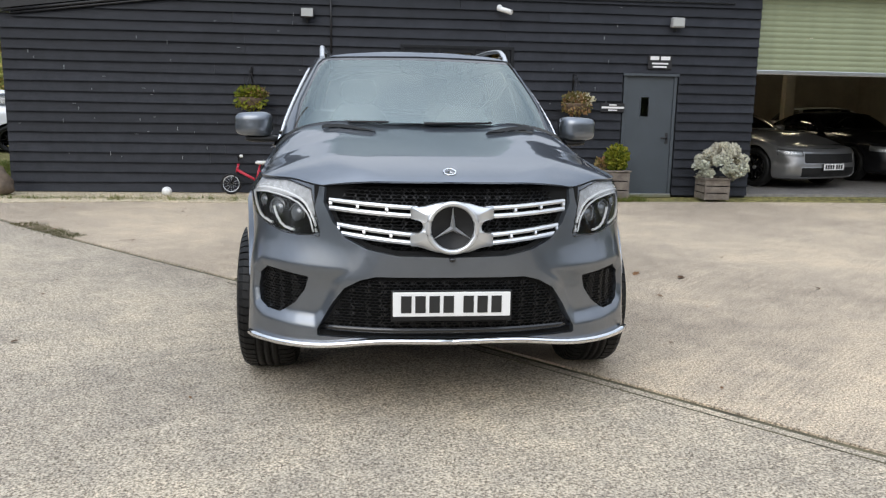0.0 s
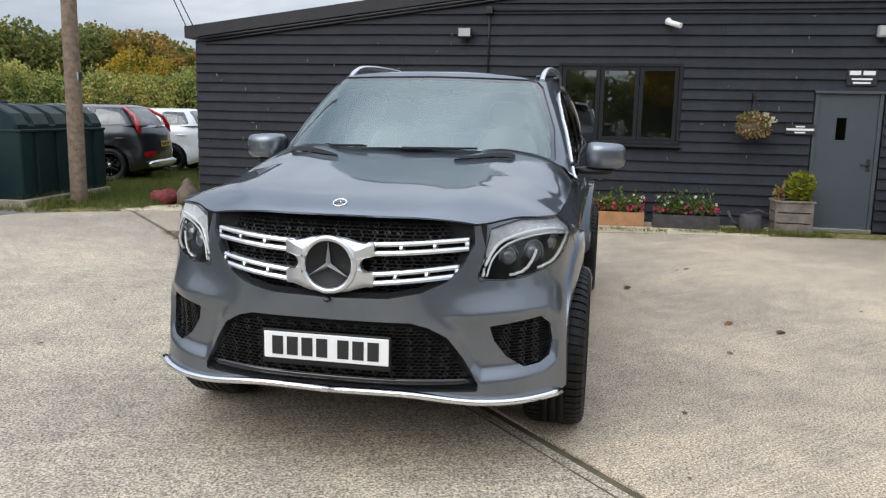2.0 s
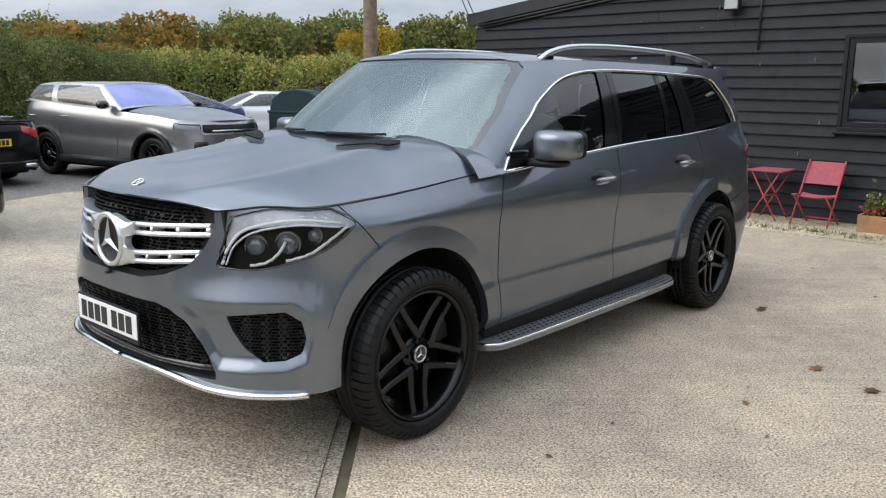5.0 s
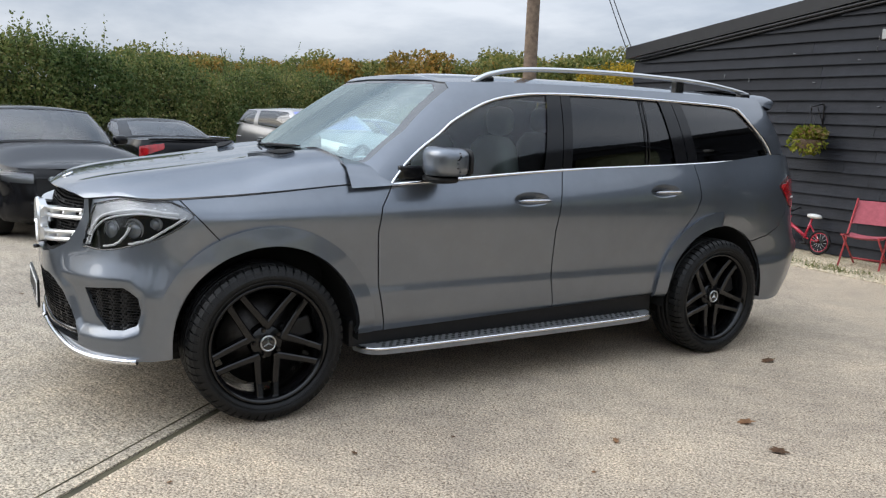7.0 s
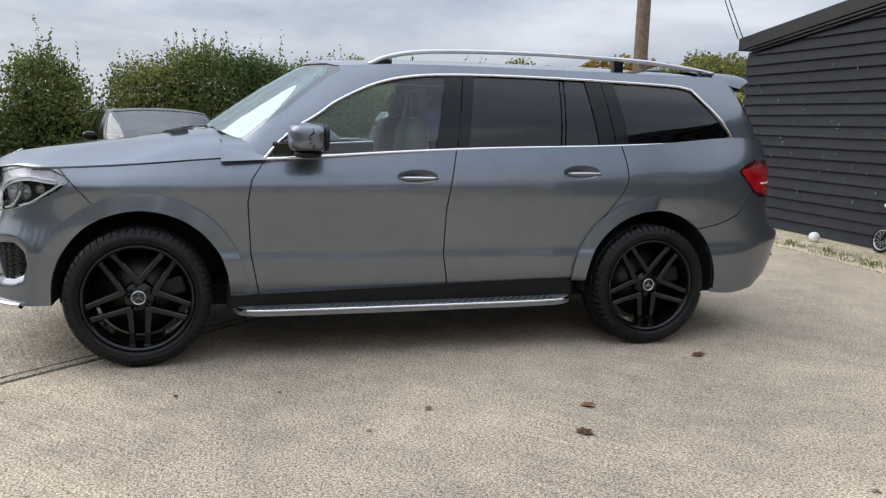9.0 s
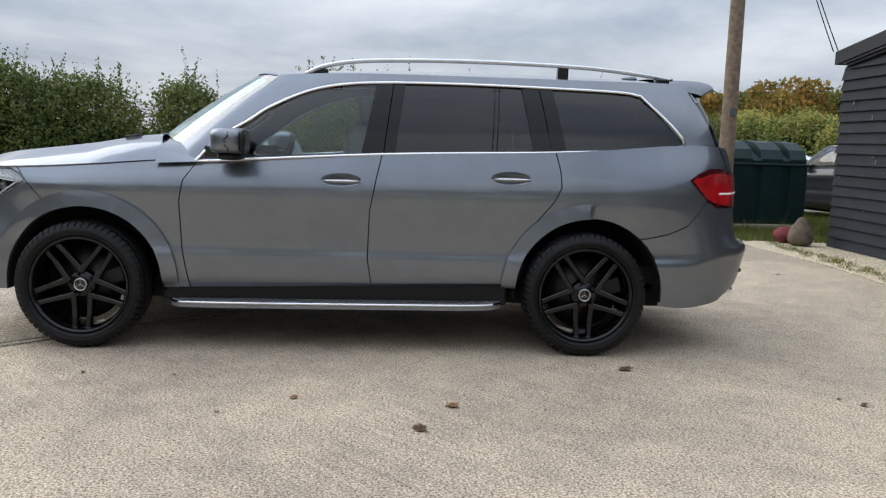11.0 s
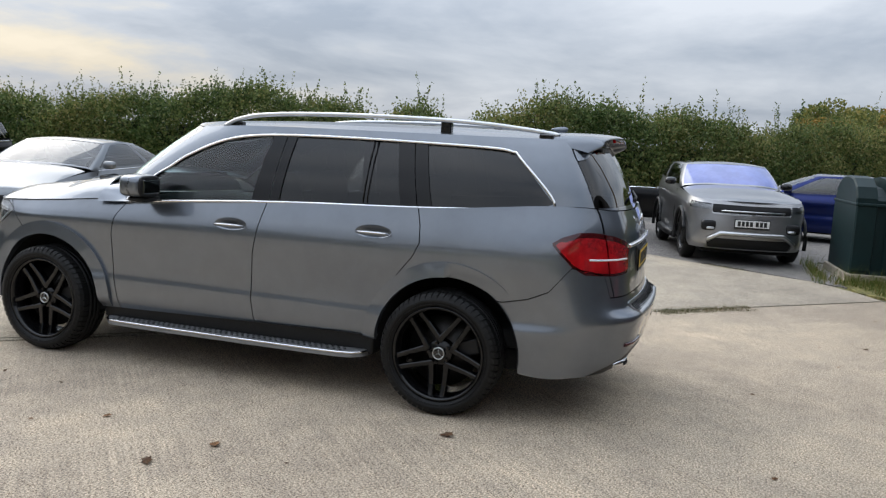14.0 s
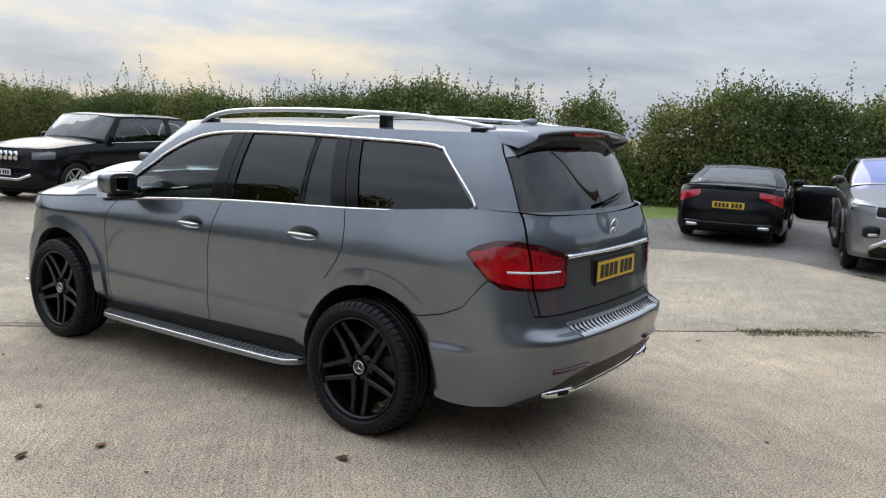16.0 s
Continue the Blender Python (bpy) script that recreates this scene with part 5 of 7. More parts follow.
flat("lawn", [(-40, -26), (-12.0, -26), (-11.0, -5), (-12.2, -.9), (-14.5, .6), (-40, 2)], -0.008, LAWN, "mown grass strip before the hedge", "grass")
flat("gravel_strip", [(-5.95, 6.75), (-5.5, 6.82), (-3.2, 7.0), (-1.5, 6.87), (1.0, 6.80), (3.0, 7.1), (3.6, 7.6), (3.6, 8.2), (-5.7, 8.2)], 0.006, GRAVEL, "yellow gravel strip along the boarded wall", "gravel")
flat("verge", [(-12, 9.5), (-8.4, 6.45), (-7.0, 6.35), (-6.2, 6.47), (-5.9, 6.78), (-5.66, 8.2), (-5.66, 30), (-16, 30)], 0.002, EARTH, "weedy grass verge beside the building", "grass verge")

building = thing("wall_north", "black-stained weatherboard gable wall of a low workshop", "wall", kind="structure")
WIN = (.36, 1.99, 1.165, 2.21)
DOOR = (3.83, 4.63, .02, 1.89)
core = bmesh.new()
for x0, x1, z0, z1 in ((WALL_L, WIN[0], -.1, 2.5), (WIN[0], WIN[1], -.1, WIN[2]), (WIN[0], WIN[1], WIN[3], 3.2), (WIN[1], DOOR[0], -.1, 3.2), (DOOR[0], DOOR[1], DOOR[3], 3.2), (DOOR[1], SHUT_L, -.1, 3.2), (SHUT_R, WALL_R, -.1, 3.2), (SHUT_L, SHUT_R, 3.3, 4.2)):
    box(core, (x0, WALL_Y + .03, z0), (x1, WALL_Y + .18, z1))
part("wall_core", core, BLACK_TRIM, building)
random.seed(4)
PITCH = .146


def weatherboard(x0, x1, z, top=.152):
    """One feathered board with a slightly uneven lower edge."""
    n = max(2, int((x1 - x0) / .5))
    v, f = [], []
    ph = random.uniform(0, 6)
    for i in range(n + 1):
        x = x0 + (x1 - x0) * i / n
        w = .004 * math.sin(x * 1.3 + ph) + random.uniform(-.0015, .0015)
        v += [(x, WALL_Y - .042, z + w), (x, WALL_Y - .004, z + w + .002), (x, WALL_Y - .002, z + top + .02), (x, WALL_Y - .021, z + top * .55 + w * .5)]
    for i in range(n):
        a = i * 4
        f += [(a, a + 4, a + 7, a + 3), (a + 3, a + 7, a + 6, a + 2), (a + 1, a + 5, a + 4, a)]
    f += [(0, 3, 2, 1), (n * 4 + 1, n * 4 + 2, n * 4 + 3, n * 4)]
    return part("board", mesh_of("board", v, f, BOARD), None, building)


row = 0
z = .015
while z < 3.9:
    spans = [(WALL_L, SHUT_L)]
    def hole(spans, a, b):
        out = []
        for p, q in spans:
            if b <= p or a >= q:
                out.append((p, q))
            else:
                out += [s for s in ((p, a), (b, q)) if s[1] - s[0] > .02]
        return out
    zm = z + PITCH / 2
    if WIN[2] - .10 < zm < WIN[3] + .06:
        spans = hole(spans, WIN[0] - .05, WIN[1] + .05)
    if zm < DOOR[3] + .06:
        spans = hole(spans, DOOR[0] - .05, DOOR[1] + .05)
    left = (z + .1 - 2.57) / .128 - 5.42
    spans = hole(spans, -9, left) if left > WALL_L else spans
    spans.append((SHUT_R, WALL_R))
    if zm > 3.25:
        spans = [(max(left, WALL_L), WALL_R)]
    for a, b in spans:
        x = a
        while x < b - .02:
            step = random.uniform(2.8, 4.4)
            e = b if x + step > b - 1.2 else x + step
            weatherboard(x + .002, e - .002, z)
            x = e
    z += PITCH
    row += 1

tagged(part("wall_west", boxes(((WALL_L - .02, WALL_Y + .02, -.1), (WALL_L + .12, 24, 2.55))), BOARD), "black boarded side wall of the workshop", "wall", kind="structure")
tagged(part("wall_east", boxes(((WALL_R - .1, WALL_Y + .2, -.1), (WALL_R, 24, 4.0))), WHITE_WALL), "inner end wall of the workshop", "wall", kind="structure")
bm = bmesh.new()
xs = [(-5.52, roof_z(-5.52)), (5.0, roof_z(5.0)), (15.6, roof_z(-5.6))]
for y0, y1, dz0, dz1 in ((8.02, 24.3, .02, .20),):
    for (xa, za), (xb, zb) in zip(xs, xs[1:]):
        vs = [bm.verts.new(p) for p in ((xa, y0, za + dz0), (xb, y0, zb + dz0), (xb, y0, zb + dz1), (xa, y0, za + dz1), (xa, y1, za + dz0), (xb, y1, zb + dz0), (xb, y1, zb + dz1), (xa, y1, za + dz1))]
        for q in ((0, 1, 2, 3), (7, 6, 5, 4), (0, 4, 5, 1), (1, 5, 6, 2), (2, 6, 7, 3), (3, 7, 4, 0)):
            bm.faces.new([vs[i] for i in q])
tagged(part("roof", bm, BLACK_TRIM), "low black roof with a deep bargeboard", "roof", kind="structure")
tagged(part("trim", tube([(x, 8.04, roof_z(x) - .015) for x in np.linspace(-5.3, 4.9, 12)], .022, 6), BLACK_TRIM), "black cable run under the bargeboard", "trim", kind="structure")
tagged(part("trim", tube([(x, 8.045, roof_z(x) - .06) for x in np.linspace(-5.2, 4.9, 12)], .016, 6), BLACK_TRIM), "black cable run under the bargeboard", "trim", kind="structure")

# room behind the window and the door, workshop behind the shutter
for nm, lo, hi, m in (("wall_office_back", (-1.0, 11.0, -.1), (5.5, 11.1, 3.0), WHITE_WALL), ("wall_office_left", (-1.1, 8.3, -.1), (-1.0, 11.1, 3.0), WHITE_WALL), ("wall_partition", (5.5, 8.3, -.1), (5.6, 22, 3.2), WHITE_WALL), ("wall_workshop_back", (5.5, 19.0, -.1), (15, 19.1, 4.0), WHITE_WALL)):
    tagged(part(nm, boxes((lo, hi)), m), "plain inner wall of the workshop", "wall", kind="structure")
tagged(part("floor", boxes(((-5.3, 8.28, -.08), (14.9, 23.9, .012))), FLOOR_GREY), "grey painted workshop floor", "floor", kind="structure")
tagged(part("ceiling", boxes(((-1.1, 8.3, 3.0), (5.55, 11.1, 3.05))), WHITE_WALL), "plain office ceiling", "ceiling", kind="structure")

win = thing("window_1", "dark-framed three-pane office window with things on its sill", "window", kind="structure")
x0, x1, z0, z1 = WIN
FRAME = mat("anthracite_frame", (0.011, 0.012, 0.014), 0.4, spec=0.3, vary=0.1)
for lo, hi in (((x0 - .05, z0 - .06), (x1 + .05, z0)), ((x0 - .05, z1), (x1 + .05, z1 + .05)), ((x0 - .05, z0), (x0, z1)), ((x1, z0), (x1 + .05, z1))):
    part("window_frame", boxes(((lo[0], WALL_Y - .05, lo[1]), (hi[0], WALL_Y + .1, hi[1])), bevel=.006), FRAME, win)
PANE = thin_glass("window_glass", (0.80, 0.83, 0.83), ior=2.2)
third = (x1 - x0) / 3
for k in range(3):
    a, b = x0 + k * third, x0 + (k + 1) * third
    sash = part("sash", boxes(((a + .004, WALL_Y - .03, z0 + .004), (a + .06, WALL_Y + .03, z1 - .004)), ((b - .06, WALL_Y - .03, z0 + .004), (b - .004, WALL_Y + .03, z1 - .004)), ((a + .06, WALL_Y - .03, z0 + .004), (b - .06, WALL_Y + .03, z0 + .06)), ((a + .06, WALL_Y - .03, z1 - .06), (b - .06, WALL_Y + .03, z1 - .004))), FRAME, win)
    part("pane", boxes(((a + .055, WALL_Y - .004, z0 + .055), (b - .055, WALL_Y + .004, z1 - .055))), PANE, sash)
part("window_sill", boxes(((x0 - .08, WALL_Y - .09, z0 - .085), (x1 + .08, WALL_Y + .02, z0 - .055)), bevel=.006), FRAME, win)
part("inner_sill", boxes(((x0, WALL_Y + .1, z0 - .03), (x1, WALL_Y + .42, z0)), bevel=.006), WHITE_WALL, win)

door = thing("door_1", "grey flush steel door with a small glazed slot", "door", kind="structure")
x0, x1, z0, z1 = DOOR
part("leaf", boxes(((x0 + .02, WALL_Y - .005, z0 + .02), (x0 + .26, WALL_Y + .05, z1 - .02)), ((x0 + .40, WALL_Y - .005, z0 + .02), (x1 - .02, WALL_Y + .05, z1 - .02)), ((x0 + .26, WALL_Y - .005, z0 + .02), (x0 + .40, WALL_Y + .05, 1.24)), ((x0 + .26, WALL_Y - .005, 1.56), (x0 + .40, WALL_Y + .05, z1 - .02))), DOOR_GREY, door)
part("glazing", boxes(((x0 + .265, WALL_Y + .01, 1.245), (x0 + .395, WALL_Y + .02, 1.555))), PANE, door)
part("glazing_bead", boxes(((x0 + .25, WALL_Y - .012, 1.23), (x0 + .41, WALL_Y - .004, 1.25)), ((x0 + .25, WALL_Y - .012, 1.55), (x0 + .41, WALL_Y - .004, 1.57)), ((x0 + .25, WALL_Y - .012, 1.25), (x0 + .266, WALL_Y - .004, 1.55)), ((x0 + .394, WALL_Y - .012, 1.25), (x0 + .41, WALL_Y - .004, 1.55))), DOOR_GREY, door)
for lo, hi in (((x0 - .03, z0), (x0 + .018, z1)), ((x1 - .018, z0), (x1 + .03, z1))):
    part("door_frame", boxes(((lo[0], WALL_Y - .03, lo[1]), (hi[0], WALL_Y + .06, hi[1])), bevel=.004), DOOR_GREY, door)
part("door_head", boxes(((x0 - .05, WALL_Y - .06, z1 - .018), (x1 + .05, WALL_Y + .06, z1 + .02)), bevel=.004), DOOR_GREY, door)
part("threshold", boxes(((x0 - .03, WALL_Y - .06, -.02), (x1 + .03, WALL_Y + .06, .035)), bevel=.004), SATIN, door)
part("door_handle", tube([(x1 - .08, WALL_Y - .012, .92), (x1 - .08, WALL_Y - .05, .92), (x1 - .19, WALL_Y - .055, .92)], .010, 8), BLACK_TRIM, door)
part("lock_plate", boxes(((x1 - .105, WALL_Y - .014, .83), (x1 - .06, WALL_Y - .006, 1.0)), bevel=.003), BLACK_TRIM, door)

shut = thing("door_2", "sage green roller shutter drawn halfway up", "roller shutter", kind="structure")
slat_me = None
for k in range(17):
    zz = 2.02 + k * .085
    n = 7
    if slat_me is None:
        v = []
        for x in (SHUT_L, SHUT_R):
            v += [(x, WALL_Y + .20 - .014 * math.sin(math.pi * j / (n - 1)) - (.004 if j == 0 else 0), .085 * j / (n - 1)) for j in range(n)]
        slat_me = mesh_of("slat", v, [(j, j + n, j + n + 1, j + 1) for j in range(n - 1)], SHUTTER, True)
    part("slat", slat_me, None, shut).location = (0, 0, zz)
part("bottom_rail", boxes(((SHUT_L, WALL_Y + .17, 1.95), (SHUT_R, WALL_Y + .22, 2.02)), bevel=.01), SATIN, shut)
for xx in (SHUT_L - .02, SHUT_R - .06):
    part("guide_rail", boxes(((xx, WALL_Y + .10, 0), (xx + .08, WALL_Y + .25, 3.4)), bevel=.006), BLACK_TRIM, shut)

# ---- other cars: one builder, their own measures ----
def grid_uv(ncol, nu, nv):
    u = np.repeat(np.arange(nu) * (ncol - 1) / (nu - 1), nv)
    return u, np.tile(np.arange(nv) / (nv - 1), nu)


def cell_dist(u, v, u0, u1, v0, v1, ku=.45, kv=.8):
    return np.minimum(np.minimum(u - u0, u1 - u) * ku, np.minimum(v - v0, v1 - v) * kv)


def parked_car(name, label, at, paint, W, H, fo, wb, ro, hood, belt, ys, yt, yrt, yrb, deck, wr=.34, tumble=.74, rim=None, screen=None, grille=BLACK_PLASTIC, sill=.2, lamp_v=(.70, .92), tail_v=(.60, .90), tail_u=(8.9, 10.0), group="cars parked in the yard", plate=PLATE_WHITE, rear_plate=PLATE_YELLOW, dark=None, category="car", wheels=True, chrome=None, side_mirror=None, grille_v=(.52, .80), intake_v=(.06, .36), plate_h=.40, tail_skew=0.0):
    """A car from its plan and side measures; the front points to -y, the front axle lies at the origin."""
    w, yr = W / 2, wb + ro
    car = thing(name, label, category, at, group)
    feet = [(0, -fo, 0, -1), (.5 * w, -fo + .04, .12, -1), (.80 * w, -fo + .16, .6, -.8), (.96 * w, -fo + .44, .97, -.2), (w, 0, 1, 0), (w, wb * .3, 1, 0), (w, wb * .7, 1, 0), (w, wb, 1, 0), (.97 * w, yr - .42, .97, .2), (.84 * w, yr - .14, .6, .8), (.5 * w, yr - .03, .1, 1), (0, yr, 0, 1)]
    tops = [hood, hood + .005, hood + .01, hood + .03, hood + .6 * (belt[0] - hood), belt[0], (belt[0] + belt[1]) / 2, belt[1], belt[1] + .3 * (deck - belt[1]), deck - .01, deck, deck]
    low = []
    for i, ((x, y, nx, ny), zt) in enumerate(zip(feet, tops)):
        zb = sill + (.02 if 3 < i < 8 else 0) + (.06 if i > 8 else 0)
        o = [-.07, -.005, .005, .0, -.015, -.03, -.09] if i < 3 else ([-.05, -.005, .0, -.012, .006, .0, -.05] if i < 9 else [-.06, 0, .02, .015, -.01, -.03, -.09])
        low.append([(x + nx * q, y + ny * q, zb + (zt - zb) * h) for q, h in zip(o, (0, .13, .34, .5, .70, .86, 1))])
    nu, nv = 120, 26
    m = patch(low, nu, nv)
    u, v = grid_uv(12, nu, nv)
    ra = wr + .055
    for yc in (0, wb):
        r = arch_r(m[0], yc, wr)
        m[0][:, 0] += (m[0][:, 0] > .7 * w) * .012 * smooth01(ra + .07, ra + .05, r)
    f_arch = np.minimum(np.maximum(np.where(m[0][:, 0] > .55 * w, arch_r(m[0], 0, wr), 9), 0), np.where(m[0][:, 0] > .55 * w, arch_r(m[0], wb, wr), 9)) - ra
    cells = {"headlight": (1.55, 3.0, *lamp_v), "tail_light": (*tail_u, *tail_v), "grille": (-1, 1.45, *grille_v), "intake": (-1, 1.6, *intake_v)}
    fs = {k: cell_dist(u, v, *c) for k, c in cells.items()}
    if tail_skew:
        narrow = np.clip((u - tail_u[0]) / (tail_u[1] - tail_u[0]), 0, 1)
        fs["tail_light"] = cell_dist(u, v - tail_skew * (narrow - .5) * .5, *tail_u, tail_v[0] + .10 * narrow ** 2, tail_v[1])
    paint_f = np.minimum(f_arch, -np.maximum.reduce(list(fs.values())))
    panel, _ = split(m, paint_f)
    shell_part("body", panel, paint, car, both=True, thick=.012)
    hole, _ = split(m, f_arch)
    shell_part("inner_shell", hole, LINER, car, both=True, push=-.03)
    for k, mt in (("grille", grille), ("intake", BLACK_PLASTIC)):
        g_, _ = split(m, fs[k])
        shell_part(k, g_, mt, car, both=True, push=-.012)
    for s in (1, -1):
        g_, _ = split(m, fs["headlight"])
        hl_ = shell_part("headlight", g_, LENS, car, s, push=.002)
        shell_part("reflector", g_, LAMP_RING, hl_, s, push=-.025)
        g_, _ = split(m, fs["tail_light"])
        shell_part("tail_light", g_, RED_LENS, car, s, push=.003)
    # bonnet and rear deck
    eb = [low[i][-1] for i in (1, 2, 3, 4)] + [(w * .93, ys + .05, belt[0])]
    mb = [(-fo + .06, hood + .01), (-fo + .22, hood + .05), (-fo + .5, hood + .09), (.1, belt[0] + .05), (ys - .02, belt[0] + .085)]
    rows = [[(e[0] * h, my + (e[1] - my) * h ** 2, mz + (e[2] - mz) * h ** 3.5) for h in (1, .92, .8, .6, .3, 0)] for e, (my, mz) in zip(eb, mb)]
    shell_part("bonnet", patch(rows, 30, 20), paint, car, both=True)
    er = [(w * .92, yrb - .10, belt[1] + .01)] + [low[i][-1] for i in (8, 9, 10)]
    mr = [(yrb - .02, belt[1] + .03 if deck < belt[1] else deck + .02), (yrb + .35 * (yr - yrb), deck + .03), (yr - .12, deck + .02), (yr - .07, deck + .005)]
    rows = [[(e[0] * h, my + (e[1] - my) * h ** 2, mz + (e[2] - mz) * h ** 3) for h in (1, .9, .7, .35, 0)] for e, (my, mz) in zip(er, mr)]
    dk = patch(rows, 16, 16)
    shell_part("rear_deck", (dk[0], dk[1]), paint, car, both=True)
    # cabin
    wt, rz_ = w * tumble, H - .06
    base = [(0, ys, belt[0] + .085), (.5 * w, ys + .05, belt[0] + .08), (.83 * w, ys + .22, belt[0] + .04), (.93 * w, ys + .42, belt[0]), (.945 * w, ys + .5 * (yrb - ys), (belt[0] + belt[1]) / 2), (.94 * w, yrb - .45, belt[1]), (.88 * w, yrb - .16, belt[1] + .02), (.6 * w, yrb - .03, max(deck, belt[1]) + .02), (0, yrb, max(deck, belt[1]) + .02)]
    top = [(0, yt, H - .03), (.5 * wt, yt + .02, H - .035), (.92 * wt, yt + .10, rz_), (wt, yt + .28, rz_ + .005), (1.03 * wt, (yt + yrt) / 2, rz_ + .015), (wt, yrt - .22, rz_), (.93 * wt, yrt - .06, rz_ - .005), (.6 * wt, yrt, H - .045), (0, yrt + .01, H - .04)]
    gr_ = []
    for i, (a, b) in enumerate(zip(base, top)):
        a, b = np.array(a), np.array(b)
        o = np.array((0, -1, .5) if i < 2 else ((.6, -.6, .3) if i < 3 else ((1, 0, .1) if i < 6 else ((.5, .6, .3) if i < 7 else (0, 1, .6)))))
        gr_.append([a + (b - a) * h + o * .03 * 4 * h * (1 - h) for h in (0, .35, .7, 1)])
    cb = patch(gr_, 90, 14)
    u, v = grid_uv(9, 90, 14)
    wins = {"windscreen": (-1, 2.25, .05, .95), "side_window": (2.95, 4.35, .10, .90), "rear_side_window": (4.5, 5.75, .10, .90), "rear_window": (6.6, 9.5, .08, .92)}
    fw = {k: cell_dist(u, v, *c) for k, c in wins.items()}
    fr, _ = split(cb, -np.maximum.reduce(list(fw.values())))
    shell_part("cabin_frame", fr, paint if dark is None else dark, car, both=True, thick=.01)
    for k in ("windscreen", "rear_window"):
        g_, _ = split(cb, fw[k])
        shell_part(k, g_, (screen or GLASS_PARKED) if k == "windscreen" else GLASS_MID, car, both=True, push=-.003)
    for s in (1, -1):
        for k in ("side_window", "rear_side_window"):
            g_, _ = split(cb, fw[k])
            shell_part(k, g_, GLASS_MID, car, s, push=-.003)
        if chrome:
            part("window_trim", tube([((b_[0] + .006) * s, b_[1], b_[2]) for b_ in spline(base[3:7], 14)], .010, 6), chrome, car)
    rows = []
    for x, y, z in top:
        yy = min(max(y, yt + .2), yrt - .2)
        rows.append([(x * (1 - h), y + (yy - y) * h, z + (H - z) * (1 - (1 - h) ** 2)) for h in (0, .2, .5, 1)])
    shell_part("roof_panel", patch(rows, 60, 10), paint, car, both=True)
    for s in (1, -1):
        if wheels:
            for y in (0, wb):
                wheel(car, w - .115, y, wr, wr * .70, .22, s, rim, lug=False)
        part("door_mirror", rounded(((w - .02) if s > 0 else -(w + .17), ys + .42, belt[0] + .03), ((w + .17) if s > 0 else -(w - .02), ys + .58, belt[0] + .16), 3, 8), side_mirror or paint, car)
        for y in (ys + .52 * (yrb - ys), ys + .83 * (yrb - ys)):
            part("door_handle", rounded(((w - .012) if s > 0 else -(w + .03), y, belt[0] - .13), ((w + .03) if s > 0 else -(w - .012), y + .2, belt[0] - .10), 3, 6), chrome or paint, car)
        for y in (ys + .28, ys + .30 + .5 * (yrb - ys)):
            part("shut_line", tube([((w + .002) * s, y + .02, sill + .2), ((w + .004) * s, y, belt[0] * .62), ((w - .02) * s, y + .03, belt[0] - .03)], .004, 4), LINER, car)
    part("underbody", boxes(((-w * .75, -fo + .25, .17), (w * .75, yr - .25, .4)), bevel=.04), LINER, car)
    part("interior", boxes(((-w * .8, ys + .5, .42), (w * .8, yrb - .6, belt[0] - .22)), bevel=.04), LINER, car)
    for x in (-.36, .36):
        car_seat(car, x, (ys + yrb) / 2 - .45, H - 1.08, SEAT_DARK)
    number_plate(car, Matrix.Translation((0, -fo - .012, sill + (hood - sill) * plate_h)), plate)
    number_plate(car, pose(0, yr + .018, sill + (deck - sill) * .62, 0, 0, 180), rear_plate, "rear_number_plate")
    return car


def heading(x, y, dx, dy, z=0.0):
    return pose(x, y, z, 0, 0, math.degrees(math.atan2(dx, -dy)))


GLASS_MID = thin_glass("tinted_car_glass", (0.40, 0.43, 0.43), ior=1.9)
# blue reflection in a windscreen, painted as the pane's own opaque colour
SCREEN_REFLECTION = mat("blue_screen_reflection", (0.16, 0.20, 0.50), 0.08, coat=1.0, vary=0.15, scale=3)
GLASS_PARKED = thin_glass("parked_car_screen", (0.62, 0.70, 0.69), ior=1.9)
SILVER = flake_paint("silver_paint", (0.21, 0.22, 0.23))
GREY2 = flake_paint("mid_grey_paint", (0.27, 0.27, 0.275))
BLACK_PAINT = mat("black_car_paint", (0.008, 0.008, 0.009), 0.14, spec=0.28)
BLUE_PAINT = flake_paint("deep_blue_paint", (0.012, 0.022, 0.11))
WHITE_PAINT = mat("white_car_paint", (0.72, 0.73, 0.74), 0.3, coat=1.0)
DARK_GREY = flake_paint("charcoal_paint", (0.055, 0.057, 0.062))

PALE_GREY = flake_paint("pale_grey_paint", (0.33, 0.33, 0.335))
small_suv = parked_car("compact_suv", "silver grey compact SUV whose windscreen is painted with a blue reflection", heading(-8.82, 4.95, .977, .21), PALE_GREY, 1.86, 1.61, .88, 2.66, .82, 1.00, (1.13, 1.25), .52, 1.22, 3.10, 3.36, 1.24, .372, .76, screen=SCREEN_REFLECTION, sill=.24, side_mirror=GLOSS_BLACK, lamp_v=(.77, .92), grille_v=(.72, .91), intake_v=(.02, .25), plate_h=.56)
for s in (1, -1):
    for yc in (0, 2.66):
        part("arch_trim", tube([(.956 * s, yc + .445 * math.cos(q), .372 + .445 * math.sin(q)) for q in np.linspace(-.25, math.pi + .25, 24)], .032, 6), BLACK_PLASTIC, small_suv)
    part("sill_trim", tube([(.945 * s, .46, .32), (.955 * s, 1.3, .31), (.945 * s, 2.2, .32)], .07, 8), BLACK_PLASTIC, small_suv)
part("grille_bar", tube([(-.48, -.865, .855), (0, -.90, .855), (.48, -.865, .855)], .012, 6), SATIN, small_suv)
part("skid_plate", tube([(-.66, -.84, .38), (-.48, -.90, .50), (.48, -.90, .50), (.66, -.84, .38)], .035, 8), SATIN, small_suv, "silver skid plate")
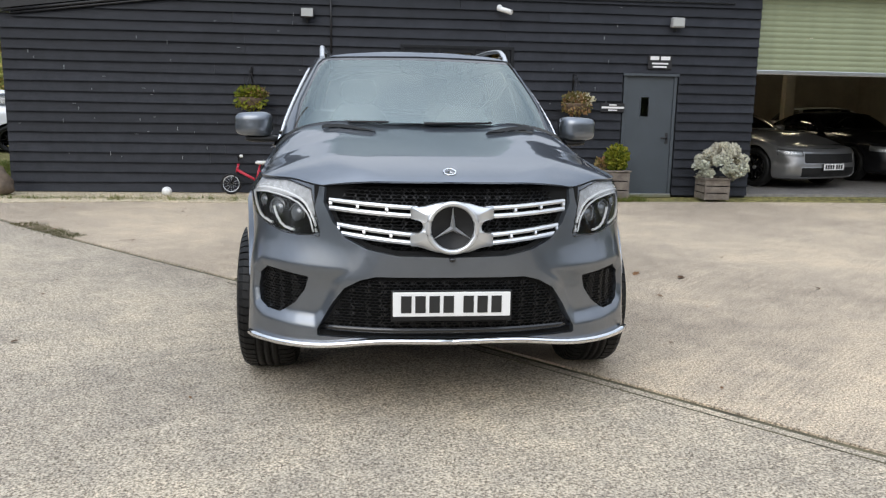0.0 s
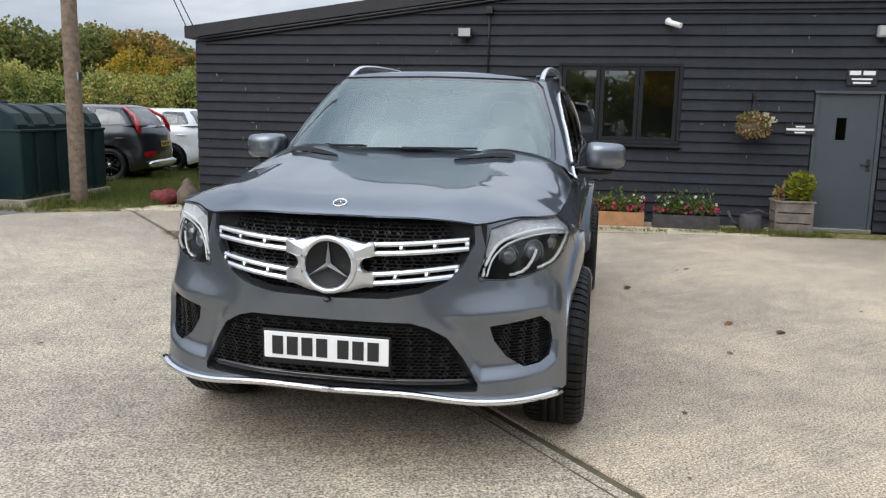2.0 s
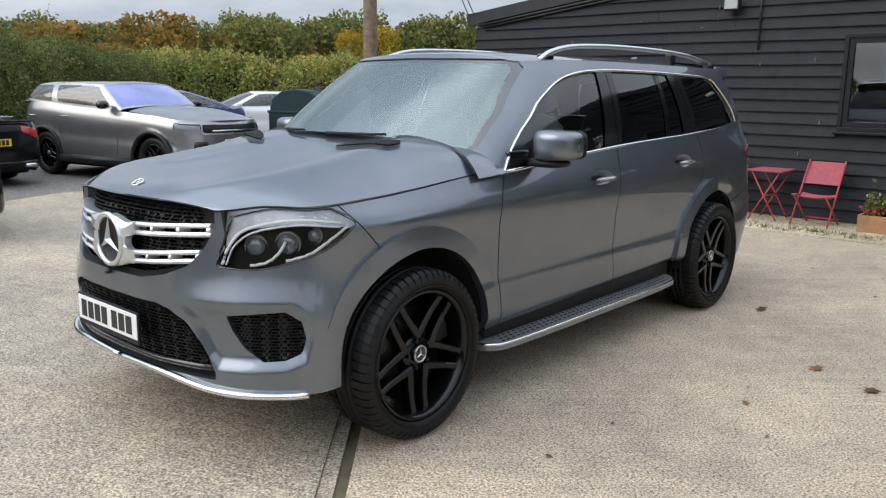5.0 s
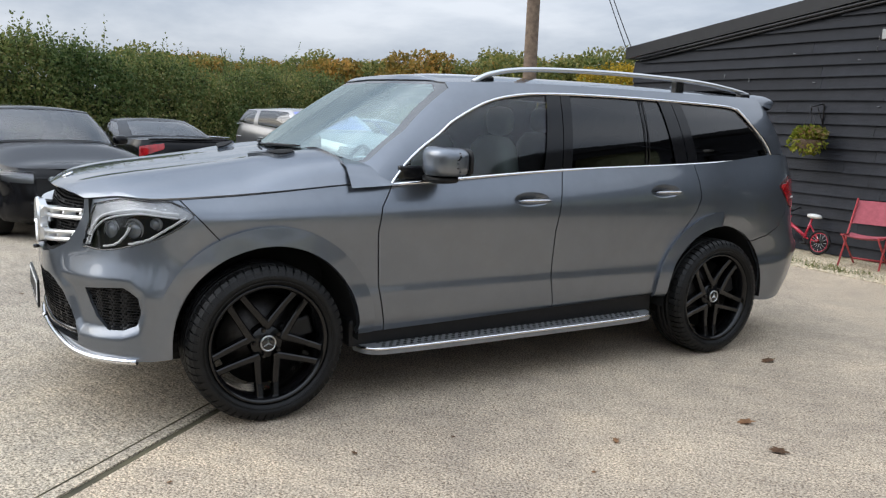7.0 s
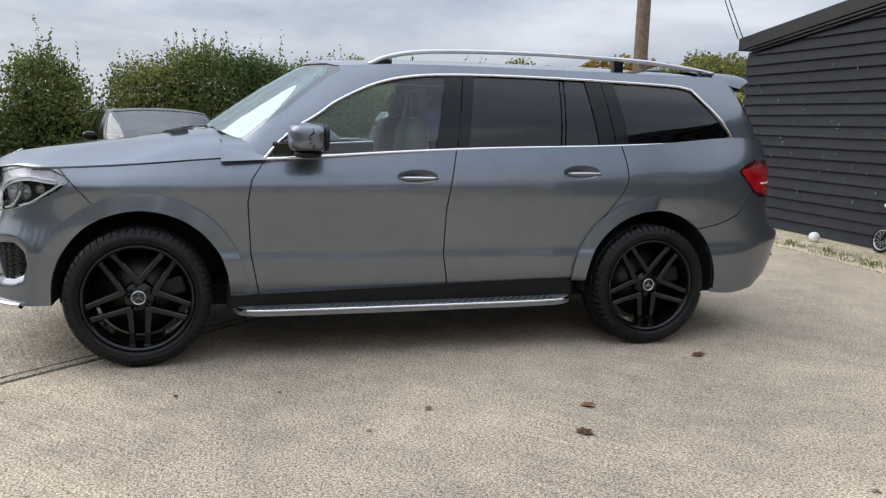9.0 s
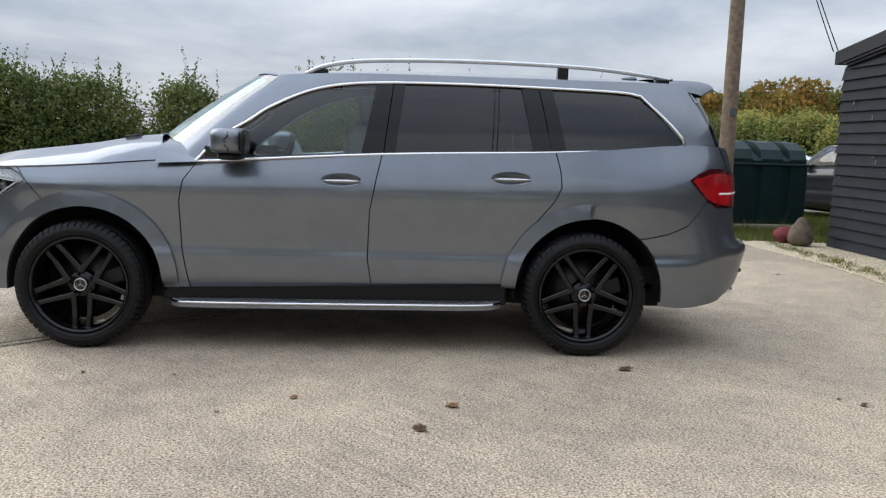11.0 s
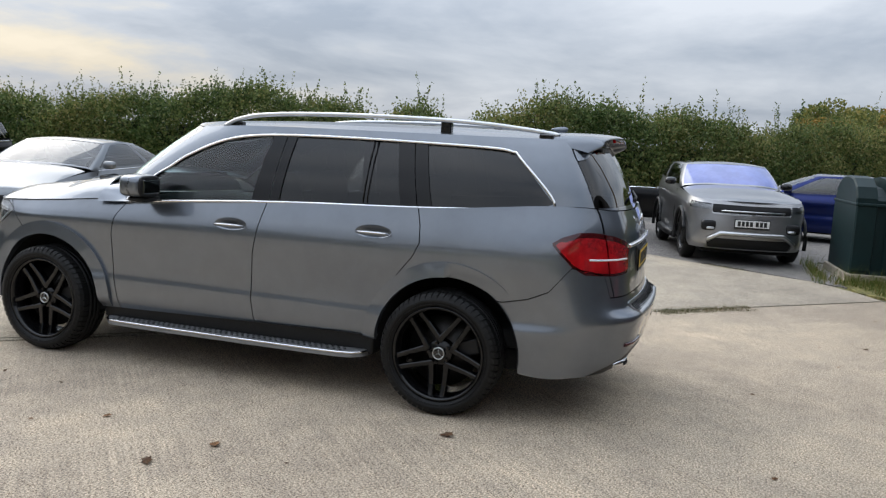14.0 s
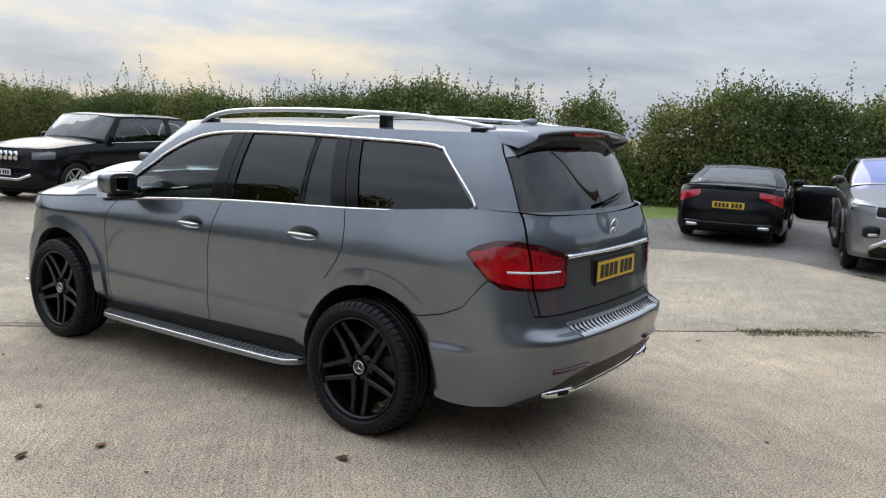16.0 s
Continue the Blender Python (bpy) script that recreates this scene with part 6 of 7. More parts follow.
for s in (1, -1):
    part("fog_lamp", rounded((.62 * s - .07, -.86, .545), (.62 * s + .07, -.74, .595), 4, 8), SATIN, small_suv, "bright fog lamp surround")
    part("corner_vent", rounded((.64 * s - .11, -.845, .53), (.64 * s + .11, -.70, .69), 5, 10), BLACK_PLASTIC, small_suv, "black corner vent round the fog lamp")
roadster = parked_car("roadster_car", "black two-seat roadster with its driver's door wide open", heading(-13.35, 1.45, -.985, -.17), BLACK_PAINT, 1.84, 1.31, .88, 2.585, 1.16, .76, (.92, .95), .75, 1.40, 1.95, 2.80, .97, .335, .74, tail_v=(.62, .86), tail_u=(8.55, 9.95), sill=.18, tail_skew=.16)
part("boot_lip", tube([(x, 3.70 - .16 * x * x, .985 - .02 * x * x) for x in np.linspace(-.72, .72, 13)], .016, 6), BLACK_PAINT, roadster, "black boot lid lip")
part("rear_valance", tube([(x, 3.735 - .12 * x * x, .36) for x in np.linspace(-.70, .70, 13)], .022, 6), GLOSS_BLACK, roadster)
od = part("open_door", rounded((0, -.05, .28), (1.25, .10, .93), 6, 12, lambda x, y, z: (x, y, z * (1 - .22 * max(0, x) ** 2) + .10 * max(0, x) ** 3)), BLACK_PAINT, roadster, "opened black door")
od.matrix_local = pose(-.93, .72, 0, 0, 0, 180 - 8)
part("door_glass_rail", tube([(0, 0, .93), (.6, 0, .95), (1.1, 0, .93)], .012, 6), CHROME, od)
for s in (1, -1):
    part("exhaust_tip", rounded((.58 * s - .10, 3.66, .28), (.58 * s + .10, 3.75, .34), 4, 8), CHROME, roadster, "chrome exhaust tip")
parked_car("hatchback_car", "black five-door hatchback parked nose towards the yard", heading(-5.97, -.22, .976, .217), BLACK_PAINT, 1.79, 1.46, .86, 2.63, .77, .78, (.95, 1.0), .42, 1.15, 2.95, 3.22, 1.0, .325, .76, sill=.2)
parked_car("electric_saloon", "pale silver fastback saloon parked beside the hatchback", heading(-3.57, -5.29, .976, .217), SILVER, 1.96, 1.44, .93, 2.96, 1.09, .74, (.95, 1.0), .52, 1.40, 2.55, 3.65, 1.06, .35, .72, sill=.19, chrome=CHROME)
big_suv = parked_car("large_suv", "black large SUV with a chrome slotted grille", heading(-4.35, -10.0, .976, .217), BLACK_PAINT, 1.94, 1.77, .90, 2.915, .98, 1.03, (1.16, 1.22), .55, 1.12, 3.35, 3.72, 1.22, .39, .80, rim=SATIN, sill=.28, chrome=CHROME)
for k in range(7):
    part("grille_slot", rounded((-.45 + k * .13, -.925, .80), (-.35 + k * .13, -.86, .98), 5, 6), CHROME, big_suv, "chrome grille slot")
part("chrome_bar", tube([(-.7, -.84, .55), (-.45, -.91, .45), (.45, -.91, .45), (.7, -.84, .55)], .03, 8), CHROME, big_suv)
crossover = parked_car("crossover_car", "charcoal crossover with tall red corner lamps", heading(-11.5, 10.9, -.976, -.2), DARK_GREY, 1.83, 1.55, .88, 2.72, .82, .85, (1.0, 1.12), .45, 1.15, 3.0, 3.35, 1.10, .345, .76, sill=.22, tail_v=(.30, .42))
for s in (1, -1):
    part("boomerang_lamp", tube([(.64 * s, 2.95, 1.50), (.80 * s, 3.25, 1.30), (.86 * s, 3.32, 1.12), (.86 * s, 3.36, .98)], [.02, .045, .055, .03], 6), RED_LENS, crossover, "tall red corner lamp")
part("bumper_guard", rounded((-.75, 3.42, .30), (.75, 3.57, .45), 5, 8), SATIN, crossover, "silver bumper guard")
for x, y in ((-11.7, 13.7), (-11.3, 16.5)):
    parked_car("white_hatchback", "white hatchback parked in a row on the grass", heading(x, y, -.976, -.2), WHITE_PAINT, 1.80, 1.50, .86, 2.65, .80, .82, (1.0, 1.08), .45, 1.15, 3.0, 3.3, 1.05, .33, .75)
parked_car("blue_saloon", "deep blue metallic fastback with black trim", heading(-14.4, 5.3, -.2, -.97), BLUE_PAINT, 1.85, 1.46, .84, 2.875, .98, .74, (.96, 1.02), .40, 1.30, 2.5, 3.45, 1.08, .345, .72)
parked_car("white_saloon", "white fastback saloon parked before the scrub", heading(-18.0, 10.9, -.45, -.89), WHITE_PAINT, 1.85, 1.44, .84, 2.875, .98, .74, (.95, 1.0), .40, 1.30, 2.5, 3.45, 1.06, .345, .72)
parked_car("sports_saloon", "silver grey sports saloon standing inside the workshop", heading(7.68, 9.86, .35, -.94, .012), GREY2, 1.93, 1.36, .92, 2.99, 1.08, .72, (.92, .97), .70, 1.45, 2.5, 3.5, .98, .35, .70, group="cars in the workshop", chrome=CHROME)
parked_car("dark_coupe", "black coupe standing deeper in the workshop", heading(10.4, 10.9, .1, -1, .012), BLACK_PAINT, 1.88, 1.35, .9, 2.7, 1.0, .75, (.92, .96), .65, 1.35, 2.3, 3.1, .98, .34, .72, group="cars in the workshop")
parked_car("cream_saloon", "pale cream saloon behind the sports saloon", heading(12.2, 15.0, -.1, -1, .012), WHITE_PAINT, 1.85, 1.45, .85, 2.8, 1.0, .8, (.95, 1.0), .5, 1.3, 2.6, 3.3, 1.0, .34, .74, group="cars in the workshop")

# ---- fuel tanks and pole ----
tank = thing("fuel_tank", "dark green moulded plastic fuel tank beside the pole", "tank")
prof = [(-.62, .0), (-.64, .06), (-.64, .98), (-.60, 1.02), (-.60, 1.10), (-.52, 1.26), (-.30, 1.38), (0, 1.41), (.30, 1.38), (.52, 1.26), (.60, 1.10), (.60, 1.02), (.64, .98), (.64, .06), (.62, 0)]
bm = bmesh.new()
ys_t = [0, .02, .30, .32, .46, .48, .90, .92, 1.06, 1.08, 1.5, 1.52, 1.66, 1.68, 2.1, 2.12, 2.24, 2.26, 2.58, 2.60]
rings = []
for i, y in enumerate(ys_t):
    notch = i in (3, 4, 7, 8, 11, 12, 15, 16)
    ends = i in (0, len(ys_t) - 1)
    rings.append([bm.verts.new((x * (.97 if ends else 1) - (.035 * (1 if x > 0 else -1) if notch and .05 < zz < .99 else 0), y, zz * (1 if not notch or zz < 1.05 else 1 - .10 * min(1, (zz - 1.05) / .2)) * (.985 if ends else 1))) for x, zz in prof])
for a, b in zip(rings, rings[1:]):
    for j in range(len(prof) - 1):
        bm.faces.new((a[j], a[j + 1], b[j + 1], b[j]))
bm.faces.new(rings[0])
bm.faces.new(rings[-1][::-1])
bmesh.ops.recalc_face_normals(bm, faces=bm.faces)
part("tank_body", bm, TANK_GREEN, tank)
part("lid_seam", boxes(((-.655, -.012, .985), (.655, 2.612, 1.03)), bevel=.012), TANK_GREEN, tank)
part("filler_cap", lathe([(1.39, .10), (1.44, .10), (1.45, .08), (1.45, 0)], 20, "z"), BLACK_PLASTIC, tank).location = (0, .7, 0)
tank.matrix_world = pose(-8.03, 6.42, .11, 0, 0, 5) @ Matrix.Diagonal((1.10, .90, 1.0, 1))
tagged(part("tank_plinth", boxes(((-.76, -.05, -.03), (.76, 2.40, .112)), bevel=.02), CONCRETE_OLD), "low concrete plinth under the tank", "plinth").matrix_world = pose(-8.03, 6.42, 0, 0, 0, 5)
pole = thing("utility_pole", "weathered wooden utility pole at the yard's edge", "pole", pose(-6.86, 7.1, -.03))
bm = bmesh.new()
rings = []
for k in range(28):
    zz = 8.4 * k / 27
    rr = .125 - .004 * zz
    rings.append([bm.verts.new((rr * math.cos(q) * (1 + .03 * math.sin(3 * q + zz)), rr * math.sin(q), zz)) for q in (2 * math.pi * j / 16 for j in range(16))])
for a, b in zip(rings, rings[1:]):
    for j in range(16):
        bm.faces.new((a[j], a[(j + 1) % 16], b[(j + 1) % 16], b[j])).smooth = True
part("shaft", bm, TIMBER, pole)
part("tag_plate", boxes(((.10, -.05, 1.9), (.13, .05, 2.02))), SATIN, pole)
for dx in (0, .12):
    tagged(part("cable", tube([(-6.8 + h * (1.35 + dx), 7.1 + h * .85, 7.9 + (2.75 - 7.9) * h - .5 * math.sin(math.pi * h)) for h in np.linspace(0, 1, 16)], .008, 5), BLACK_TRIM), "black service cable from the pole to the eaves", "cable")

# ---- plants ----
def leaf_mat(name, tones, rough=0.6):
    """Leaves in several tones, each leaf its own."""
    m = bpy.data.materials.new(name)
    m.use_nodes = True
    n, l = m.node_tree.nodes, m.node_tree.links
    b = n["Principled BSDF"]
    b.inputs["Roughness"].default_value = rough
    b.inputs["Specular IOR Level"].default_value = 0.25
    geo, ramp = n.new("ShaderNodeNewGeometry"), n.new("ShaderNodeValToRGB")
    e = ramp.color_ramp.elements
    while len(e) < len(tones):
        e.new(0.5)
    for k, (el_, c) in enumerate(zip(e, tones)):
        el_.position, el_.color = k / (len(tones) - 1), (*c, 1)
    co, big, mul, r2 = n.new("ShaderNodeTexCoord"), n.new("ShaderNodeTexNoise"), n.new("ShaderNodeMix"), n.new("ShaderNodeValToRGB")
    big.inputs["Scale"].default_value, big.inputs["Detail"].default_value = 0.35, 3
    mul.data_type, mul.blend_type = "RGBA", "MULTIPLY"
    mul.inputs["Factor"].default_value = 1.0
    r2.color_ramp.elements[0].position, r2.color_ramp.elements[0].color = 0.35, (0.62, 0.72, 0.6, 1)
    r2.color_ramp.elements[1].position, r2.color_ramp.elements[1].color = 0.65, (1.3, 1.12, 0.95, 1)
    l.new(co.outputs["Object"], big.inputs["Vector"])
    l.new(big.outputs["Fac"], r2.inputs["Fac"])
    l.new(geo.outputs["Random Per Island"], ramp.inputs["Fac"])
    l.new(ramp.outputs["Color"], mul.inputs["A"])
    l.new(r2.outputs["Color"], mul.inputs["B"])
    l.new(mul.outputs["Result"], b.inputs["Base Color"])
    thin, both = n.new("ShaderNodeBsdfTranslucent"), n.new("ShaderNodeMixShader")
    both.inputs["Fac"].default_value = 0.38
    l.new(mul.outputs["Result"], thin.inputs["Color"])
    l.new(b.outputs["BSDF"], both.inputs[1])
    l.new(thin.outputs["BSDF"], both.inputs[2])
    l.new(both.outputs["Shader"], n["Material Output"].inputs["Surface"])
    return m


HEDGE_LEAF = leaf_mat("hedge_leaves", [(0.059, 0.089, 0.031), (0.101, 0.146, 0.050), (0.149, 0.194, 0.067), (0.207, 0.238, 0.091), (0.272, 0.247, 0.111)])
SCRUB_LEAF = leaf_mat("scrub_leaves", [(0.105, 0.150, 0.045), (0.211, 0.263, 0.078), (0.316, 0.360, 0.115), (0.421, 0.412, 0.150), (0.491, 0.396, 0.167)])
WOOD_GREEN = leaf_mat("oak_leaves", [(0.088, 0.118, 0.043), (0.147, 0.176, 0.059), (0.216, 0.231, 0.078), (0.294, 0.265, 0.098)])
WOOD_RUST = leaf_mat("rusty_leaves", [(0.127, 0.113, 0.036), (0.237, 0.182, 0.047), (0.346, 0.227, 0.064), (0.400, 0.246, 0.073)])
WOOD_YELLOW = leaf_mat("yellow_leaves", [(0.221, 0.166, 0.021), (0.414, 0.290, 0.028), (0.552, 0.373, 0.041), (0.304, 0.262, 0.041)])
GRASS = leaf_mat("grass_blades", [(.05, .09, .016), (.09, .14, .03), (.15, .17, .05), (.24, .20, .09)])
BARK = mat("bark", (0.06, 0.048, 0.036), 0.9, vary=0.3, bump=0.6, bump_scale=20)
# near-black green: shade inside the foliage, put into the core's colour
HEDGE_CORE = mat("hedge_shade", (0.022, 0.030, 0.011), 1.0, vary=0.5, scale=3, bump=1.0, bump_scale=6)
rng = np.random.default_rng(7)


def leaves(centres, size, along=None, spread=1.0, aspect=.7):
    """Leaf quads (pointed diamonds) at centres, turned at random; verts and faces."""
    n = len(centres)
    d = rng.normal(size=(n, 3)) * spread
    if along is not None:
        d = d * .55 + along
    d /= np.linalg.norm(d, axis=1, keepdims=True) + 1e-9
    o = rng.normal(size=(n, 3))
    s = np.cross(d, o)
    s /= np.linalg.norm(s, axis=1, keepdims=True) + 1e-9
    L = (size * rng.uniform(.6, 1.35, n))[:, None]
    p = np.stack((centres - d * L * .5, centres + s * L * aspect * .5, centres + d * L * .5, centres - s * L * aspect * .5), 1)
    return p.reshape(-1, 3), np.arange(4 * n).reshape(-1, 4)


def quick_mesh(name, v, f, material):
    me = bpy.data.meshes.new(name)
    v, f = np.asarray(v, np.float32), np.asarray(f, np.int32)
    me.vertices.add(len(v))
    me.vertices.foreach_set("co", v.ravel())
    me.loops.add(f.size)
    me.loops.foreach_set("vertex_index", f.ravel())
    me.polygons.add(len(f))
    me.polygons.foreach_set("loop_start", np.arange(0, f.size, f.shape[1], dtype=np.int32))
    me.materials.append(material)
    me.update(calc_edges=True)
    return me


def hedge(name, label, path, height, thick, n, leaf, material, spikes=0, dips=(), category="hedge"):
    """A ragged hedge along a path: a core coloured dark as shade, leafy skin, shoots on top."""
    P = spline(path, 220)
    seg = np.r_[0, np.cumsum(np.linalg.norm(np.diff(P[:, :2], axis=0), axis=1))]
    T = np.gradient(P[:, :2], axis=0)
    T /= np.linalg.norm(T, axis=1, keepdims=True)
    ph = rng.uniform(0, 6, 6)

    def top(s):
        h = height * (1 + .07 * np.sin(s * .55 + ph[0]) + .06 * np.sin(s * 1.3 + ph[1]) + .05 * np.sin(s * 2.9 + ph[2]))
        for at_, w, dep in dips:
            h = h - dep * np.exp(-((s - at_) / w) ** 2)
        return h

    def place(s, across, z):
        i = np.interp(s, seg, np.arange(len(seg)))
        x, y = np.interp(s, seg, P[:, 0]), np.interp(s, seg, P[:, 1])
        k = np.clip(i.astype(int), 0, len(T) - 1)
        return np.stack((x - T[k, 1] * across, y + T[k, 0] * across, z), 1)

    ob = thing(name, label, category, kind="stuff")
    # solid core, its dark colour standing for the shade among the leaves
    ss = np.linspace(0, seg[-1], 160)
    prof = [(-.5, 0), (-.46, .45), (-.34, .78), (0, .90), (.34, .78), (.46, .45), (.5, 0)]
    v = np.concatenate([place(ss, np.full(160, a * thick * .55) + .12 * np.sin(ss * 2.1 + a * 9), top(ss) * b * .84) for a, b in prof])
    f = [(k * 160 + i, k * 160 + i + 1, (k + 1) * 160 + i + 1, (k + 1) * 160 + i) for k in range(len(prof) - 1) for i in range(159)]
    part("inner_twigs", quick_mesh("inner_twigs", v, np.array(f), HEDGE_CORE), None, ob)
    # leafy skin, in clumps
    nc = n // 40
    s0, a0 = rng.uniform(0, seg[-1], nc), rng.uniform(-.15, 1.0, nc)
    side = np.where(rng.random(nc) < .72, -1, 1)
    ang = a0 * math.pi / 2
    hz = top(s0)
    bulge = 1 + .18 * np.sin(s0 * 3.7) * np.sin(a0 * 5 + s0)
    cz = np.clip(hz * np.sin(np.clip(ang, 0, 2)) ** .8 * .98, .05, None)
    ca = side * thick / 2 * np.cos(ang) ** .6 * bulge
    c = place(s0, ca, cz)
    cc = np.repeat(c, 40, 0) + rng.normal(size=(nc * 40, 3)) * np.array((.21, .21, .20))
    cc[:, 2] = np.abs(cc[:, 2]) + .02
    v, f = leaves(cc, leaf)
    part("foliage", quick_mesh("foliage", v, f, material), None, ob)
    if spikes:
        sv, sf = [], []
        s1 = rng.uniform(0, seg[-1], spikes)
        base = place(s1, rng.normal(size=spikes) * thick * .22, top(s1) * .90)
        ht = rng.gamma(2.2, .17, spikes) + .15
        lean = rng.normal(size=(spikes, 2)) * .16
        pts, al = [], []
        for b_, h_, l_ in zip(base, ht, lean):
            k = max(4, int(h_ * 26))
            q = np.linspace(0, 1, k)[:, None]
            d = np.array((l_[0], l_[1], 1.0))
            pts.append(b_ + q * d * h_ + rng.normal(size=(k, 3)) * .028)
            al.append(np.tile(d * .8, (k, 1)))
        v, f = leaves(np.concatenate(pts), leaf * .8, np.concatenate(al))
        part("shoots", quick_mesh("shoots", v, f, material), None, ob)
        k = len(base)
        tips = base + np.c_[lean * ht[:, None], ht]
        w = np.array((.006, .006, 0))
        v = np.stack((base - w, base + w, tips), 1).reshape(-1, 3)
        part("twigs", quick_mesh("twigs", v, np.arange(3 * k).reshape(-1, 3), BARK), None, ob)
    return ob


hedge("hedge", "tall overgrown mixed hedge with shoots along its top", [(-13.0, -40, 0), (-15.2, -26, 0), (-16.2, -15, 0), (-16.5, -8.0, 0), (-16.8, -4.6, 0), (-17.6, -1.5, 0), (-19.6, 1.8, 0), (-22.5, 5.0, 0), (-27, 10, 0), (-33, 17, 0)], 2.58, 2.4, 400000, .088, HEDGE_LEAF, spikes=3200, dips=((18, 8, .4), (35.3, .42, 1.7), (37.6, .42, 1.7)))
hedge("scrub", "loose belt of low scrub behind the parked cars", [(-36, 19, 0), (-30, 26, 0), (-25, 33, 0), (-17, 40, 0), (-8, 46, 0), (4, 50, 0)], 2.9, 5.0, 150000, .15, SCRUB_LEAF, spikes=900, category="scrub")

# unseen hedge, added so that the car's doors reflect something dark
hedge("hedge", "unseen hedge added to darken the reflections in the car", [(-6, -24, 0), (3, -20, 0), (12, -18, 0), (20, -14, 0), (27, -9, 0)], 3.4, 2.6, 40000, .22, HEDGE_LEAF, spikes=300)


def tree_mesh(name, h, crown_r, n, leaf, material, tree, slim=1.0):
    """Trunk with limbs, and a crown of leaf clumps with gaps."""
    bm = bmesh.new()
    lobes = []
    def limb(a, b, r0, r1):
        t = tube([a, (a + b) / 2 + Vector(rng.normal(size=3) * .06 * (b - a).length), b], [r0, (r0 + r1) / 2, r1], 6)
        me = bpy.data.meshes.new("limb")
        t.to_mesh(me)
        t.free()
        bm.from_mesh(me)
        bpy.data.meshes.remove(me)
    trunk = h * .32
    limb(Vector((0, 0, -.2)), Vector((0, 0, trunk)), h * .030, h * .020)
    for k in range(13):
        q = k * 2.4 + rng.uniform(-.4, .4)
        rr = crown_r * rng.uniform(.35, .8) * slim
        zz = h * rng.uniform(.40, .86)
        tip = Vector((rr * math.cos(q), rr * math.sin(q), zz))
        limb(Vector((0, 0, trunk * rng.uniform(.7, 1.0))), tip, h * .011, h * .004)
        lobes.append((np.array(tip), crown_r * rng.uniform(.32, .48)))
    lobes.append((np.array((0, 0, h * .84)), crown_r * .48))
    part("trunk", bm, BARK, tree)
    per = n // len(lobes)
    cs = []
    for c, r in lobes:
        d = rng.normal(size=(per, 3))
        d /= np.linalg.norm(d, axis=1, keepdims=True)
        q = r * rng.uniform(.25, 1.05, per) ** .6
        cs.append(c + d * q[:, None] * np.array((1, 1, .82)))
    v, f = leaves(np.concatenate(cs), leaf, aspect=.75)
    part("crown", quick_mesh("crown", v, f, material), None, tree)


kinds = []
for k, (m, lab, h, cr) in enumerate(((WOOD_GREEN, "tall green broadleaf tree at the wood's edge", 10.0, 4.2), (WOOD_GREEN, "tall green broadleaf tree at the wood's edge", 9.0, 4.6), (WOOD_RUST, "broadleaf tree turning rust brown in the wood", 9.2, 4.0), (WOOD_RUST, "broadleaf tree turning rust brown in the wood", 8.0, 3.8))):
    t = thing("broadleaf_tree", lab, "tree", pose(-52 - 6 * k, 50 - 7 * k, 0), "trees of the wood")
    tree_mesh("broadleaf_tree", h, cr, 4400, .40, m, t)
    t.scale = (.9, .9, .88)
    kinds.append(t)
line = spline([(-92, 12, 0), (-78, 30, 0), (-64, 46, 0), (-50, 60, 0), (-34, 70, 0), (-12, 80, 0)], 200)
for k in range(150):
    c = line[int(rng.uniform(0, 199))]
    off = rng.uniform(-3, 12)
    sc = rng.uniform(.78, 1.0)
    src = kinds[rng.choice(4, p=(.33, .33, .19, .15))]
    t = copy_thing(src, pose(c[0] - off * .75, c[1] + off * .65, -.2, 0, 0, rng.uniform(0, 360)))
    t.scale = (sc, sc, sc * rng.uniform(.85, 1.0))
# trees out of view, mirrored in the car's windows and sides
for x, y in ((4, -17.5), (8, -16), (12, -17), (16, -14.5), (19, -11), (31, -16), (34, -9), (30, -3), (35, 3), (31, 8), (36, 13), (33, 19), (38, 25)):
    t = copy_thing(kinds[rng.choice(4)], pose(x, y, -.2, 0, 0, rng.uniform(0, 360)))
    t.scale = (.62, .62, .62)
yt_ = thing("yellow_tree", "small tree in bright yellow autumn leaf", "tree", pose(-36.6, 35.2, 0))
tree_mesh("yellow_tree", 5.6, 2.5, 9000, .14, WOOD_YELLOW, yt_)
yt2 = thing("yellow_tree", "small tree in bright yellow autumn leaf", "tree", pose(-31, 47, 0))
tree_mesh("yellow_tree", 5.6, 2.4, 7000, .16, WOOD_YELLOW, yt2)


def tufts(name, label, area, n, h, material, keep=None, blades=9):
    """Grass tufts scattered over an area, as one sheet of blades."""
    pts = np.array(area, float)
    lo, hi = pts.min(0), pts.max(0)
    c = rng.uniform(lo, hi, (n * 3, 2))
    c = c[poly_dist(c, area) > 0][:n]
    k = len(c)
    b = np.repeat(c, blades, 0) + rng.normal(size=(k * blades, 2)) * .035
    hh = np.repeat(h * rng.uniform(.35, 1.3, k), blades) * rng.uniform(.5, 1.1, k * blades)
    lean = rng.normal(size=(k * blades, 2)) * .45 * hh[:, None]
    q = rng.uniform(0, math.pi, k * blades)
    w = np.stack((np.cos(q), np.sin(q)), 1) * .0035 * (1 + h)
    z0 = np.zeros(k * blades)
    v = np.stack((np.c_[b - w, z0], np.c_[b + w, z0], np.c_[b + lean, hh]), 1).reshape(-1, 3)
    return tagged(part(name, quick_mesh(name, v, np.arange(len(v)).reshape(-1, 3), material), None), label, "grass", kind="stuff")


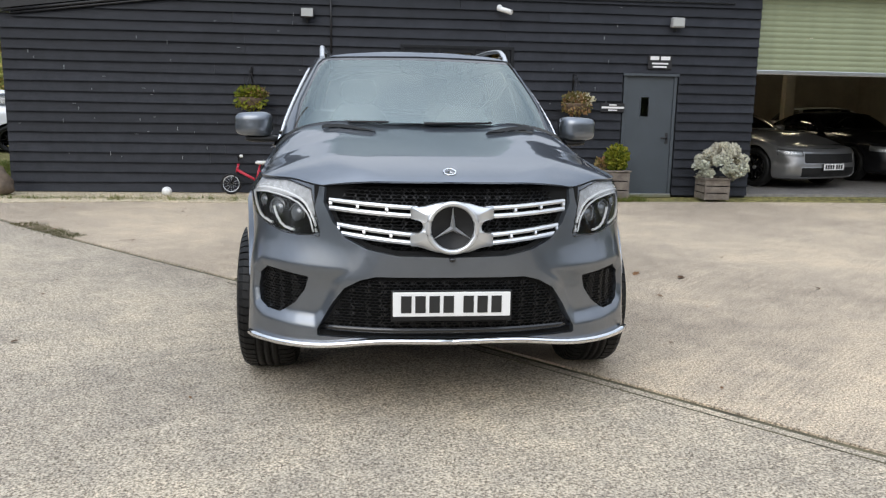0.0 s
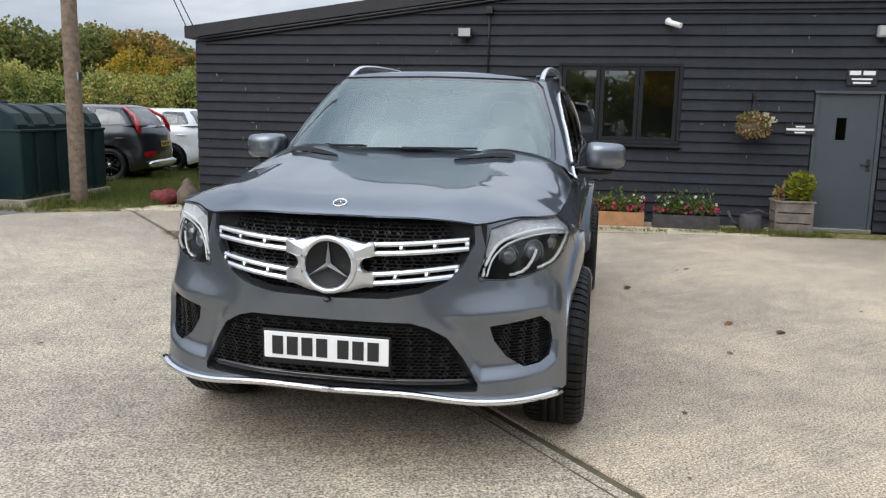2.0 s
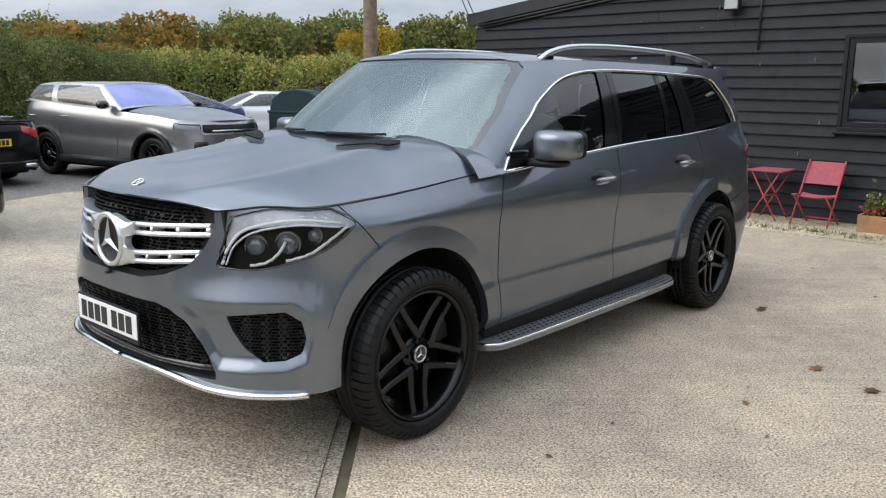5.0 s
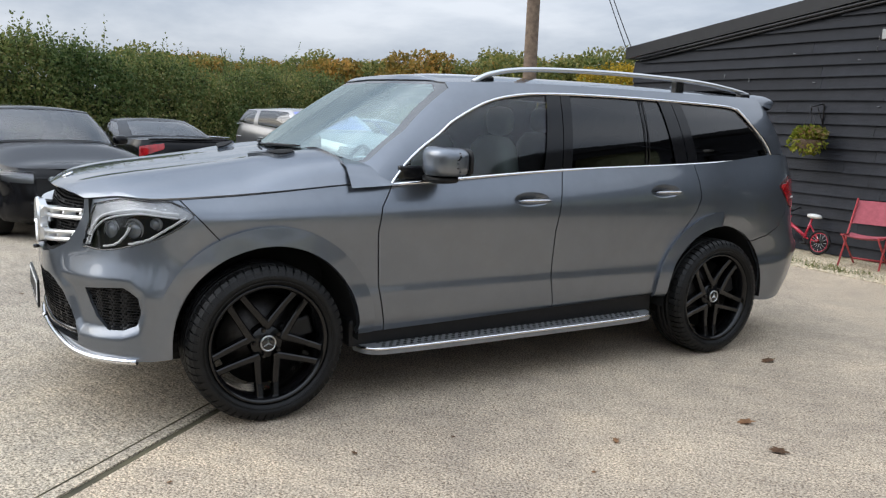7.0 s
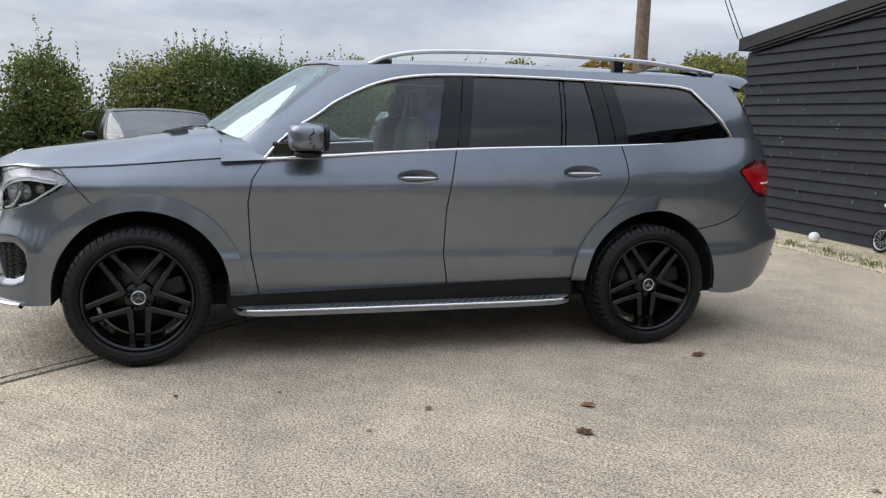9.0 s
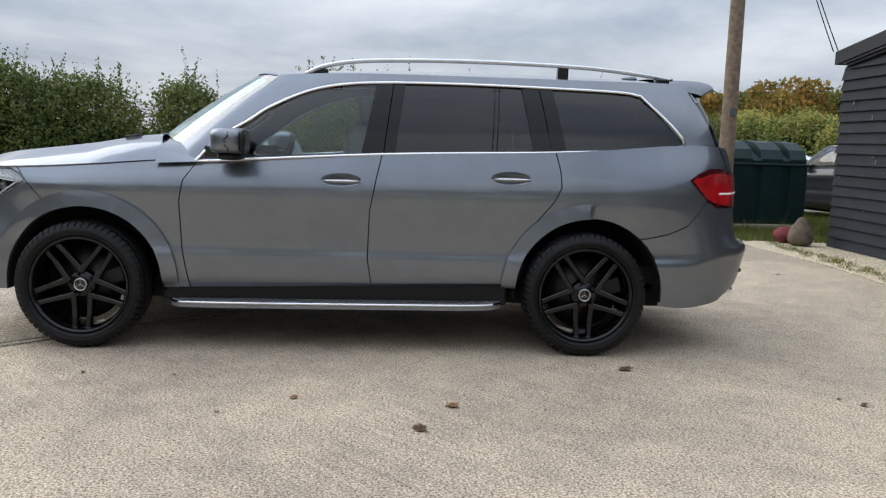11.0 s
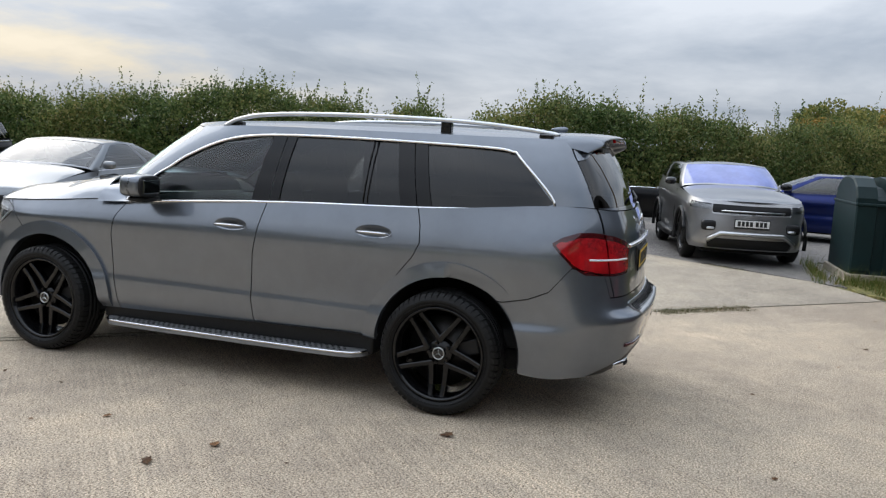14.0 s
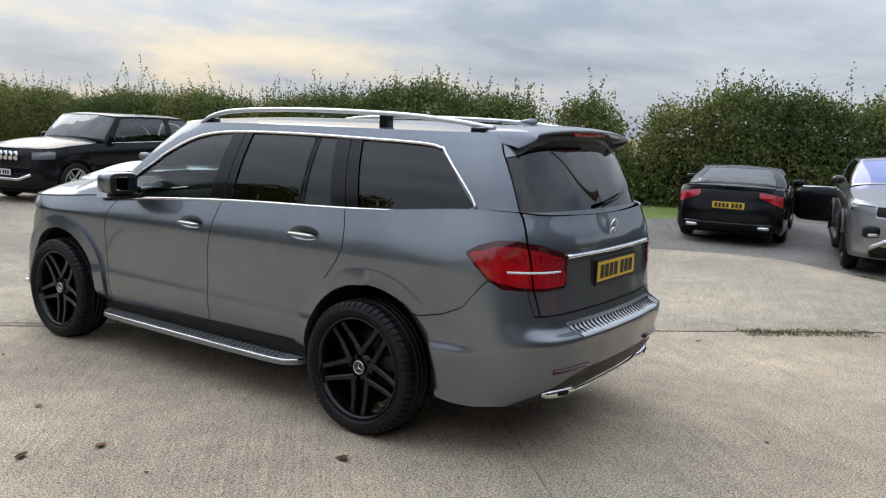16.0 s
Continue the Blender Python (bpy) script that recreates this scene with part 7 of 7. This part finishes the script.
WEED_DRY = leaf_mat("dry_weeds", [(.09, .08, .035), (.15, .13, .06), (.20, .16, .09)])
tufts("verge_grass", "rough green grass and weeds beside the pole", [(-12, 9.6), (-8.6, 6.6), (-7.2, 6.5), (-6.2, 6.6), (-5.7, 6.95), (-5.6, 12), (-9, 14)], 5200, .14, GRASS)
tufts("wall_weeds", "thin weeds along the foot of the wall", [(-5.6, 7.2), (-3.2, 7.08), (-1.5, 6.95), (1, 6.9), (3.5, 7.3), (3.6, 7.7), (1, 7.2), (-5.6, 7.5)], 420, .07, GRASS)
tufts("tank_weeds", "tall dry weeds round the tank's foot", [(-9.0, 6.12), (-7.0, 6.2), (-7.2, 8.9), (-6.9, 8.9), (-6.75, 6.0), (-9.0, 5.98)], 240, .26, GRASS)
tufts("joint_weeds", "moss and weeds in the slab joint", [(-4.2, 4.98), (-3.3, 4.02), (-3.18, 4.2), (-4.05, 5.18)], 240, .024, WEED_DRY)
tufts("door_weeds", "short grass by the planters at the door", [(2.6, 7.3), (4.0, 7.25), (3.9, 7.6), (2.6, 7.7)], 260, .09, GRASS)

# ---- things along the wall ----
RED_PAINT = mat("faded_red_paint", (0.42, 0.055, 0.06), 0.55, vary=0.2, scale=12)
RED_CLOTH = mat("faded_red_canvas", (0.35, 0.085, 0.105), 0.85, vary=0.12, scale=20, bump=0.3, bump_scale=200)
BIKE_RED = mat("red_bike_paint", (0.42, 0.012, 0.035), 0.3, coat=0.6)
WHITE_PLASTIC = mat("white_plastic", (0.72, 0.72, 0.70), 0.45, vary=0.08)
TERRACOTTA = mat("terracotta_trough", (0.42, 0.22, 0.10), 0.8, colour2=(0.28, 0.15, 0.08), scale=7, bump=0.3)
DARK_TROUGH = mat("dark_trough", (0.05, 0.045, 0.045), 0.7, vary=0.3)
SILVER_LEAF = leaf_mat("silver_leaves", [(.42, .46, .46), (.56, .60, .60), (.70, .74, .73)])
LIME_LEAF = leaf_mat("lime_leaves", [(.10, .15, .02), (.20, .24, .03), (.30, .30, .05)])
DRY_LEAF = leaf_mat("dry_basket_leaves", [(.12, .12, .04), (.22, .20, .08), (.34, .24, .14), (.28, .16, .09)])
PINK = leaf_mat("pink_flowers", [(.55, .04, .16), (.62, .10, .24), (.5, .03, .06)])
WHITE_FLOWER = leaf_mat("white_flowers", [(.7, .7, .66), (.75, .72, .6)])
FLOWER_GREEN = leaf_mat("flower_leaves", [(.05, .10, .02), (.09, .15, .03), (.16, .19, .06)])
COIR = mat("coir_basket", (0.14, 0.10, 0.07), 0.95, vary=0.3, bump=0.6)
DEAD_LEAF = mat("brown_dead_leaf", (0.14, 0.07, 0.03), 0.8, vary=0.4, scale=20, per_object=0.4)


def tuft(parent, name, centre, radii, n, size, material, up=0.4):
    """A clump of leaves in an ellipsoid, pointing up and out."""
    d = rng.normal(size=(n, 3))
    d /= np.linalg.norm(d, axis=1, keepdims=True)
    r = rng.uniform(.2, 1, n) ** .5
    c = np.array(centre) + d * r[:, None] * np.array(radii)
    v, f = leaves(c, size, d + np.array((0, 0, up)))
    p = part(name, quick_mesh(name, v, f, material), None, parent)
    tagged(p, kind="stuff")
    return p


def hanging_basket(x, z, label, m1, m2):
    b = thing("hanging_basket", label, "hanging basket", pose(x, 7.82, z), "hanging baskets on the wall")
    part("bowl", lathe([(-.17, .0), (-.165, .06), (-.11, .14), (-.02, .185), (.0, .18), (-.03, .0)], 24, "z"), COIR, b)
    for k in range(3):
        q = k * 2.1
        part("chain", tube([(.17 * math.cos(q), .17 * math.sin(q), 0), (0, 0, .36)], .004, 4), BLACK_TRIM, b)
    part("bracket", tube([(0, .24, .12), (0, .24, .42), (0, .20, .44), (0, -.02, .40), (0, 0, .36)], .010, 6), BLACK_TRIM, b)
    part("bracket_brace", tube([(0, .24, .20), (0, .10, .41)], .006, 5), BLACK_TRIM, b)
    tuft(b, "foliage", (0, 0, .06), (.22, .20, .11), 420, .06, m1)
    tuft(b, "flowers", (.08, -.05, .06), (.22, .16, .10), 160, .05, m2)
    tuft(b, "trailing_stems", (0, -.03, -.05), (.25, .22, .15), 420, .05, m1, -.5)


hanging_basket(-1.88, 1.43, "hanging basket with lime green trailing plants", LIME_LEAF, DRY_LEAF)
hanging_basket(2.98, 1.44, "hanging basket with dry fading flowers", DRY_LEAF, WHITE_FLOWER)


def trough(x0, x1, y, h, m, label):
    t = thing("flower_trough", label, "planter", group="flower troughs by the window")
    y0, y1 = y, y + .28
    part("trough_body", boxes(((x0, y0, 0), (x1, y0 + .03, h)), ((x0, y1 - .03, 0), (x1, y1, h)), ((x0, y0 + .03, 0), (x0 + .03, y1 - .03, h)), ((x1 - .03, y0 + .03, 0), (x1, y1 - .03, h)), ((x0 + .03, y0 + .03, .02), (x1 - .03, y1 - .03, .05))), m, t)
    part("soil", boxes(((x0 + .03, y0 + .03, h - .06), (x1 - .03, y1 - .03, h - .03))), BARK, t)
    n = int((x1 - x0) * 700)
    c = np.stack((rng.uniform(x0 + .05, x1 - .05, n), rng.uniform(y0 + .02, y1 - .02, n), h + rng.gamma(2, .05, n)), 1)
    v, f = leaves(c, .06, np.tile((0, 0, .6), (n, 1)))
    part("foliage", quick_mesh("foliage", v, f, FLOWER_GREEN), None, t)
    k = n // 3
    c = np.stack((rng.uniform(x0, x1, k), rng.uniform(y0 - .03, y1, k), h + .02 + rng.gamma(2, .028, k)), 1)
    v, f = leaves(c, .042, aspect=.9)
    tagged(part("blossom", quick_mesh("blossom", v, f, PINK), None, t), kind="stuff")
    c = np.stack((rng.uniform(x0, x1, 26), rng.uniform(y0, y1, 26), h + .12 + rng.uniform(0, .14, 26)), 1)
    v, f = leaves(c, .05, aspect=.9)
    tagged(part("white_flowers", quick_mesh("white_flowers", v, f, WHITE_FLOWER), None, t), kind="stuff")


trough(.80, 1.60, 7.50, .20, TERRACOTTA, "weathered terracotta trough of pink and white flowers")
trough(1.72, 2.60, 7.50, .19, DARK_TROUGH, "dark trough of pink and red flowers")


PLANTER_WOOD = mat("silvered_planks", (0.21, 0.18, 0.15), 0.9, colour2=(0.12, 0.10, 0.085), scale=9, bump=0.6, bump_scale=40)


def plank_box(name, label, x0, x1, y0, y1, h):
    """A square planter of horizontal boards with corner posts."""
    t = thing(name, label, "planter", group="timber planters at the door")
    for k in range(3):
        z0, z1 = .01 + k * h / 3, (k + 1) * h / 3 - .006
        for lo, hi in (((x0 + .03, y0, z0), (x1 - .03, y0 + .022, z1)), ((x0 + .03, y1 - .022, z0), (x1 - .03, y1, z1)), ((x0, y0 + .03, z0), (x0 + .022, y1 - .03, z1)), ((x1 - .022, y0 + .03, z0), (x1, y1 - .03, z1))):
            part("plank", boxes((lo, hi), bevel=.003), PLANTER_WOOD, t)
    for x in (x0, x1 - .03):
        for y in (y0, y1 - .03):
            part("corner_post", boxes(((x, y, 0), (x + .03, y + .03, h)), bevel=.003), PLANTER_WOOD, t)
    for lo, hi in (((x0 - .02, y0 - .02), (x1 + .02, y0 + .05)), ((x0 - .02, y1 - .05), (x1 + .02, y1 + .02)), ((x0 - .02, y0 + .05), (x0 + .05, y1 - .05)), ((x1 - .05, y0 + .05), (x1 + .02, y1 - .05))):
        part("rim_board", boxes(((lo[0], lo[1], h), (hi[0], hi[1], h + .022)), bevel=.003), PLANTER_WOOD, t)
    part("soil", boxes(((x0 + .024, y0 + .024, h - .08), (x1 - .03, y1 - .03, h - .04))), BARK, t)
    return t


b1 = plank_box("timber_planter", "weathered timber planter with a yellow-green shrub", 3.30, 3.78, 7.50, 7.92, .42)
tuft(b1, "shrub", (3.62, 7.70, .62), (.20, .18, .22), 620, .07, LIME_LEAF)
tuft(b1, "dry_stems", (3.38, 7.70, .50), (.10, .12, .14), 120, .07, DRY_LEAF)
b2 = plank_box("timber_planter", "weathered timber planter with a silver-leaved bush", 4.98, 5.38, 7.48, 7.86, .32)
for k in range(62):
    q, e = rng.uniform(0, 6.28), rng.uniform(-.35, 1.35)
    r = .40 * rng.uniform(.10 if k % 3 == 0 else .55, 1.0)
    c = (5.30 + r * math.cos(q) * math.cos(e) * 1.1, 7.62 + .28 * math.sin(q) * math.cos(e), .47 + .36 * math.sin(e))
    tuft(b2, "silver_leaves", c, (.080, .080, .07), 90, .05, SILVER_LEAF, .8)

can = thing("watering_can", "dark plastic watering can beside the planter", "watering can", pose(3.0, 7.55, 0))
part("can_body", lathe([(0, 0), (.0, .15), (.02, .155), (.22, .14), (.24, .12), (.24, .0)], 24, "z"), DARK_TROUGH, can)
part("can_handle", tube([(.13, 0, .05), (.24, 0, .12), (.23, 0, .24), (.08, 0, .30), (-.06, 0, .25)], .014, 8), DARK_TROUGH, can)
part("spout", tube([(-.13, 0, .06), (-.24, 0, .14), (-.30, 0, .27)], [.028, .018, .022], 8), DARK_TROUGH, can)


# folding chair and table
def rod(parent, name, a, b, r=.011, m=RED_PAINT):
    return part(name, tube([a, b], r, 8), m, parent)


ch = thing("folding_chair", "faded red canvas folding chair on the gravel", "chair", pose(.30, 7.62, .01, 0, 0, -6), "folding chairs on the gravel")
for x in (-.22, .22):
    rod(ch, "back_leg", (x, -.16, 0), (x * .95, .22, .76))
    rod(ch, "front_leg", (x * .85, .24, 0), (x * .85, -.20, .36))
    rod(ch, "seat_rail", (x * .9, -.22, .365), (x * .9, .12, .34))
rod(ch, "cross_rail", (-.2, .2, .06), (.2, .2, .06))
sv = patch([[(x, -.22 + .30 * h, .372 - .035 * math.sin(math.pi * h) - .02 * (1 - (x / .2) ** 2)) for h in (0, .33, .66, 1)] for x in (-.20, -.07, .07, .20)], 10, 10)
shell_part("seat_cloth", sv, RED_CLOTH, ch, thick=.004)
sv = patch([[(x, .09 + .15 * h - .02 * (1 - (x / .21) ** 2) * -1, .48 + .26 * h) for h in (0, .33, .66, 1)] for x in (-.215, -.07, .07, .215)], 10, 10)
shell_part("back_cloth", sv, RED_CLOTH, ch, thick=.004)
copy_thing(ch, pose(-.84, 7.60, .01, 0, 0, 14))
tb = thing("folding_table", "small faded red folding table by the chair", "table", pose(-.20, 7.72, .01))
part("tabletop", boxes(((-.30, -.24, .60), (.12, .24, .622)), bevel=.006), RED_CLOTH, tb)
for y in (-.2, .2):
    rod(tb, "leg", (-.26, y, 0), (.08, y, .60), .009)
    rod(tb, "leg", (.08, y, 0), (-.26, y, .60), .009)
rod(tb, "cross_rail", (-.09, -.2, .30), (-.09, .2, .30), .008)

# child's bicycle, leaning on the wall
bk = thing("child_bicycle", "child's red bicycle with a white saddle against the wall", "bicycle", pose(-1.92, 7.86, .01, -9, 0, 0))
for x, nm in ((-.28, "front_wheel"), (.30, "rear_wheel")):
    wh = thing_part(nm, bk, Matrix.Translation((x, 0, .155)))
    part("tyre", ring_tube(.138, .018, 32), RUBBER, wh)
    part("rim", ring_tube(.118, .007, 32), SATIN if x < 0 else BIKE_RED, wh)
    for k in range(12):
        q = k * math.pi / 6
        part("spoke", tube([(0, 0, 0), (.117 * math.cos(q), 0, .117 * math.sin(q))], .002, 4), SATIN, wh)
    part("hub", lathe([(-.03, .012), (.03, .012)], 10), BLACK_PLASTIC, wh).matrix_local = pose(0, 0, 0, 0, 0, 90)
for nm, a, b, r in (("main_tube", (-.19, 0, .36), (.10, 0, .20), .022), ("seat_tube", (.08, 0, .18), (.14, 0, .44), .015), ("chain_stay", (.10, 0, .19), (.30, 0, .155), .010), ("seat_stay", (.13, 0, .36), (.30, 0, .155), .010), ("head_tube", (-.20, 0, .33), (-.175, 0, .45), .018)):
    rod(bk, nm, a, b, r, BIKE_RED)
rod(bk, "fork", (-.195, 0, .34), (-.28, 0, .155), .014, BLACK_PLASTIC)
part("handlebar", tube([(-.10, -.20, .54), (-.16, -.12, .56), (-.17, 0, .50), (-.16, .12, .56), (-.10, .20, .54)], .010, 8), BLACK_PLASTIC, bk)
for y in (-.21, .21):
    part("grip", rounded((-.13, y - .03, .525), (-.08, y + .03, .57), 3, 8), WHITE_PLASTIC, bk, "white handlebar grip")
part("saddle", rounded((.07, -.06, .44), (.26, .06, .50), 2.6, 10), WHITE_PLASTIC, bk, "white saddle")
part("crank", tube([(.10, -.05, .18), (.16, -.06, .12)], .010, 6), BLACK_PLASTIC, bk)
part("pedal", rounded((.12, -.14, .10), (.20, -.06, .13), 4, 6), BLACK_PLASTIC, bk)

tagged(part("ball", rounded((-3.16, 7.62, .0), (-3.02, 7.76, .135), 2, 12), WHITE_PLASTIC), "dirty white ball on the gravel", "ball")
SACK = mat("grey_brown_sacking", (0.13, 0.10, 0.075), 0.95, vary=0.3, scale=9, bump=0.8, bump_scale=30)
tagged(part("sack", rounded((-5.58, 7.42, 0), (-5.12, 7.9, .42), 2.2, 14, lambda x, y, z: (x * (1 - .38 * (z + 1)) + .06 * math.sin(7 * z + 3 * y), y * (1 - .35 * (z + 1)), z)), SACK), "slumped grey-brown sack at the wall's corner", "sack")
tagged(part("red_sheet", rounded((-5.95, 7.45, 0), (-5.50, 7.85, .22), 2.2, 12, lambda x, y, z: (x + .1 * math.sin(5 * y), y, z * (1 + .3 * math.sin(6 * x)))), mat("dull_red_sheet", (0.16, 0.03, 0.03), 0.9, vary=0.4, scale=10, bump=0.8)), "crumpled dull red sheet on the ground", "sheet")

# lamps, camera, conduit, signs
LED = mat("floodlight_glass", (0.38, 0.39, 0.38), 0.3)


def floodlight(x, z, label, m):
    f = thing("floodlight", label, "floodlight", pose(x, 7.99, z))
    part("housing", boxes(((-.10, -.07, -.075), (.10, .03, .075)), bevel=.015), m, f)
    part("lens", boxes(((-.085, -.078, -.055), (.085, -.068, .055)), bevel=.004), LED, f)
    part("bracket", tube([(0, .0, -.06), (0, .03, -.12), (0, .09, -.12)], .012, 6), BLACK_TRIM, f)


floodlight(-1.06, 2.66, "small black floodlight with a white lens", BLACK_TRIM)
floodlight(4.56, 2.68, "grey wall floodlight over the door", mat("grey_lamp_case", (0.30, 0.30, 0.30), 0.5))
cc = thing("security_camera", "white bullet security camera on the boards", "camera", pose(1.79, 7.99, 2.80))
part("mount", lathe([(0, .04), (.03, .04), (.03, 0)], 16, "z"), WHITE_PLASTIC, cc).matrix_local = pose(0, .07, .03, 90, 0, 0)
part("arm", tube([(0, .06, .03), (0, .0, .03), (.03, -.03, 0)], .012, 6), WHITE_PLASTIC, cc)
part("camera_body", tube([(-.03, .02, .015), (.16, -.10, -.055)], .038, 14), WHITE_PLASTIC, cc)
tagged(part("conduit", tube([(-.72, 8.05, 2.1), (-.72, 8.05, 3.05)], .014, 8), BLACK_TRIM), "black vertical cable conduit on the boards", "conduit")
tagged(part("conduit", tube([(-.72, 8.05, 2.98), (1.8, 8.05, 2.985), (5.5, 8.05, 3.0)], .012, 8), BLACK_TRIM), "black horizontal cable conduit on the boards", "conduit")
tagged(part("junction_box", boxes(((-.77, 8.0, 2.93), (-.67, 8.07, 3.03)), bevel=.01), BLACK_TRIM), "small black junction box on the boards", "junction box")
SIGN_WHITE = mat("sign_lettering", (0.7, 0.7, 0.7), 0.5)
sg = thing("wall_sign", "small dark sign with a white name line", "sign", pose(4.35, 8.055, 2.09), "signs at the door")
part("sign_plate", boxes(((-.19, -.008, -.11), (.19, .008, .10)), bevel=.003), BLACK_TRIM, sg)
for k, (x0, x1, z0, z1) in enumerate(((-.16, -.02, .03, .085), (.01, .16, .03, .085), (-.13, .13, -.035, -.012), (-.11, .11, -.085, -.062))):
    part("sign_bar", boxes(((x0, -.011, z0), (x1, -.0085, z1))), SIGN_WHITE, sg)
sg = thing("wall_sign", "narrow dark sign with three white lines", "sign", pose(3.63, 8.055, 1.38), "signs at the door")
part("sign_plate", boxes(((-.19, -.008, -.07), (.19, .008, .07)), bevel=.003), BLACK_TRIM, sg)
for x0, x1, z0, z1 in ((-.06, .06, .03, .05), (-.18, .18, -.015, .015), (-.07, .07, -.05, -.03)):
    part("sign_bar", boxes(((x0, -.011, z0), (x1, -.0085, z1))), SIGN_WHITE, sg)
# on the office sill
orn = lathe([(0, 0), (0, .045), (.05, .050), (.10, .060), (.13, .088), (.17, .092), (.20, .070), (.225, .045), (.25, .052), (.28, .048), (.30, .02), (.305, 0)], 20, "z")
for sx in (-1, 1):
    arm_ = tube([(sx * .08, 0, .19), (sx * .135, -.01, .15), (sx * .085, -.03, .11)], [.034, .036, .028], 10)
    me_ = bpy.data.meshes.new("ornament")
    arm_.to_mesh(me_)
    arm_.free()
    orn.from_mesh(me_)
tagged(part("ornament", orn, WHITE_PLASTIC), "white lobed ornament on the window sill", "ornament").matrix_world = pose(1.22, 8.30, 1.167)
for x0, x1, h, c, lab in ((1.40, 1.50, .19, (.05, .28, .55), "bright blue box on the window sill"), (1.60, 1.72, .13, (.55, .6, .62), "pale leaflet box on the window sill"), (1.74, 1.88, .12, (.45, .38, .2), "tan leaflet box on the window sill"), (.72, .78, .1, (.6, .6, .6), "small white cup on the window sill")):
    tagged(part("sill_box", boxes(((x0, 8.26, 1.167), (x1, 8.33, 1.167 + h)), bevel=.004), mat("box_card", c, 0.6, vary=.1)), lab, "box")
post = tagged(part("timber_post", boxes(((10.0, 14.4, 0), (10.25, 14.6, 3.2)), bevel=.01), WHITE_WALL), "cream painted post inside the workshop", "post")
for x, z in ((6.9, 1.45), (8.6, 1.55), (9.6, 1.5), (10.8, 1.55)):
    tagged(part("wall_picture", boxes(((x, 18.92, z), (x + .45, 18.98, z + .35)), bevel=.01), GLOSS_BLACK), "small framed picture on the workshop wall", "picture")

# fallen leaves on the concrete
random.seed(11)
lm = bmesh.new()
pts = [(0, .55), (.18, .30), (.34, .36), (.26, .08), (.36, -.16), (.12, -.22), (0, -.5), (-.12, -.22), (-.36, -.16), (-.26, .08), (-.34, .36), (-.18, .30)]
c0 = lm.verts.new((0, 0, .02))
rim_ = [lm.verts.new((x * .1, y * .1, .004 + .018 * (abs(x) + .3 * y * y))) for x, y in pts]
for a, b in zip(rim_, rim_[1:] + rim_[:1]):
    lm.faces.new((c0, a, b))
leaf_me = bpy.data.meshes.new("fallen_leaf")
lm.to_mesh(leaf_me)
lm.free()
leaf_me.materials.append(DEAD_LEAF)
spots = [(1.29, 3.27, 1.1), (2.0, 2.2, 1.0), (2.33, 2.03, 1.0), (1.89, 4.37, .7), (1.9, 1.4, .6), (3.1, 2.9, .5), (3.3, 1.6, .6)]
for k in range(46):
    spots.append((random.uniform(-4.5, 5.5), random.uniform(-3.5, 6.5), random.uniform(.25, .6)))
for x, y, sc in spots:
    if abs(x) < 1.0 and -1 < y < 4.3:
        continue
    ob = tagged(part("fallen_leaf", leaf_me), "curled brown fallen leaf on the concrete", "leaf", "fallen leaves")
    ob.matrix_world = pose(x, y, .004, random.uniform(-14, 14), random.uniform(-14, 14), random.uniform(0, 360)) @ Matrix.Diagonal((sc * .8, sc, sc, 1))

# pale splashes and scuffs on the boards
sp_rng = random.Random(11)
marks = bmesh.new()
for k in range(70):
    x, z = sp_rng.uniform(-5.2, 3.7), sp_rng.uniform(.5, 2.9)
    if .2 < x < 2.15 and z > 1.0 or z > roof_z(x) - .3:
        continue
    w, h = (.0025, sp_rng.uniform(.006, .03)) if sp_rng.random() < .75 else (sp_rng.uniform(.006, .025), .003)
    box(marks, (x - w, WALL_Y - .043, z - h), (x + w, WALL_Y - .022, z + h))
tagged(part("paint_scuffs", marks, mat("pale_scuff", (0.22, 0.23, 0.24), 0.8, vary=.3)), "pale bird splashes and scuffs on the boards", "scuffs", kind="stuff")

# lamps under the workshop roof
LAMP_TUBE = mat("warm_lamp_tube", (1.0, 0.86, 0.60), 0.4, emit=15.0)
for x, y in ((7.6, 11.5), (7.6, 15.0), (11.0, 11.5), (11.0, 15.0)):
    cl = thing("ceiling_light", "warm tube light under the workshop roof", "ceiling light", pose(x, y, 3.1), "workshop lights")
    part("housing", boxes(((-.08, -.65, .04), (.08, .65, .10)), bevel=.01), WHITE_PLASTIC, cl)
    part("tube", tube([(0, -.60, .02), (0, .60, .02)], .020, 8), LAMP_TUBE, cl)
    part("hanger", boxes(((-.01, -.4, .10), (.01, -.38, .95)), ((-.01, .38, .10), (.01, .40, .95))), SATIN, cl)
